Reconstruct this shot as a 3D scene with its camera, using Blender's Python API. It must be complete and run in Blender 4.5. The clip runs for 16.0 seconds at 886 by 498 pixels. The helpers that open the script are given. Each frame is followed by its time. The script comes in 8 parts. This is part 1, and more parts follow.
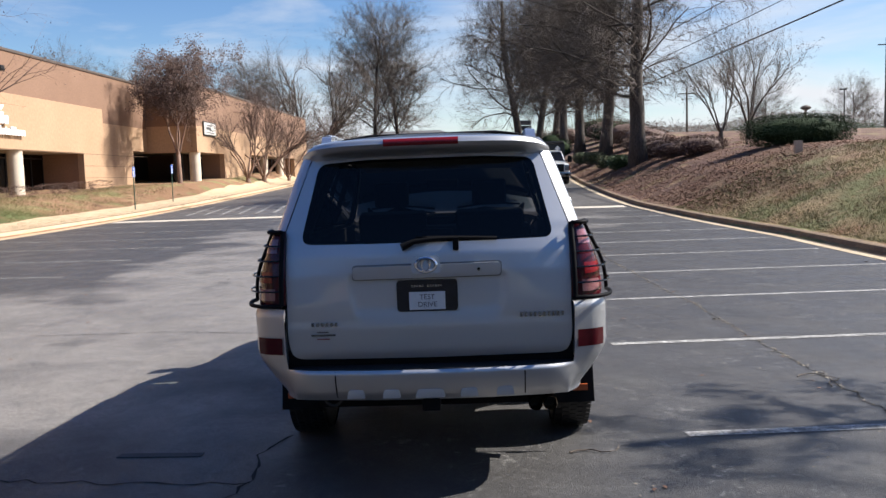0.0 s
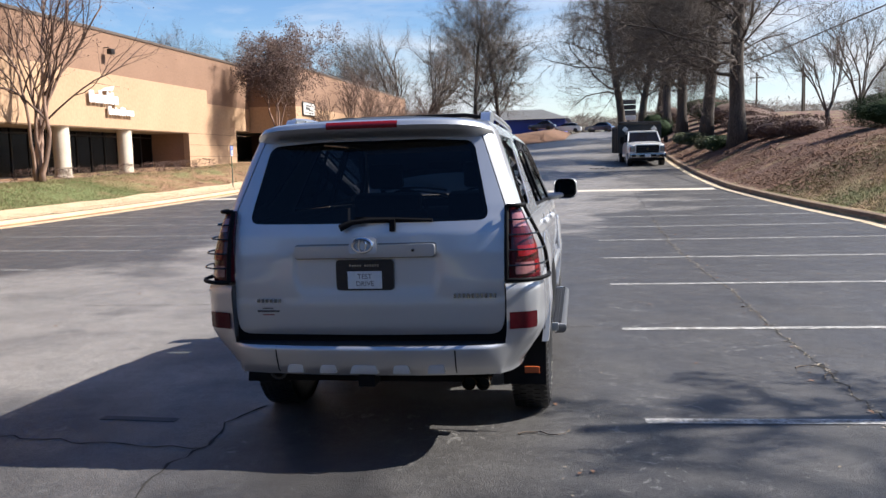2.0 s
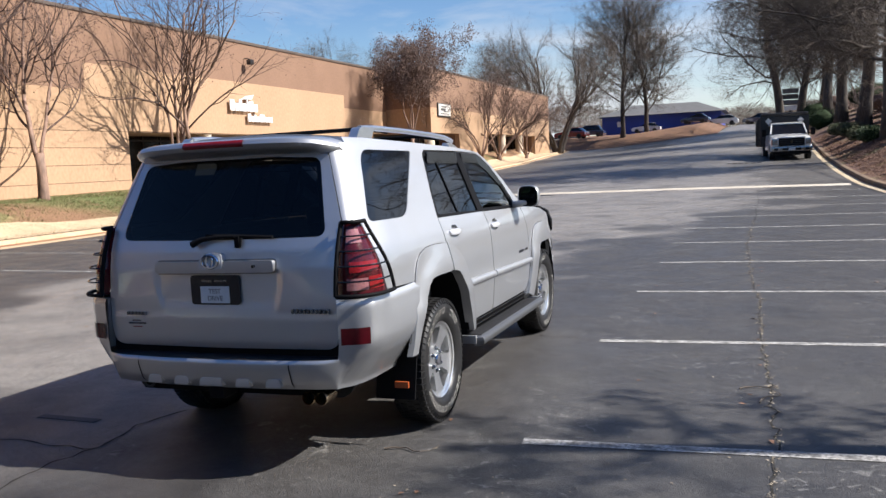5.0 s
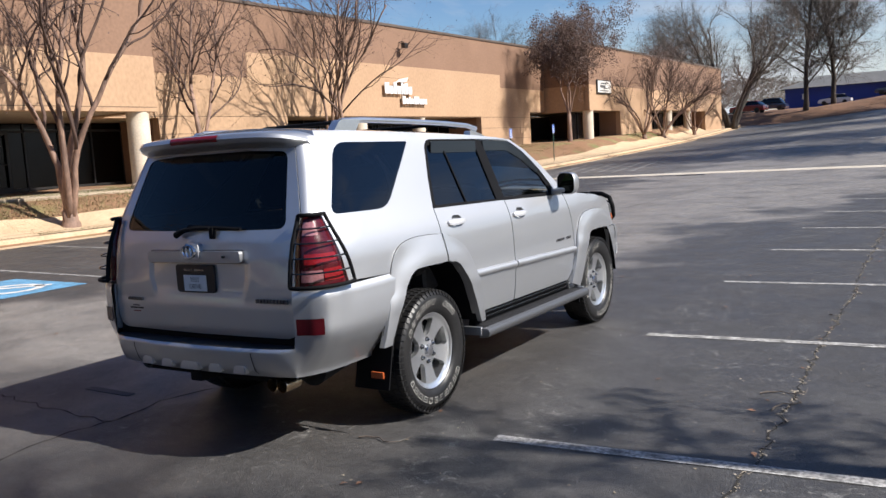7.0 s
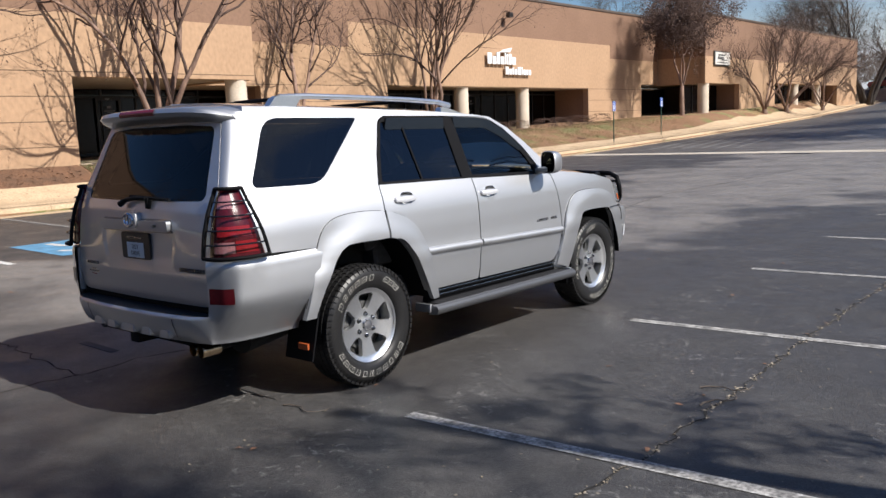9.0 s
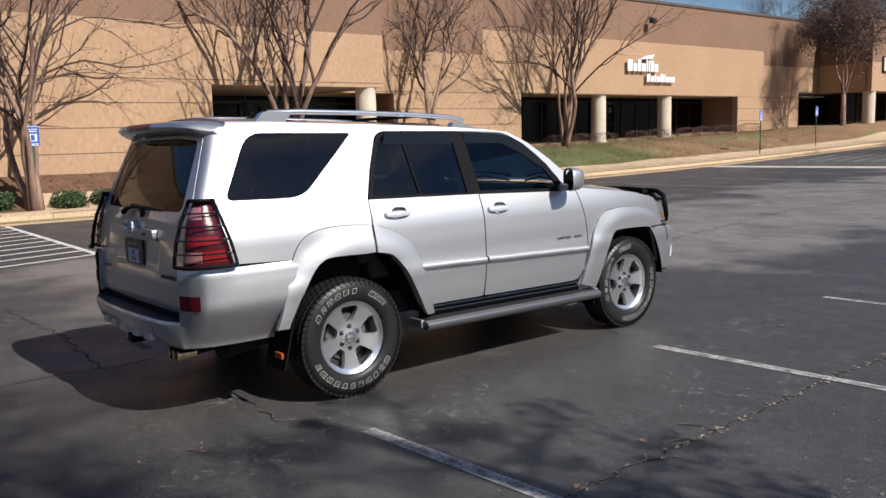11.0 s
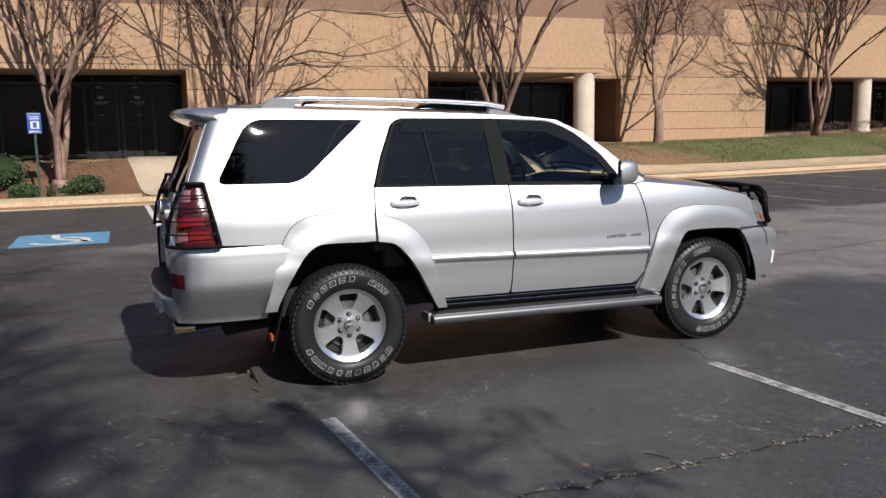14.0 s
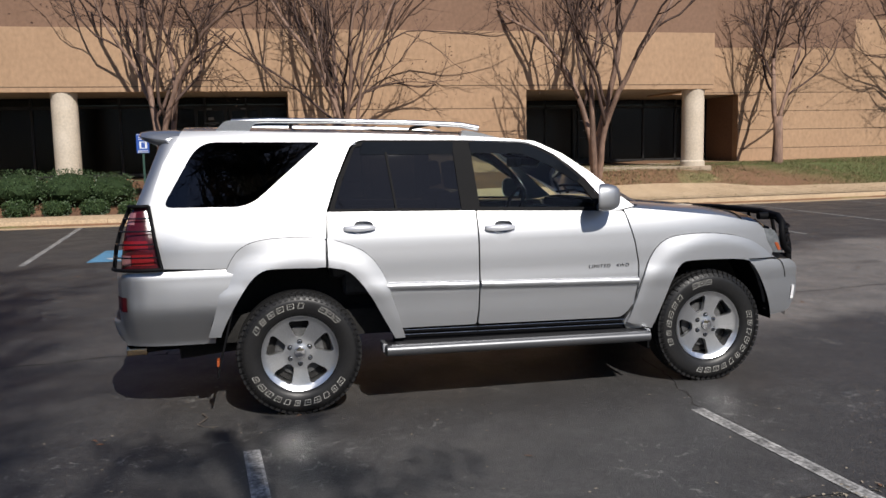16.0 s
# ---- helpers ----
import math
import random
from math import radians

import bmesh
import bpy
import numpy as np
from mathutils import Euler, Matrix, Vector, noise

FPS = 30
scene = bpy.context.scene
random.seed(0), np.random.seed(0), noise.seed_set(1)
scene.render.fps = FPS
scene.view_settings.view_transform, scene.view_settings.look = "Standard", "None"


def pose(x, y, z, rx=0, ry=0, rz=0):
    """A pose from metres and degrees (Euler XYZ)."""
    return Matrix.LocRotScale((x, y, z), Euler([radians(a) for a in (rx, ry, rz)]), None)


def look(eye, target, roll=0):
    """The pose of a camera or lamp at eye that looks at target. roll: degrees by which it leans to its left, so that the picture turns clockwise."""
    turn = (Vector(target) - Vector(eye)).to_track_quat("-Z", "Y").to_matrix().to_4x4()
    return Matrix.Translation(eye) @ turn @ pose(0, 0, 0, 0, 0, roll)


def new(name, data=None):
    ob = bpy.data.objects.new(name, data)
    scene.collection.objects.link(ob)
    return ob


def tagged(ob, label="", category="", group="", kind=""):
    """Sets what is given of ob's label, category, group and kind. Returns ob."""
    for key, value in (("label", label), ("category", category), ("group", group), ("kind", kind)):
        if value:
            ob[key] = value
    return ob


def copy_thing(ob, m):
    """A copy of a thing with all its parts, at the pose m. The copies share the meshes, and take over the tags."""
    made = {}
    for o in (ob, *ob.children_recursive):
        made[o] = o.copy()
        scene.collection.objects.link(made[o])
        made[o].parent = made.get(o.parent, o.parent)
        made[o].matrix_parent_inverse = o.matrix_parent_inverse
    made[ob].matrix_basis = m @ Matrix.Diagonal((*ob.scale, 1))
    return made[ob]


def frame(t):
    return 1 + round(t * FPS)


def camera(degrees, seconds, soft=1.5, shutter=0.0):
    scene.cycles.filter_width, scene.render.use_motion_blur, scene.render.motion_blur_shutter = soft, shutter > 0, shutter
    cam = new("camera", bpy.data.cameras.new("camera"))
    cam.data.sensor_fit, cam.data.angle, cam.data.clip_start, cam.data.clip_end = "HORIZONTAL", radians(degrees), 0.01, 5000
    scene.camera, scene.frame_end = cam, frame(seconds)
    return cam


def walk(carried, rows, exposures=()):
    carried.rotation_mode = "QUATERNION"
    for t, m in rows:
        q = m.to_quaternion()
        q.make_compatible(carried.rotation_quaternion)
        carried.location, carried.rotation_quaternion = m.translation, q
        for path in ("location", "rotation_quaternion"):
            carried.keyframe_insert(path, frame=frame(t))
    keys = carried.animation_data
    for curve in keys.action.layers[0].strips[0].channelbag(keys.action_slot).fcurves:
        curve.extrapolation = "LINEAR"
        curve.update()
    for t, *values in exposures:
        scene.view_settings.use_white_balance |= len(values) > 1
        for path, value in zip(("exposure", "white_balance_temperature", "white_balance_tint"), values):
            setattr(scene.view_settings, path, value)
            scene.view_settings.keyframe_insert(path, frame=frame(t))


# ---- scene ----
cam = camera(55.8, 16.0)
PATH = [
    (0, (0.312, -5.261, 1.578), (0.207, -3.271, 1.407), -1.7),
    (0.5, (0.534, -5.358, 1.586), (0.411, -3.372, 1.378), -1.2),
    (1, (0.723, -5.358, 1.558), (0.51, -3.381, 1.334), -1.8),
    (1.5, (0.95, -5.275, 1.574), (0.633, -3.314, 1.344), -1.8),
    (2, (1.18, -5.255, 1.572), (0.826, -3.298, 1.36), -1.4),
    (2.5, (1.494, -5.25, 1.584), (1.072, -3.305, 1.382), -1.1),
    (3, (1.739, -5.148, 1.566), (1.287, -3.211, 1.357), -1.1),
    (3.5, (1.994, -5.025, 1.595), (1.5, -3.099, 1.386), -1.3),
    (5.8, (3.233, -4.639, 1.62), (2.354, -2.856, 1.399), -2.9),
    (6, (3.35, -4.584, 1.622), (2.428, -2.824, 1.394), -2.9),
    (6.5, (3.56, -4.471, 1.616), (2.553, -2.759, 1.379), -2.9),
    (7, (3.766, -4.255, 1.63), (2.685, -2.589, 1.395), -3.3),
    (7.5, (4.002, -4.119, 1.622), (2.851, -2.5, 1.389), -3.3),
    (8, (4.315, -3.995, 1.635), (3.096, -2.431, 1.374), -3.1),
    (8.5, (4.517, -3.839, 1.615), (3.254, -2.316, 1.327), -2.7),
    (8.7, (4.574, -3.74, 1.617), (3.298, -2.228, 1.327), -2.5),
    (10.8, (5.361, -2.898, 1.68), (3.825, -1.647, 1.403), -1.5),
    (11, (5.393, -2.804, 1.657), (3.838, -1.575, 1.391), -1.5),
    (11.5, (5.599, -2.555, 1.655), (3.952, -1.449, 1.397), -1.9),
    (12, (5.714, -2.303, 1.641), (4.014, -1.281, 1.389), -1.8),
    (12.5, (5.759, -2.038, 1.652), (4.031, -1.059, 1.415), -1.3),
    (13, (5.874, -1.806, 1.645), (4.112, -0.89, 1.407), -1.5),
    (13.5, (6.022, -1.551, 1.645), (4.215, -0.738, 1.376), -1.1),
    (14, (6.023, -1.277, 1.632), (4.169, -0.584, 1.347), -1.0),
    (14.5, (6.026, -1.018, 1.646), (4.139, -0.413, 1.38), -1.1),
    (15, (6.127, -0.711, 1.637), (4.212, -0.192, 1.385), -0.7),
    (15.5, (6.137, -0.425, 1.621), (4.203, 0.015, 1.363), -0.6),
    (16, (6.073, -0.121, 1.638), (4.126, 0.27, 1.401), -1.1),
]
walk(cam, [(t, look(eye, target, roll)) for t, eye, target, roll in PATH],
     [(0, 1.13), (2, 1.28), (3.5, 1.22), (6, 0.97), (8.5, 0.71), (11, 0.40), (12, 0.44), (12.6, 0.38), (13, 0.22), (13.6, 0.24), (14.5, 0.32), (15, 0.09), (16, 0.0)])

# ---- world and sun ----
SUN = Vector((1.07, 0.25, 1.0)).normalized()
world = bpy.data.worlds.new("sky")
scene.world = world
world.use_nodes = True
wn, wl = world.node_tree.nodes, world.node_tree.links
wn.clear()
sky = wn.new("ShaderNodeTexSky")
sky.sky_type, sky.sun_disc = "NISHITA", False
sky.sun_elevation = math.asin(SUN.z)
sky.sun_rotation = math.atan2(SUN.x, SUN.y)
sky.air_density, sky.dust_density, sky.ozone_density = 1.0, 0.3, 2.2
wtex = wn.new("ShaderNodeTexCoord")
wmap = wn.new("ShaderNodeMapping")
wmap.inputs["Scale"].default_value = (1.0, 1.0, 4.5)
wl.new(wtex.outputs["Generated"], wmap.inputs["Vector"])
cloud = wn.new("ShaderNodeTexNoise")
cloud.inputs["Scale"].default_value, cloud.inputs["Detail"].default_value = 2.6, 8.0
cloud.inputs["Roughness"].default_value, cloud.inputs["Distortion"].default_value = 0.55, 0.5
wl.new(wmap.outputs["Vector"], cloud.inputs["Vector"])
sep = wn.new("ShaderNodeSeparateXYZ")
wl.new(wtex.outputs["Generated"], sep.inputs["Vector"])
low = wn.new("ShaderNodeMapRange")
low.inputs["From Min"].default_value, low.inputs["From Max"].default_value = 0.02, 0.30
low.inputs["To Min"].default_value, low.inputs["To Max"].default_value = 0.24, -0.04
wl.new(sep.outputs["Z"], low.inputs["Value"])
east = wn.new("ShaderNodeMapRange")
east.inputs["From Min"].default_value, east.inputs["From Max"].default_value = -0.5, 0.8
east.inputs["To Min"].default_value, east.inputs["To Max"].default_value = -0.24, 0.07
side = wn.new("ShaderNodeVectorMath")
side.operation = "DOT_PRODUCT"
side.inputs[1].default_value = (0.8, 0.6, 0.0)
wl.new(wtex.outputs["Generated"], side.inputs[0])
wl.new(side.outputs["Value"], east.inputs["Value"])
add1 = wn.new("ShaderNodeMath")
wl.new(cloud.outputs["Fac"], add1.inputs[0])
wl.new(low.outputs["Result"], add1.inputs[1])
add2 = wn.new("ShaderNodeMath")
wl.new(add1.outputs["Value"], add2.inputs[0])
wl.new(east.outputs["Result"], add2.inputs[1])
ramp = wn.new("ShaderNodeValToRGB")
ramp.color_ramp.elements[0].position, ramp.color_ramp.elements[1].position = 0.52, 0.82
wl.new(add2.outputs["Value"], ramp.inputs["Fac"])
skymix = wn.new("ShaderNodeMix")
skymix.data_type = "RGBA"
skymix.inputs["B"].default_value = (6.0, 6.2, 6.6, 1)
wl.new(ramp.outputs["Color"], skymix.inputs["Factor"])
hue = wn.new("ShaderNodeHueSaturation")
hue.inputs["Saturation"].default_value = 1.25
hue.inputs["Hue"].default_value = 0.510
wl.new(sky.outputs["Color"], hue.inputs["Color"])
wl.new(hue.outputs["Color"], skymix.inputs["A"])
bg = wn.new("ShaderNodeBackground")
bg.inputs["Strength"].default_value = 0.066
wl.new(skymix.outputs["Result"], bg.inputs["Color"])
wl.new(bg.outputs["Background"], wn.new("ShaderNodeOutputWorld").inputs["Surface"])

sun = new("sun", bpy.data.lights.new("sun", "SUN"))
sun.data.energy, sun.data.angle, sun.data.color = 5.0, radians(0.53), (1.0, 0.95, 0.89)
sun.matrix_world = look(SUN * 50, (0, 0, 0))

# ---- materials ----
def nodes_of(name):
    m = bpy.data.materials.new(name)
    m.use_nodes = True
    nt = m.node_tree
    return m, nt.nodes, nt.links, nt.nodes["Principled BSDF"]


def surf(name, a, b=None, rough=0.7, metal=0.0, scale=1.2, fine=35.0, mix_at=0.5, speck=0.25, bump=0.3, bump_scale=60.0, depth=0.004, coat=0.0, spec=0.5, stretch=(1, 1, 1), rand=0.0):
    """A surface that varies between two colours at a broad and a fine scale, with fine relief."""
    m, n, l, p = nodes_of(name)
    b = b or tuple(c * 0.8 for c in a)
    tex = n.new("ShaderNodeTexCoord")
    mp = n.new("ShaderNodeMapping")
    mp.inputs["Scale"].default_value = stretch
    l.new(tex.outputs["Object"], mp.inputs["Vector"])
    n1, n2, n3 = (n.new("ShaderNodeTexNoise") for _ in range(3))
    for q, s, d in ((n1, scale, 5), (n2, fine, 4), (n3, bump_scale, 4)):
        q.inputs["Scale"].default_value, q.inputs["Detail"].default_value = s, d
        l.new(mp.outputs["Vector"], q.inputs["Vector"])
    r = n.new("ShaderNodeValToRGB")
    r.color_ramp.elements[0].position, r.color_ramp.elements[1].position = mix_at - 0.18, mix_at + 0.18
    r.color_ramp.elements[0].color, r.color_ramp.elements[1].color = (*a, 1), (*b, 1)
    l.new(n1.outputs["Fac"], r.inputs["Fac"])
    mr = n.new("ShaderNodeMapRange")
    mr.inputs["To Min"].default_value, mr.inputs["To Max"].default_value = 1 - speck * 1.4, 1 + speck * 1.4
    mr.inputs["From Min"].default_value, mr.inputs["From Max"].default_value = 0.25, 0.75
    l.new(n2.outputs["Fac"], mr.inputs["Value"])
    mul = n.new("ShaderNodeMix")
    mul.data_type, mul.blend_type = "RGBA", "MULTIPLY"
    mul.inputs["Factor"].default_value = 1.0
    l.new(r.outputs["Color"], mul.inputs["A"])
    l.new(mr.outputs["Result"], mul.inputs["B"])
    out = mul.outputs["Result"]
    if rand:
        info = n.new("ShaderNodeObjectInfo")
        rr = n.new("ShaderNodeMapRange")
        rr.inputs["To Min"].default_value, rr.inputs["To Max"].default_value = 1 - rand, 1 + rand
        l.new(info.outputs["Random"], rr.inputs["Value"])
        mul2 = n.new("ShaderNodeMix")
        mul2.data_type, mul2.blend_type = "RGBA", "MULTIPLY"
        mul2.inputs["Factor"].default_value = 1.0
        l.new(out, mul2.inputs["A"])
        l.new(rr.outputs["Result"], mul2.inputs["B"])
        out = mul2.outputs["Result"]
    l.new(out, p.inputs["Base Color"])
    p.inputs["Roughness"].default_value, p.inputs["Metallic"].default_value = rough, metal
    p.inputs["Specular IOR Level"].default_value, p.inputs["Coat Weight"].default_value = spec, coat
    p.inputs["Coat Roughness"].default_value = 0.05
    if bump:
        bp = n.new("ShaderNodeBump")
        bp.inputs["Strength"].default_value, bp.inputs["Distance"].default_value = bump, depth
        l.new(n3.outputs["Fac"], bp.inputs["Height"])
        l.new(bp.outputs["Normal"], p.inputs["Normal"])
    return m


def pane(name, tint, gloss=0.02, ior=1.5):
    """A thin tinted pane: it lets tinted light straight through and mirrors by Fresnel."""
    m, n, l, p = nodes_of(name)
    n.remove(p)
    tr, gl, fr, mx = n.new("ShaderNodeBsdfTransparent"), n.new("ShaderNodeBsdfGlossy"), n.new("ShaderNodeFresnel"), n.new("ShaderNodeMixShader")
    tr.inputs["Color"].default_value = (*tint, 1)
    gl.inputs["Roughness"].default_value, fr.inputs["IOR"].default_value = gloss, ior
    l.new(fr.outputs["Fac"], mx.inputs["Fac"])
    l.new(tr.outputs["BSDF"], mx.inputs[1])
    l.new(gl.outputs["BSDF"], mx.inputs[2])
    l.new(mx.outputs["Shader"], n["Material Output"].inputs["Surface"])
    return m


def asphalt_material(name="asphalt"):
    """Dark sealed asphalt, a paler worn driving aisle, stains and aggregate."""
    m, n, l, p = nodes_of(name)
    tex = n.new("ShaderNodeTexCoord")
    sp = n.new("ShaderNodeSeparateXYZ")
    l.new(tex.outputs["Object"], sp.inputs["Vector"])

    def noise_at(scale, detail=5, dist=0.0):
        q = n.new("ShaderNodeTexNoise")
        q.inputs["Scale"].default_value, q.inputs["Detail"].default_value, q.inputs["Distortion"].default_value = scale, detail, dist
        l.new(tex.outputs["Object"], q.inputs["Vector"])
        return q.outputs["Fac"]

    def math_of(op, a, b):
        q = n.new("ShaderNodeMath")
        q.operation = op
        for k, v in enumerate((a, b)):
            if isinstance(v, float):
                q.inputs[k].default_value = v
            else:
                l.new(v, q.inputs[k])
        return q.outputs["Value"]

    def ramp_of(v, a, b, lo=0.0, hi=1.0):
        q = n.new("ShaderNodeMapRange")
        q.interpolation_type = "SMOOTHSTEP"
        for key, val in zip(("From Min", "From Max", "To Min", "To Max"), (a, b, lo, hi)):
            q.inputs[key].default_value = val
        l.new(v, q.inputs["Value"])
        return q.outputs["Result"]

    wob = ramp_of(noise_at(0.35, 6), 0.3, 0.7, -1.6, 1.6)
    x = math_of("ADD", sp.outputs["X"], wob)
    y = math_of("ADD", sp.outputs["Y"], wob)
    drift = math_of("MULTIPLY", ramp_of(sp.outputs["Y"], 7.0, 21.0), -3.4)
    aisle = math_of("MULTIPLY", ramp_of(x, -7.2, -5.6), ramp_of(math_of("ADD", x, drift), 0.0, -1.6))
    aisle = math_of("MULTIPLY", aisle, ramp_of(y, -2.2, 0.8))
    beyond = math_of("MULTIPLY", ramp_of(y, 25.0, 28.0), 0.35)
    worn = math_of("MAXIMUM", aisle, beyond)
    worn = math_of("MULTIPLY", worn, ramp_of(noise_at(0.7, 6, 0.6), 0.25, 0.6, 0.55, 1.0))
    c = n.new("ShaderNodeMix")
    c.data_type = "RGBA"
    c.inputs["A"].default_value, c.inputs["B"].default_value = (0.0560, 0.0538, 0.0530, 1), (0.195, 0.180, 0.165, 1)
    l.new(worn, c.inputs["Factor"])
    dust = ramp_of(noise_at(2.2, 8, 0.4), 0.5, 0.75, 0.0, 0.42)
    c2 = n.new("ShaderNodeMix")
    c2.data_type = "RGBA"
    c2.inputs["B"].default_value = (0.095, 0.093, 0.09, 1)
    l.new(dust, c2.inputs["Factor"])
    l.new(c.outputs["Result"], c2.inputs["A"])
    voro = n.new("ShaderNodeTexVoronoi")
    voro.inputs["Scale"].default_value = 130.0
    l.new(tex.outputs["Object"], voro.inputs["Vector"])
    chip = ramp_of(voro.outputs["Distance"], 0.1, 0.7, 1.35, 0.72)
    grain = ramp_of(noise_at(240.0, 3), 0.25, 0.75, 0.55, 1.5)
    stain = ramp_of(noise_at(1.1, 4), 0.58, 0.72, 1.0, 0.72)
    mottle = ramp_of(noise_at(26.0, 6), 0.3, 0.7, 0.90, 1.12)
    streak = ramp_of(noise_at(5.5, 8, 1.5), 0.35, 0.65, 0.92, 1.09)
    grain = math_of("MULTIPLY", grain, math_of("MULTIPLY", mottle, streak))
    k = math_of("MULTIPLY", math_of("MULTIPLY", chip, grain), stain)
    spot = n.new("ShaderNodeTexVoronoi")
    spot.inputs["Scale"].default_value = 7.0
    l.new(tex.outputs["Object"], spot.inputs["Vector"])
    pit = math_of("MULTIPLY", ramp_of(spot.outputs["Distance"], 0.10, 0.05), ramp_of(noise_at(1.4, 3), 0.5, 0.62))
    scuff = math_of("MULTIPLY", ramp_of(noise_at(9.0, 10, 2.0), 0.57, 0.72), ramp_of(noise_at(0.9, 3), 0.45, 0.62))
    fleck = n.new("ShaderNodeTexVoronoi")
    fleck.inputs["Scale"].default_value = 15.0
    l.new(tex.outputs["Object"], fleck.inputs["Vector"])
    pick = n.new("ShaderNodeSeparateColor")
    l.new(fleck.outputs["Color"], pick.inputs["Color"])
    dot = math_of("MULTIPLY", ramp_of(math_of("ADD", fleck.outputs["Distance"], math_of("MULTIPLY", noise_at(60.0, 3), 0.12)), 0.20, 0.13), ramp_of(pick.outputs["Red"], 0.78, 0.86))
    pale = math_of("MULTIPLY", math_of("MAXIMUM", math_of("MAXIMUM", pit, scuff), math_of("MULTIPLY", dot, 0.7)), 0.78)
    c4 = n.new("ShaderNodeMix")
    c4.data_type = "RGBA"
    c4.inputs["B"].default_value = (0.19, 0.185, 0.175, 1)
    l.new(pale, c4.inputs["Factor"])
    l.new(c2.outputs["Result"], c4.inputs["A"])
    c2 = c4
    c3 = n.new("ShaderNodeMix")
    c3.data_type, c3.blend_type = "RGBA", "MULTIPLY"
    c3.inputs["Factor"].default_value = 1.0
    l.new(c2.outputs["Result"], c3.inputs["A"])
    l.new(k, c3.inputs["B"])
    l.new(c3.outputs["Result"], p.inputs["Base Color"])
    l.new(ramp_of(noise_at(1.6, 4), 0.3, 0.7, 0.44, 0.60), p.inputs["Roughness"])
    p.inputs["Specular IOR Level"].default_value = 0.34
    bp = n.new("ShaderNodeBump")
    bp.inputs["Strength"].default_value, bp.inputs["Distance"].default_value = 0.6, 0.004
    h = math_of("ADD", voro.outputs["Distance"], noise_at(240.0, 3))
    l.new(h, bp.inputs["Height"])
    l.new(bp.outputs["Normal"], p.inputs["Normal"])
    return m


def turf_material(name="turf"):
    """Winter turf: straw, patchy green, red clay and brown litter."""
    m, n, l, p = nodes_of(name)
    tex = n.new("ShaderNodeTexCoord")
    prev = None
    for scale, lo, hi, col, dist in ((0.9, 0.3, 0.5, (0.30, 0.21, 0.105), 0.3), (0.33, 0.38, 0.54, (0.150, 0.150, 0.055), 0.6), (0.5, 0.52, 0.70, (0.25, 0.125, 0.065), 0.2), (3.0, 0.55, 0.72, (0.32, 0.235, 0.125), 0.0)):
        q = n.new("ShaderNodeTexNoise")
        mp = n.new("ShaderNodeMapping")
        mp.inputs["Location"].default_value = (scale * 7, scale * 3, 0)
        l.new(tex.outputs["Object"], mp.inputs["Vector"])
        l.new(mp.outputs["Vector"], q.inputs["Vector"])
        q.inputs["Scale"].default_value, q.inputs["Detail"].default_value, q.inputs["Distortion"].default_value = scale, 7, dist
        r = n.new("ShaderNodeMapRange")
        r.inputs["From Min"].default_value, r.inputs["From Max"].default_value = lo, hi
        l.new(q.outputs["Fac"], r.inputs["Value"])
        c = n.new("ShaderNodeMix")
        c.data_type = "RGBA"
        c.inputs["A"].default_value, c.inputs["B"].default_value = (0.23, 0.145, 0.08, 1), (*col, 1)
        l.new(r.outputs["Result"], c.inputs["Factor"])
        if prev:
            l.new(prev, c.inputs["A"])
        prev = c.outputs["Result"]
    # ground cover by place: leaf litter under the bank's trees, straw and pine needles along the building
    sp = n.new("ShaderNodeSeparateXYZ")
    l.new(tex.outputs["Object"], sp.inputs["Vector"])
    patch = n.new("ShaderNodeTexNoise")
    patch.inputs["Scale"].default_value, patch.inputs["Detail"].default_value = 0.7, 8
    l.new(tex.outputs["Object"], patch.inputs["Vector"])

    def ramp_of(v, a, b, hi=1.0):
        q = n.new("ShaderNodeMapRange")
        q.interpolation_type = "SMOOTHSTEP"
        q.inputs["From Min"].default_value, q.inputs["From Max"].default_value, q.inputs["To Max"].default_value = a, b, hi
        l.new(v, q.inputs["Value"])
        return q.outputs["Result"]

    def times(a, b):
        q = n.new("ShaderNodeMath")
        q.operation = "MULTIPLY"
        l.new(a, q.inputs[0])
        l.new(b, q.inputs[1])
        return q.outputs["Value"]

    right = times(ramp_of(sp.outputs["X"], 0, 3), ramp_of(sp.outputs["Y"], 15, 29))
    right = times(right, ramp_of(patch.outputs["Fac"], 0.3, 0.5))
    left = times(ramp_of(sp.outputs["X"], -13, -14), ramp_of(patch.outputs["Fac"], 0.62, 0.48, 0.9))
    slant = n.new("ShaderNodeMath")
    slant.operation = "MULTIPLY_ADD"
    slant.inputs[1].default_value = -1.3
    l.new(sp.outputs["X"], slant.inputs[0])
    l.new(sp.outputs["Y"], slant.inputs[2])
    lawn = times(times(ramp_of(sp.outputs["X"], -14.8, -15.8), ramp_of(sp.outputs["X"], -21.6, -20.4)), times(ramp_of(slant.outputs["Value"], 38.5, 42.5), ramp_of(sp.outputs["Y"], 29.0, 25.5)))
    lawn = times(lawn, ramp_of(patch.outputs["Fac"], 0.28, 0.46, 0.95))
    for fac, col in ((right, (0.105, 0.052, 0.036)), (left, (0.215, 0.112, 0.062)), (lawn, (0.105, 0.130, 0.042))):
        c = n.new("ShaderNodeMix")
        c.data_type = "RGBA"
        c.inputs["B"].default_value = (*col, 1)
        l.new(fac, c.inputs["Factor"])
        l.new(prev, c.inputs["A"])
        prev = c.outputs["Result"]
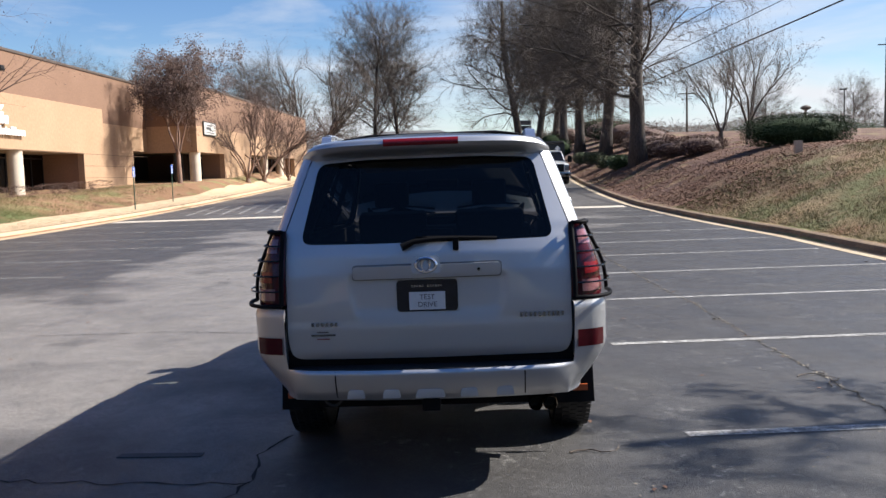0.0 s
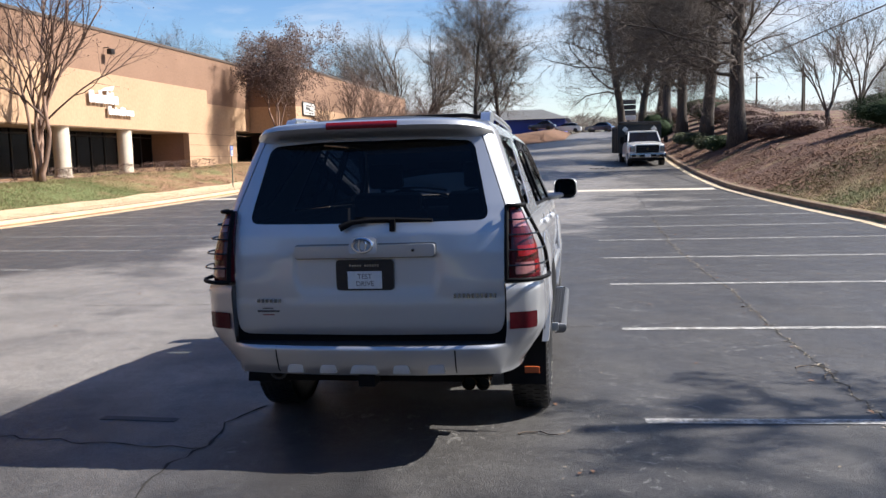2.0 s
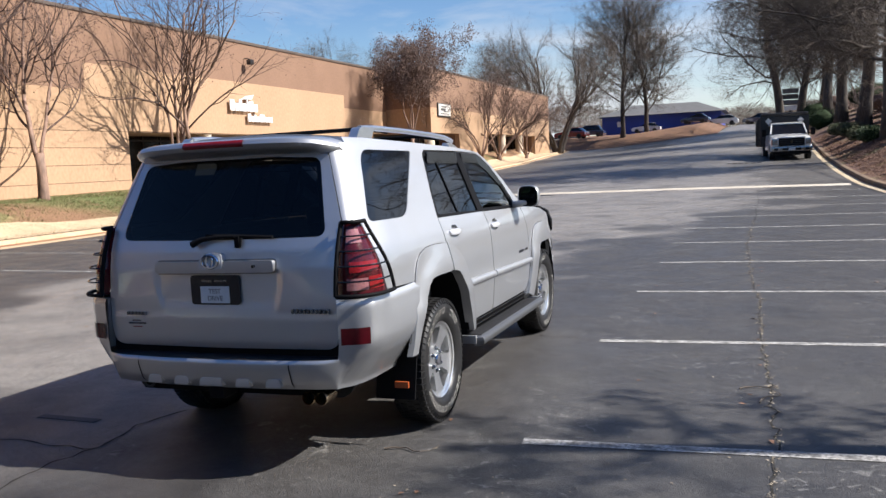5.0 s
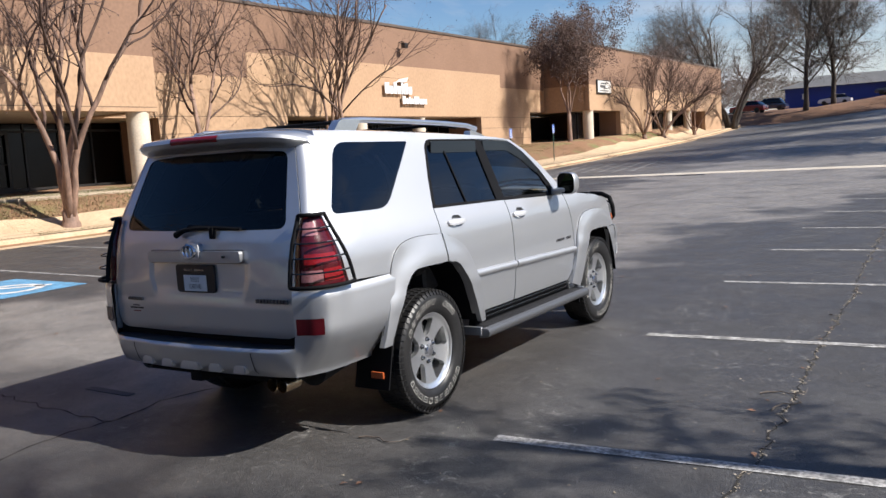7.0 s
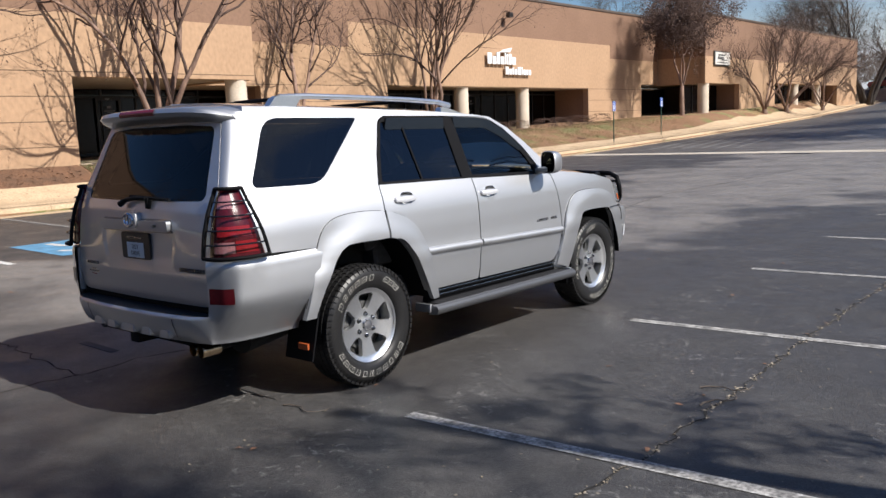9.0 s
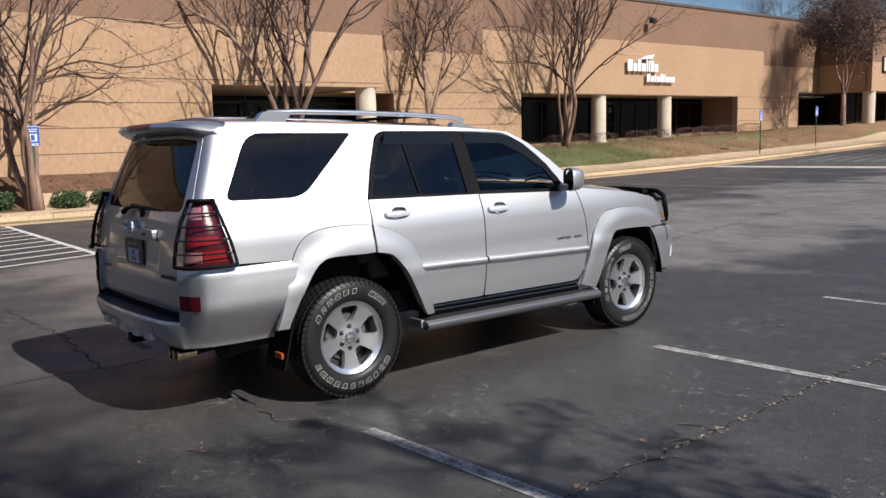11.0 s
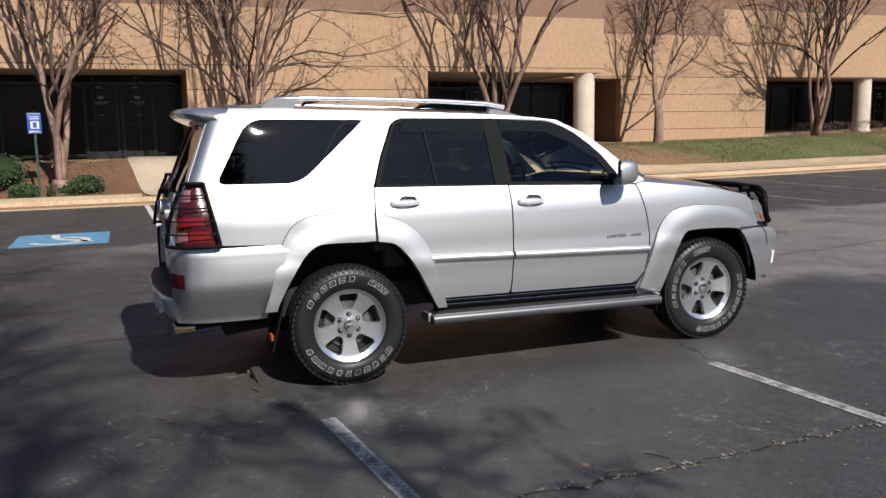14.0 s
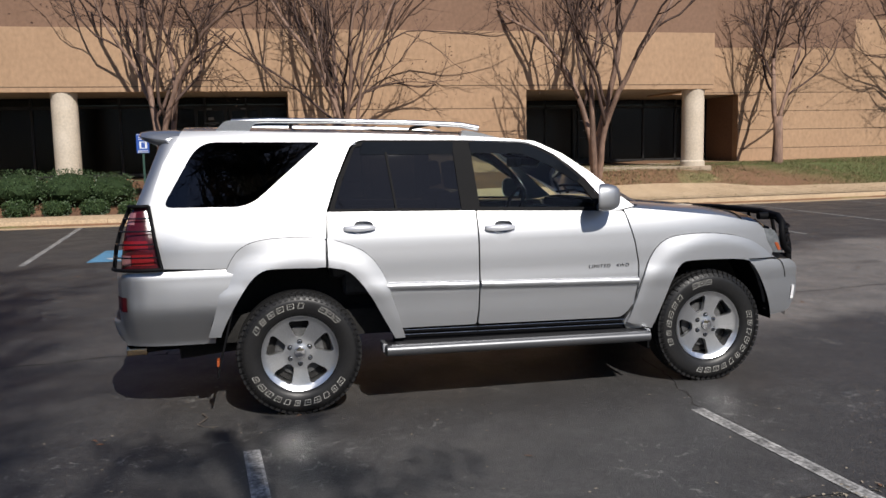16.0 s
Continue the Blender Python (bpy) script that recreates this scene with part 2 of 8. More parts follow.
    f = n.new("ShaderNodeTexNoise")
    f.inputs["Scale"].default_value, f.inputs["Detail"].default_value = 55.0, 5
    l.new(tex.outputs["Object"], f.inputs["Vector"])
    mr = n.new("ShaderNodeMapRange")
    mr.inputs["From Min"].default_value, mr.inputs["From Max"].default_value, mr.inputs["To Min"].default_value, mr.inputs["To Max"].default_value = 0.3, 0.7, 0.55, 1.45
    l.new(f.outputs["Fac"], mr.inputs["Value"])
    mul = n.new("ShaderNodeMix")
    mul.data_type, mul.blend_type = "RGBA", "MULTIPLY"
    mul.inputs["Factor"].default_value = 1.0
    l.new(prev, mul.inputs["A"])
    l.new(mr.outputs["Result"], mul.inputs["B"])
    l.new(mul.outputs["Result"], p.inputs["Base Color"])
    p.inputs["Roughness"].default_value = 0.95
    bp = n.new("ShaderNodeBump")
    bp.inputs["Strength"].default_value, bp.inputs["Distance"].default_value = 0.8, 0.03
    l.new(f.outputs["Fac"], bp.inputs["Height"])
    l.new(bp.outputs["Normal"], p.inputs["Normal"])
    return m


ASPHALT, TURF = asphalt_material(), turf_material()
MULCH = surf("pine_straw_mulch", (0.17, 0.085, 0.045), (0.10, 0.055, 0.032), rough=0.95, scale=2.0, fine=45, speck=0.45, bump=0.9, bump_scale=70, depth=0.02)
LINE_EDGE = surf("road_paint_edge", (0.45, 0.44, 0.42), (0.22, 0.215, 0.205), rough=0.75, scale=9, fine=45, speck=0.45, mix_at=0.45, bump=0.4, bump_scale=150)
LINE = surf("worn_road_paint", (0.32, 0.31, 0.295), (0.080, 0.078, 0.075), rough=0.75, scale=9, fine=45, speck=0.55, mix_at=0.53, bump=0.4, bump_scale=150)
LINE_BROAD = surf("broad_pale_band", (0.50, 0.455, 0.385), (0.38, 0.33, 0.265), rough=0.8, scale=1.6, fine=25, speck=0.2, bump=0.3, bump_scale=60)
LINE_WHITE = surf("white_road_paint", (0.62, 0.61, 0.58), (0.46, 0.45, 0.43), rough=0.7, scale=6, fine=50, speck=0.25)
LINE_BLUE = surf("worn_blue_road_paint", (0.11, 0.29, 0.46), (0.08, 0.20, 0.31), rough=0.75, scale=5, fine=60, speck=0.35, bump=0.4, bump_scale=150)
CRACK = surf("crack", (0.010, 0.010, 0.010), (0.022, 0.018, 0.013), rough=0.95, scale=5, fine=40, speck=0.4)
PATCH = surf("tar_patch", (0.030, 0.030, 0.031), (0.040, 0.039, 0.038), rough=0.7, scale=8, fine=60, speck=0.4)
CURB = surf("concrete_curb", (0.49, 0.365, 0.235), (0.40, 0.29, 0.18), rough=0.85, scale=1.6, fine=25, speck=0.22, bump=0.35, bump_scale=50)
CURB_DARK = surf("dark_brown_curb", (0.13, 0.085, 0.055), (0.22, 0.15, 0.09), rough=0.9, scale=1.3, fine=20, speck=0.35, bump=0.4, bump_scale=40)
GUTTER = surf("gutter_concrete", (0.47, 0.38, 0.26), (0.36, 0.28, 0.18), rough=0.85, scale=0.9, fine=25, speck=0.25, bump=0.3, bump_scale=60)
WALK = surf("sidewalk_concrete", (0.44, 0.355, 0.26), (0.37, 0.29, 0.21), rough=0.85, scale=0.8, fine=25, speck=0.18, bump=0.3, bump_scale=60)
STUCCO = surf("tan_painted_concrete", (0.412, 0.266, 0.162), (0.370, 0.236, 0.141), rough=0.85, scale=0.45, fine=9, speck=0.10, bump=0.35, bump_scale=60, depth=0.006, stretch=(1, 1, 0.7))
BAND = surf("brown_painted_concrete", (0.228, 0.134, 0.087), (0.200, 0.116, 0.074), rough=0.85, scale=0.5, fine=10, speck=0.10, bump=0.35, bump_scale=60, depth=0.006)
JOINT = surf("joint_shadow", (0.16, 0.105, 0.065), rough=0.9)
COLUMN = surf("column_plaster", (0.60, 0.52, 0.42), (0.52, 0.44, 0.34), rough=0.8, scale=1.5, fine=20, speck=0.1, bump=0.25)
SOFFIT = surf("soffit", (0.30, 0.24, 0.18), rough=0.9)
COPING = surf("roof_coping", (0.10, 0.075, 0.06), rough=0.6)
FRAME_BLACK = surf("dark_bronze_frame", (0.010, 0.009, 0.0085), rough=0.5)
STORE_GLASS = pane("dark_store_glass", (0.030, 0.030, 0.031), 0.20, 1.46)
# near-black wall colour carries the dimness of the unlit rooms
INNER = surf("interior_coloured_dim", (0.035, 0.032, 0.03), rough=0.9)
WHITE = surf("white_plastic", (0.80, 0.80, 0.80), (0.74, 0.74, 0.74), rough=0.4, speck=0.05)
DECAL = surf("faded_decal", (0.20, 0.20, 0.20), rough=0.6, speck=0.1)
WHITE_DIRTY = surf("white_sheet_sign", (0.70, 0.68, 0.64), (0.60, 0.58, 0.54), rough=0.5, speck=0.1)
BLUE_SIGN = surf("blue_sign_face", (0.03, 0.10, 0.42), rough=0.4, speck=0.08)
GREEN_POST = surf("green_steel_post", (0.035, 0.085, 0.065), rough=0.55, metal=0.3)
BARK_SMOOTH = surf("smooth_pinkish_bark", (0.31, 0.195, 0.140), (0.13, 0.080, 0.058), rough=0.75, scale=5, fine=25, speck=0.25, bump=0.4, bump_scale=30, stretch=(1, 1, 0.2))
TWIG = surf("reddish_twigs", (0.100, 0.058, 0.043), (0.066, 0.040, 0.031), rough=0.85, scale=3, fine=20)
BARK_DARK = surf("rough_grey_bark", (0.090, 0.072, 0.060), (0.050, 0.041, 0.035), rough=0.95, scale=4, fine=25, speck=0.4, bump=1.0, bump_scale=18, depth=0.03, stretch=(1, 1, 0.25))
TWIG_DARK = surf("grey_twigs", (0.115, 0.092, 0.075), (0.08, 0.064, 0.052), rough=0.9)
LEAF_BROWN = surf("dry_brown_leaves", (0.12, 0.07, 0.052), (0.08, 0.048, 0.037), rough=0.8, scale=6)
LEAF_GREEN = surf("evergreen_leaves", (0.050, 0.085, 0.028), (0.028, 0.055, 0.018), rough=0.55, scale=4, fine=30, speck=0.4)
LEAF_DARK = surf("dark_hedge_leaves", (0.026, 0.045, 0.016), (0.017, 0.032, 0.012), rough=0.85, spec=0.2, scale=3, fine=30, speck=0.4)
GRIT = surf("pale_grit", (0.33, 0.29, 0.23), (0.15, 0.12, 0.08), rough=0.9, scale=40)
GRASS_GREEN = surf("green_winter_grass", (0.105, 0.140, 0.042), (0.19, 0.175, 0.075), rough=0.85, scale=0.8, fine=9, speck=0.3)
LEAF_OLIVE = surf("dull_olive_leaves", (0.115, 0.125, 0.060), (0.070, 0.080, 0.040), rough=0.7, scale=6)
LITTER = surf("fallen_leaves", (0.24, 0.125, 0.072), (0.115, 0.060, 0.038), rough=0.8, scale=30)
GRASS_BLADE = surf("straw_grass", (0.25, 0.19, 0.092), (0.115, 0.130, 0.045), rough=0.85, scale=0.45, fine=9, speck=0.35)
STEEL_DARK = surf("weathered_steel", (0.06, 0.06, 0.06), rough=0.6, metal=0.6)
WOOD_POLE = surf("weathered_wood_pole", (0.10, 0.08, 0.06), rough=0.9, stretch=(1, 1, 0.1), fine=40)
BLUE_WALL = surf("blue_painted_wall", (0.02, 0.05, 0.30), (0.018, 0.04, 0.24), rough=0.6, scale=0.3, speck=0.08)
ROOF_GREY = surf("grey_shingle_roof", (0.11, 0.11, 0.11), (0.085, 0.085, 0.085), rough=0.9, scale=1, fine=8)
FAR_WOOD = surf("far_bare_woods", (0.15, 0.12, 0.10), (0.09, 0.075, 0.062), rough=0.95, scale=0.15, fine=1.5, speck=0.35)

# car
PAINT = surf("silver_metallic_paint", (0.525, 0.533, 0.547), (0.510, 0.518, 0.532), rough=0.51, metal=0.95, scale=1.5, fine=900, speck=0.06, bump=0.0, coat=1.0)
TRIM = surf("black_trim", (0.007, 0.007, 0.008), rough=0.6, spec=0.08, fine=200, speck=0.15, bump=0.2, bump_scale=300, depth=0.001)
TRIM_GLOSS = surf("gloss_black_trim", (0.008, 0.008, 0.009), rough=0.12, bump=0.0)
VISOR = surf("smoked_visor", (0.006, 0.006, 0.007), rough=0.14, spec=0.45, bump=0.0)
UNDER = surf("underbody", (0.014, 0.013, 0.012), rough=0.9, scale=6)
RUBBER = surf("tyre_rubber", (0.011, 0.011, 0.0115), (0.015, 0.0145, 0.0145), rough=0.42, spec=0.38, scale=8, fine=80, speck=0.2, bump=0.25, bump_scale=120, depth=0.002)
LETTERING = surf("white_tyre_lettering", (0.55, 0.54, 0.50), (0.40, 0.39, 0.36), rough=0.7, scale=40)
ALLOY = surf("machined_alloy", (0.80, 0.81, 0.82), (0.74, 0.75, 0.76), rough=0.29, metal=0.95, scale=6, fine=120, speck=0.06, bump=0.0)
ALLOY_DARK = surf("brake_shadow_metal", (0.10, 0.10, 0.10), rough=0.6, metal=0.6)
CHROME = surf("chrome", (0.80, 0.80, 0.82), rough=0.08, metal=1.0, speck=0.03, bump=0.0)
CHROME_WARM = surf("heat_tinted_steel", (0.70, 0.52, 0.33), rough=0.25, metal=1.0, speck=0.1)
RED_LENS = surf("red_lens", (0.075, 0.007, 0.012), (0.045, 0.005, 0.008), rough=0.2, scale=18, fine=160, speck=0.3, coat=0.35, spec=0.3, bump=0.15, bump_scale=220)
RED_BRIGHT = surf("bright_red_lens", (0.21, 0.010, 0.014), rough=0.2, fine=160, speck=0.25, coat=0.3, spec=0.3, bump=0.1, bump_scale=220)
CLEAR_LENS = surf("clear_reverse_lens", (0.30, 0.13, 0.14), (0.22, 0.09, 0.10), rough=0.12, fine=160, speck=0.25, coat=1.0, bump=0.1, bump_scale=220)
BOARD_EDGE = surf("satin_grey_moulding", (0.17, 0.174, 0.182), rough=0.40, metal=0.75, fine=300, speck=0.05, bump=0.0)
MIRROR = surf("mirror_silver", (0.085, 0.088, 0.09), rough=0.03, metal=1.0, speck=0.02, bump=0.0)
AMBER = surf("amber_reflector", (0.40, 0.085, 0.022), rough=0.45, fine=160, coat=0.1)
CUP = surf("handle_recess", (0.20, 0.205, 0.215), rough=0.3, metal=0.6, bump=0.0, coat=0.6, speck=0.04)
SEAM = surf("panel_gap", (0.035, 0.036, 0.038), rough=0.8, speck=0.1, bump=0.0)
GLASS_DARK = pane("privacy_glass", (0.06, 0.064, 0.068), 0.01, 1.72)
GLASS_REAR = pane("tinted_rear_glass", (0.12, 0.12, 0.12), 0.01, 1.40)
GLASS_CLEAR = pane("clear_car_glass", (0.70, 0.80, 0.75), 0.01, 1.5)
HANDLE = surf("silver_handle", (0.62, 0.63, 0.66), rough=0.3, metal=0.25, bump=0.0, coat=1.0, speck=0.04)
SEAT = surf("dark_grey_leather", (0.035, 0.035, 0.038), rough=0.55, scale=5)
PLATE_BLACK = surf("black_plate_frame", (0.010, 0.010, 0.014), rough=0.35)
PAPER = surf("white_plate_card", (0.72, 0.72, 0.70), rough=0.6, speck=0.04)
INK = surf("dark_ink", (0.10, 0.085, 0.08), rough=0.6)
RED_REFLECTOR = surf("red_reflector", (0.075, 0.005, 0.009), rough=0.25, fine=160, speck=0.25, coat=0.2, spec=0.2, bump=0.1, bump_scale=220)
STEP = surf("ribbed_step_plastic", (0.018, 0.018, 0.020), rough=0.5, spec=0.35, fine=200, speck=0.15, bump=0.2, bump_scale=300, depth=0.001)
BADGE = surf("badge_chrome", (0.30, 0.31, 0.33), rough=0.2, metal=1.0)
BADGE_DARK = surf("smoked_chrome_badge", (0.10, 0.10, 0.11), rough=0.3, metal=0.9)
TRUCK_WHITE = surf("white_truck_paint", (0.75, 0.75, 0.74), rough=0.3, coat=0.8, speck=0.05, bump=0.0)
TRUCK_DARK = surf("dark_truck_body", (0.02, 0.02, 0.022), rough=0.5)
HEADLAMP = surf("headlamp_glass", (0.26, 0.28, 0.30), rough=0.08, metal=0.4, coat=1.0)
CAR_BLUE = surf("dark_blue_car_paint", (0.03, 0.04, 0.09), rough=0.25, coat=1.0, bump=0.0)
CAR_RED = surf("red_car_paint", (0.35, 0.03, 0.03), rough=0.25, coat=1.0, bump=0.0)


# ---- mesh helpers ----
def mesh_of(name, verts, faces, material=None, smooth=False, sharp=None):
    me = bpy.data.meshes.new(name)
    me.from_pydata([tuple(v) for v in verts], [], [tuple(f) for f in faces])
    me.update()
    if material:
        me.materials.append(material)
    if smooth:
        me.polygons.foreach_set("use_smooth", [True] * len(me.polygons))
        if sharp:
            me.set_sharp_from_angle(angle=radians(sharp))
    return me


def part(name, me, parent=None, label="", **tags):
    ob = new(name, me)
    if parent:
        ob.parent = parent
    return tagged(ob, label=label, **tags)


def thing(name, label, category, at=(0, 0, 0), turn=0.0, group=""):
    ob = new(name)
    ob.matrix_basis = pose(*at, 0, 0, turn)
    return tagged(ob, label=label, category=category, group=group)


def bevelled(bm, width, segments=2):
    bmesh.ops.bevel(bm, geom=bm.edges[:], offset=width, segments=segments, profile=0.7, affect="EDGES")


def from_bm(name, bm, material, smooth=True, sharp=35):
    bmesh.ops.recalc_face_normals(bm, faces=bm.faces[:])
    me = bpy.data.meshes.new(name)
    bm.to_mesh(me)
    bm.free()
    me.materials.append(material)
    if smooth:
        me.polygons.foreach_set("use_smooth", [True] * len(me.polygons))
        me.set_sharp_from_angle(angle=radians(sharp))
    return me


def box(name, lo, hi, material, bevel=0.0, segments=2):
    bm = bmesh.new()
    bmesh.ops.create_cube(bm, size=1)
    c, s = [(a + b) / 2 for a, b in zip(lo, hi)], [b - a for a, b in zip(lo, hi)]
    for v in bm.verts:
        v.co = Vector([c[k] + v.co[k] * s[k] for k in range(3)])
    if bevel:
        bevelled(bm, bevel, segments)
    return from_bm(name, bm, material)


def rod(name, pts, radius, material, sides=8, closed=False):
    """A round bar along points; radius is one number or one for each point."""
    verts, faces = tube(pts, radius, sides)
    return mesh_of(name, verts, faces, material, True, 50)


def tube(pts, radius, sides=6, start=0):
    pts = [Vector(p) for p in pts]
    radii = radius if isinstance(radius, (list, tuple)) else [radius] * len(pts)
    verts, faces, side = [], [], None
    for k, p in enumerate(pts):
        d = (pts[min(k + 1, len(pts) - 1)] - pts[max(k - 1, 0)]).normalized()
        if side is None:
            side = d.orthogonal().normalized()
        side = (side - d * side.dot(d)).normalized()
        other = d.cross(side)
        for j in range(sides):
            a = 2 * math.pi * j / sides
            verts.append(p + (side * math.cos(a) + other * math.sin(a)) * radii[k])
    for k in range(len(pts) - 1):
        for j in range(sides):
            a, b = start + k * sides + j, start + k * sides + (j + 1) % sides
            faces.append((a, b, b + sides, a + sides))
    faces.append(tuple(start + j for j in reversed(range(sides))))
    faces.append(tuple(start + (len(pts) - 1) * sides + j for j in range(sides)))
    return verts, faces


def grid_mesh(name, rows, material, smooth=True, sharp=None, close=False):
    """A sheet from rows of points of equal length."""
    w = len(rows[0])
    verts = [p for r in rows for p in r]
    faces = [(i * w + j, i * w + j + 1, (i + 1) * w + j + 1, (i + 1) * w + j) for i in range(len(rows) - 1) for j in range(w - 1)]
    if close:
        faces += [(i * w + w - 1, i * w, (i + 1) * w, (i + 1) * w + w - 1) for i in range(len(rows) - 1)]
    return mesh_of(name, verts, faces, material, smooth, sharp)


def smoothstep(a, b, x):
    t = min(1.0, max(0.0, (x - a) / (b - a)))
    return t * t * (3 - 2 * t)


def lerp_table(x, xs, ys):
    return float(np.interp(x, xs, ys))


# ---- lie of the land ----
def rise(y):
    if y < 8:
        return 0.0
    if y < 40:
        return 0.0008 * (y - 8) ** 2
    return 0.819 + 0.051 * (min(y, 128) - 40) + 0.008 * max(0, y - 128)


def lot_z(x, y):
    return rise(y) * (1 - 0.35 * min(1.0, max(0.0, -x / 15)))


def right_curb(y):
    return lerp_table(y, [14, 20, 26.7, 34, 43, 60, 90], [7.15, 6.6, 6.05, 5.9, 5.8, 5.9, 6.2])


def left_curb(y):
    return lerp_table(y, [45, 60, 90, 120], [-14.85, -15.2, -18.5, -24])


def bank(d):
    return lerp_table(d, [0, 0.4, 1.5, 3.0, 6.0, 9.0, 14.0, 40, 120], [0.0, 0.06, 0.50, 1.20, 1.98, 2.12, 2.15, 1.9, 1.0])


def land_z(x, y):
    xl, xr = left_curb(y), right_curb(y)
    if x > xr:
        return lot_z(xr, y) + 0.13 + bank(x - xr)
    if x < xl:
        d = xl - x
        return lot_z(xl, y) + 0.13 + 0.80 * smoothstep(0.95, 3.3 + 2.0 * smoothstep(12, 16, y) * smoothstep(47, 43, y), d) + 0.02 * max(0, d - 6)
    return lot_z(x, y) - 0.08


ys = [-260, -160, -100, -70, -50] + [-40 + 1.0 * k for k in range(176)] + [140, 150, 165, 180, 200, 230, 270, 330, 420, 560, 800, 1200]
offs = [0.16, 0.3, 0.5, 0.8, 1.2, 1.6, 2.0, 2.5, 3.0, 3.6, 4.4, 5.5, 7, 9, 11.5, 14.5, 18, 24, 32, 45, 70, 120, 220, 420, 900]
rows = []
for y in ys:
    xl, xr = left_curb(y), right_curb(y)
    xs = [xl - o for o in reversed(offs)] + [xl - 0.05, xl + 0.1] + [xl + (xr - xl) * k / 8 for k in range(1, 8)] + [xr - 0.1, xr + 0.05] + [xr + o for o in offs]
    row = []
    for x in xs:
        z = land_z(x, y)
        d = max(x - xr, xl - x)
        if d > 0.5:
            z += 0.05 * noise.noise(Vector((x * 0.6, y * 0.6, 0))) + 0.02 * noise.noise(Vector((x * 2.1, y * 2.1, 4)))
        row.append((x, y, z))
    rows.append(row)
ground = tagged(new("ground", grid_mesh("ground", rows, TURF)), "winter turf with straw, patchy green and red clay", "ground", kind="structure")

rows = []
for y in [-120, -80, -50, -30] + [-20 + 1.0 * k for k in range(156)] + [145, 160, 180]:
    xl, xr = left_curb(y), right_curb(y)
    rows.append([(x, y, lot_z(x, y)) for x in [xl + (xr - xl) * k / 14 for k in range(15)]])
lot = tagged(new("asphalt_lot", grid_mesh("asphalt_lot", rows, ASPHALT)), "dark sealed asphalt with a paler worn aisle", "parking lot", kind="structure")


def curb_run(name, edge, side, material, y0, y1, step, label, category):
    """A curb of cast lengths along an edge; side +1 rises to the right."""
    run = tagged(new(name), label, category, kind="structure")
    run.matrix_basis = pose(0, 0, 0)
    y = y0
    while y < y1:
        b = min(y + step, y1)
        prof = [(-0.005, -0.10), (-0.005, 0.10), (0.02, 0.145), (0.06, 0.16), (0.17, 0.16), (0.19, 0.14), (0.19, -0.10)]
        rows = []
        for k in range(4):
            yy = y + 0.006 + (b - y - 0.012) * k / 3
            rows.append([(edge(yy) + side * u, yy, lot_z(edge(yy), yy) + v) for u, v in prof])
        w = len(prof)
        me = grid_mesh("curb_stone", rows, material, True, 30)
        part("curb_stone", me, run)
        y = b
    return run


curb_run("curb_left", left_curb, -1, CURB, -40, 110, 3.0, "pale sand-coloured concrete curb", "curb")
curb_run("curb_right", right_curb, 1, CURB_DARK, -40, 110, 3.0, "dark brown concrete curb", "curb")


def strip_on_lot(name, path, width, material, parent, lift=0.004, label="", edge=None):
    """A flat band of paint or concrete along points of the plan."""
    verts, faces = [], []
    n = len(path)
    for k, (x, y) in enumerate(path):
        a, b = path[max(0, k - 1)], path[min(n - 1, k + 1)]
        d = Vector((b[0] - a[0], b[1] - a[1])).normalized()
        w = width[k] if isinstance(width, list) else width
        for s in (-0.5, -0.31, 0.31, 0.5) if edge else (-0.5, 0.5):
            px, py = x - d.y * w * s, y + d.x * w * s
            verts.append((px, py, lot_z(px, py) + lift))
        m = 4 if edge else 2
        for j in range(m - 1 if k else 0):
            i = m * k + j
            faces.append((i - m, i, i + 1, i - m + 1))
    me = mesh_of(name, verts, faces, material)
    if edge:
        me.materials.append(edge)
        for p in me.polygons:
            p.material_index = 0 if p.index % 3 == 1 else 1
    return part(name, me, parent, label)


def along(a, b, n):
    return [(a[0] + (b[0] - a[0]) * k / n, a[1] + (b[1] - a[1]) * k / n) for k in range(n + 1)]


strip_on_lot("gutter", [(left_curb(y) + 0.28, y) for y in range(-40, 101, 2)], 0.55, CURB, lot, 0.006, "pale concrete gutter")
strip_on_lot("gutter", [(right_curb(y) - 0.17, y) for y in range(-40, 101, 2)], 0.32, GUTTER, lot, 0.006, "sand-stained yellowish gutter")

# painted stall lines
for k in range(-3, 10):
    y, x = -0.30 + 2.705 * k, 1.48 - 0.05 * k
    xe = right_curb(y) - 0.5
    strip_on_lot("stall_line", along((x, y), (xe, y + 0.09 * (xe - x)), 12), 0.092, LINE, lot, edge=LINE_EDGE)
for y in (3.55, 6.45, 9.2, 12.1, 15.1, 17.9, 20.8, 23.6):
    strip_on_lot("stall_line", along((-7.25, y), (-14.4, y + 0.15), 12), 0.085, LINE, lot)
strip_on_lot("stall_line", along((-7.45, -3.9), (-14.4, -4.5), 8), 0.105, LINE, lot)
strip_on_lot("stall_line", along((-7.4, -6.7), (-14.4, -7.3), 8), 0.105, LINE, lot)
strip_on_lot("stop_line", [(-14.2 + (right_curb(26.7) - 0.5 + 14.2) * k / 24, 26.7) for k in range(25)], 0.95, LINE_BROAD, lot, 0.005, "broad pale concrete band across the lot")
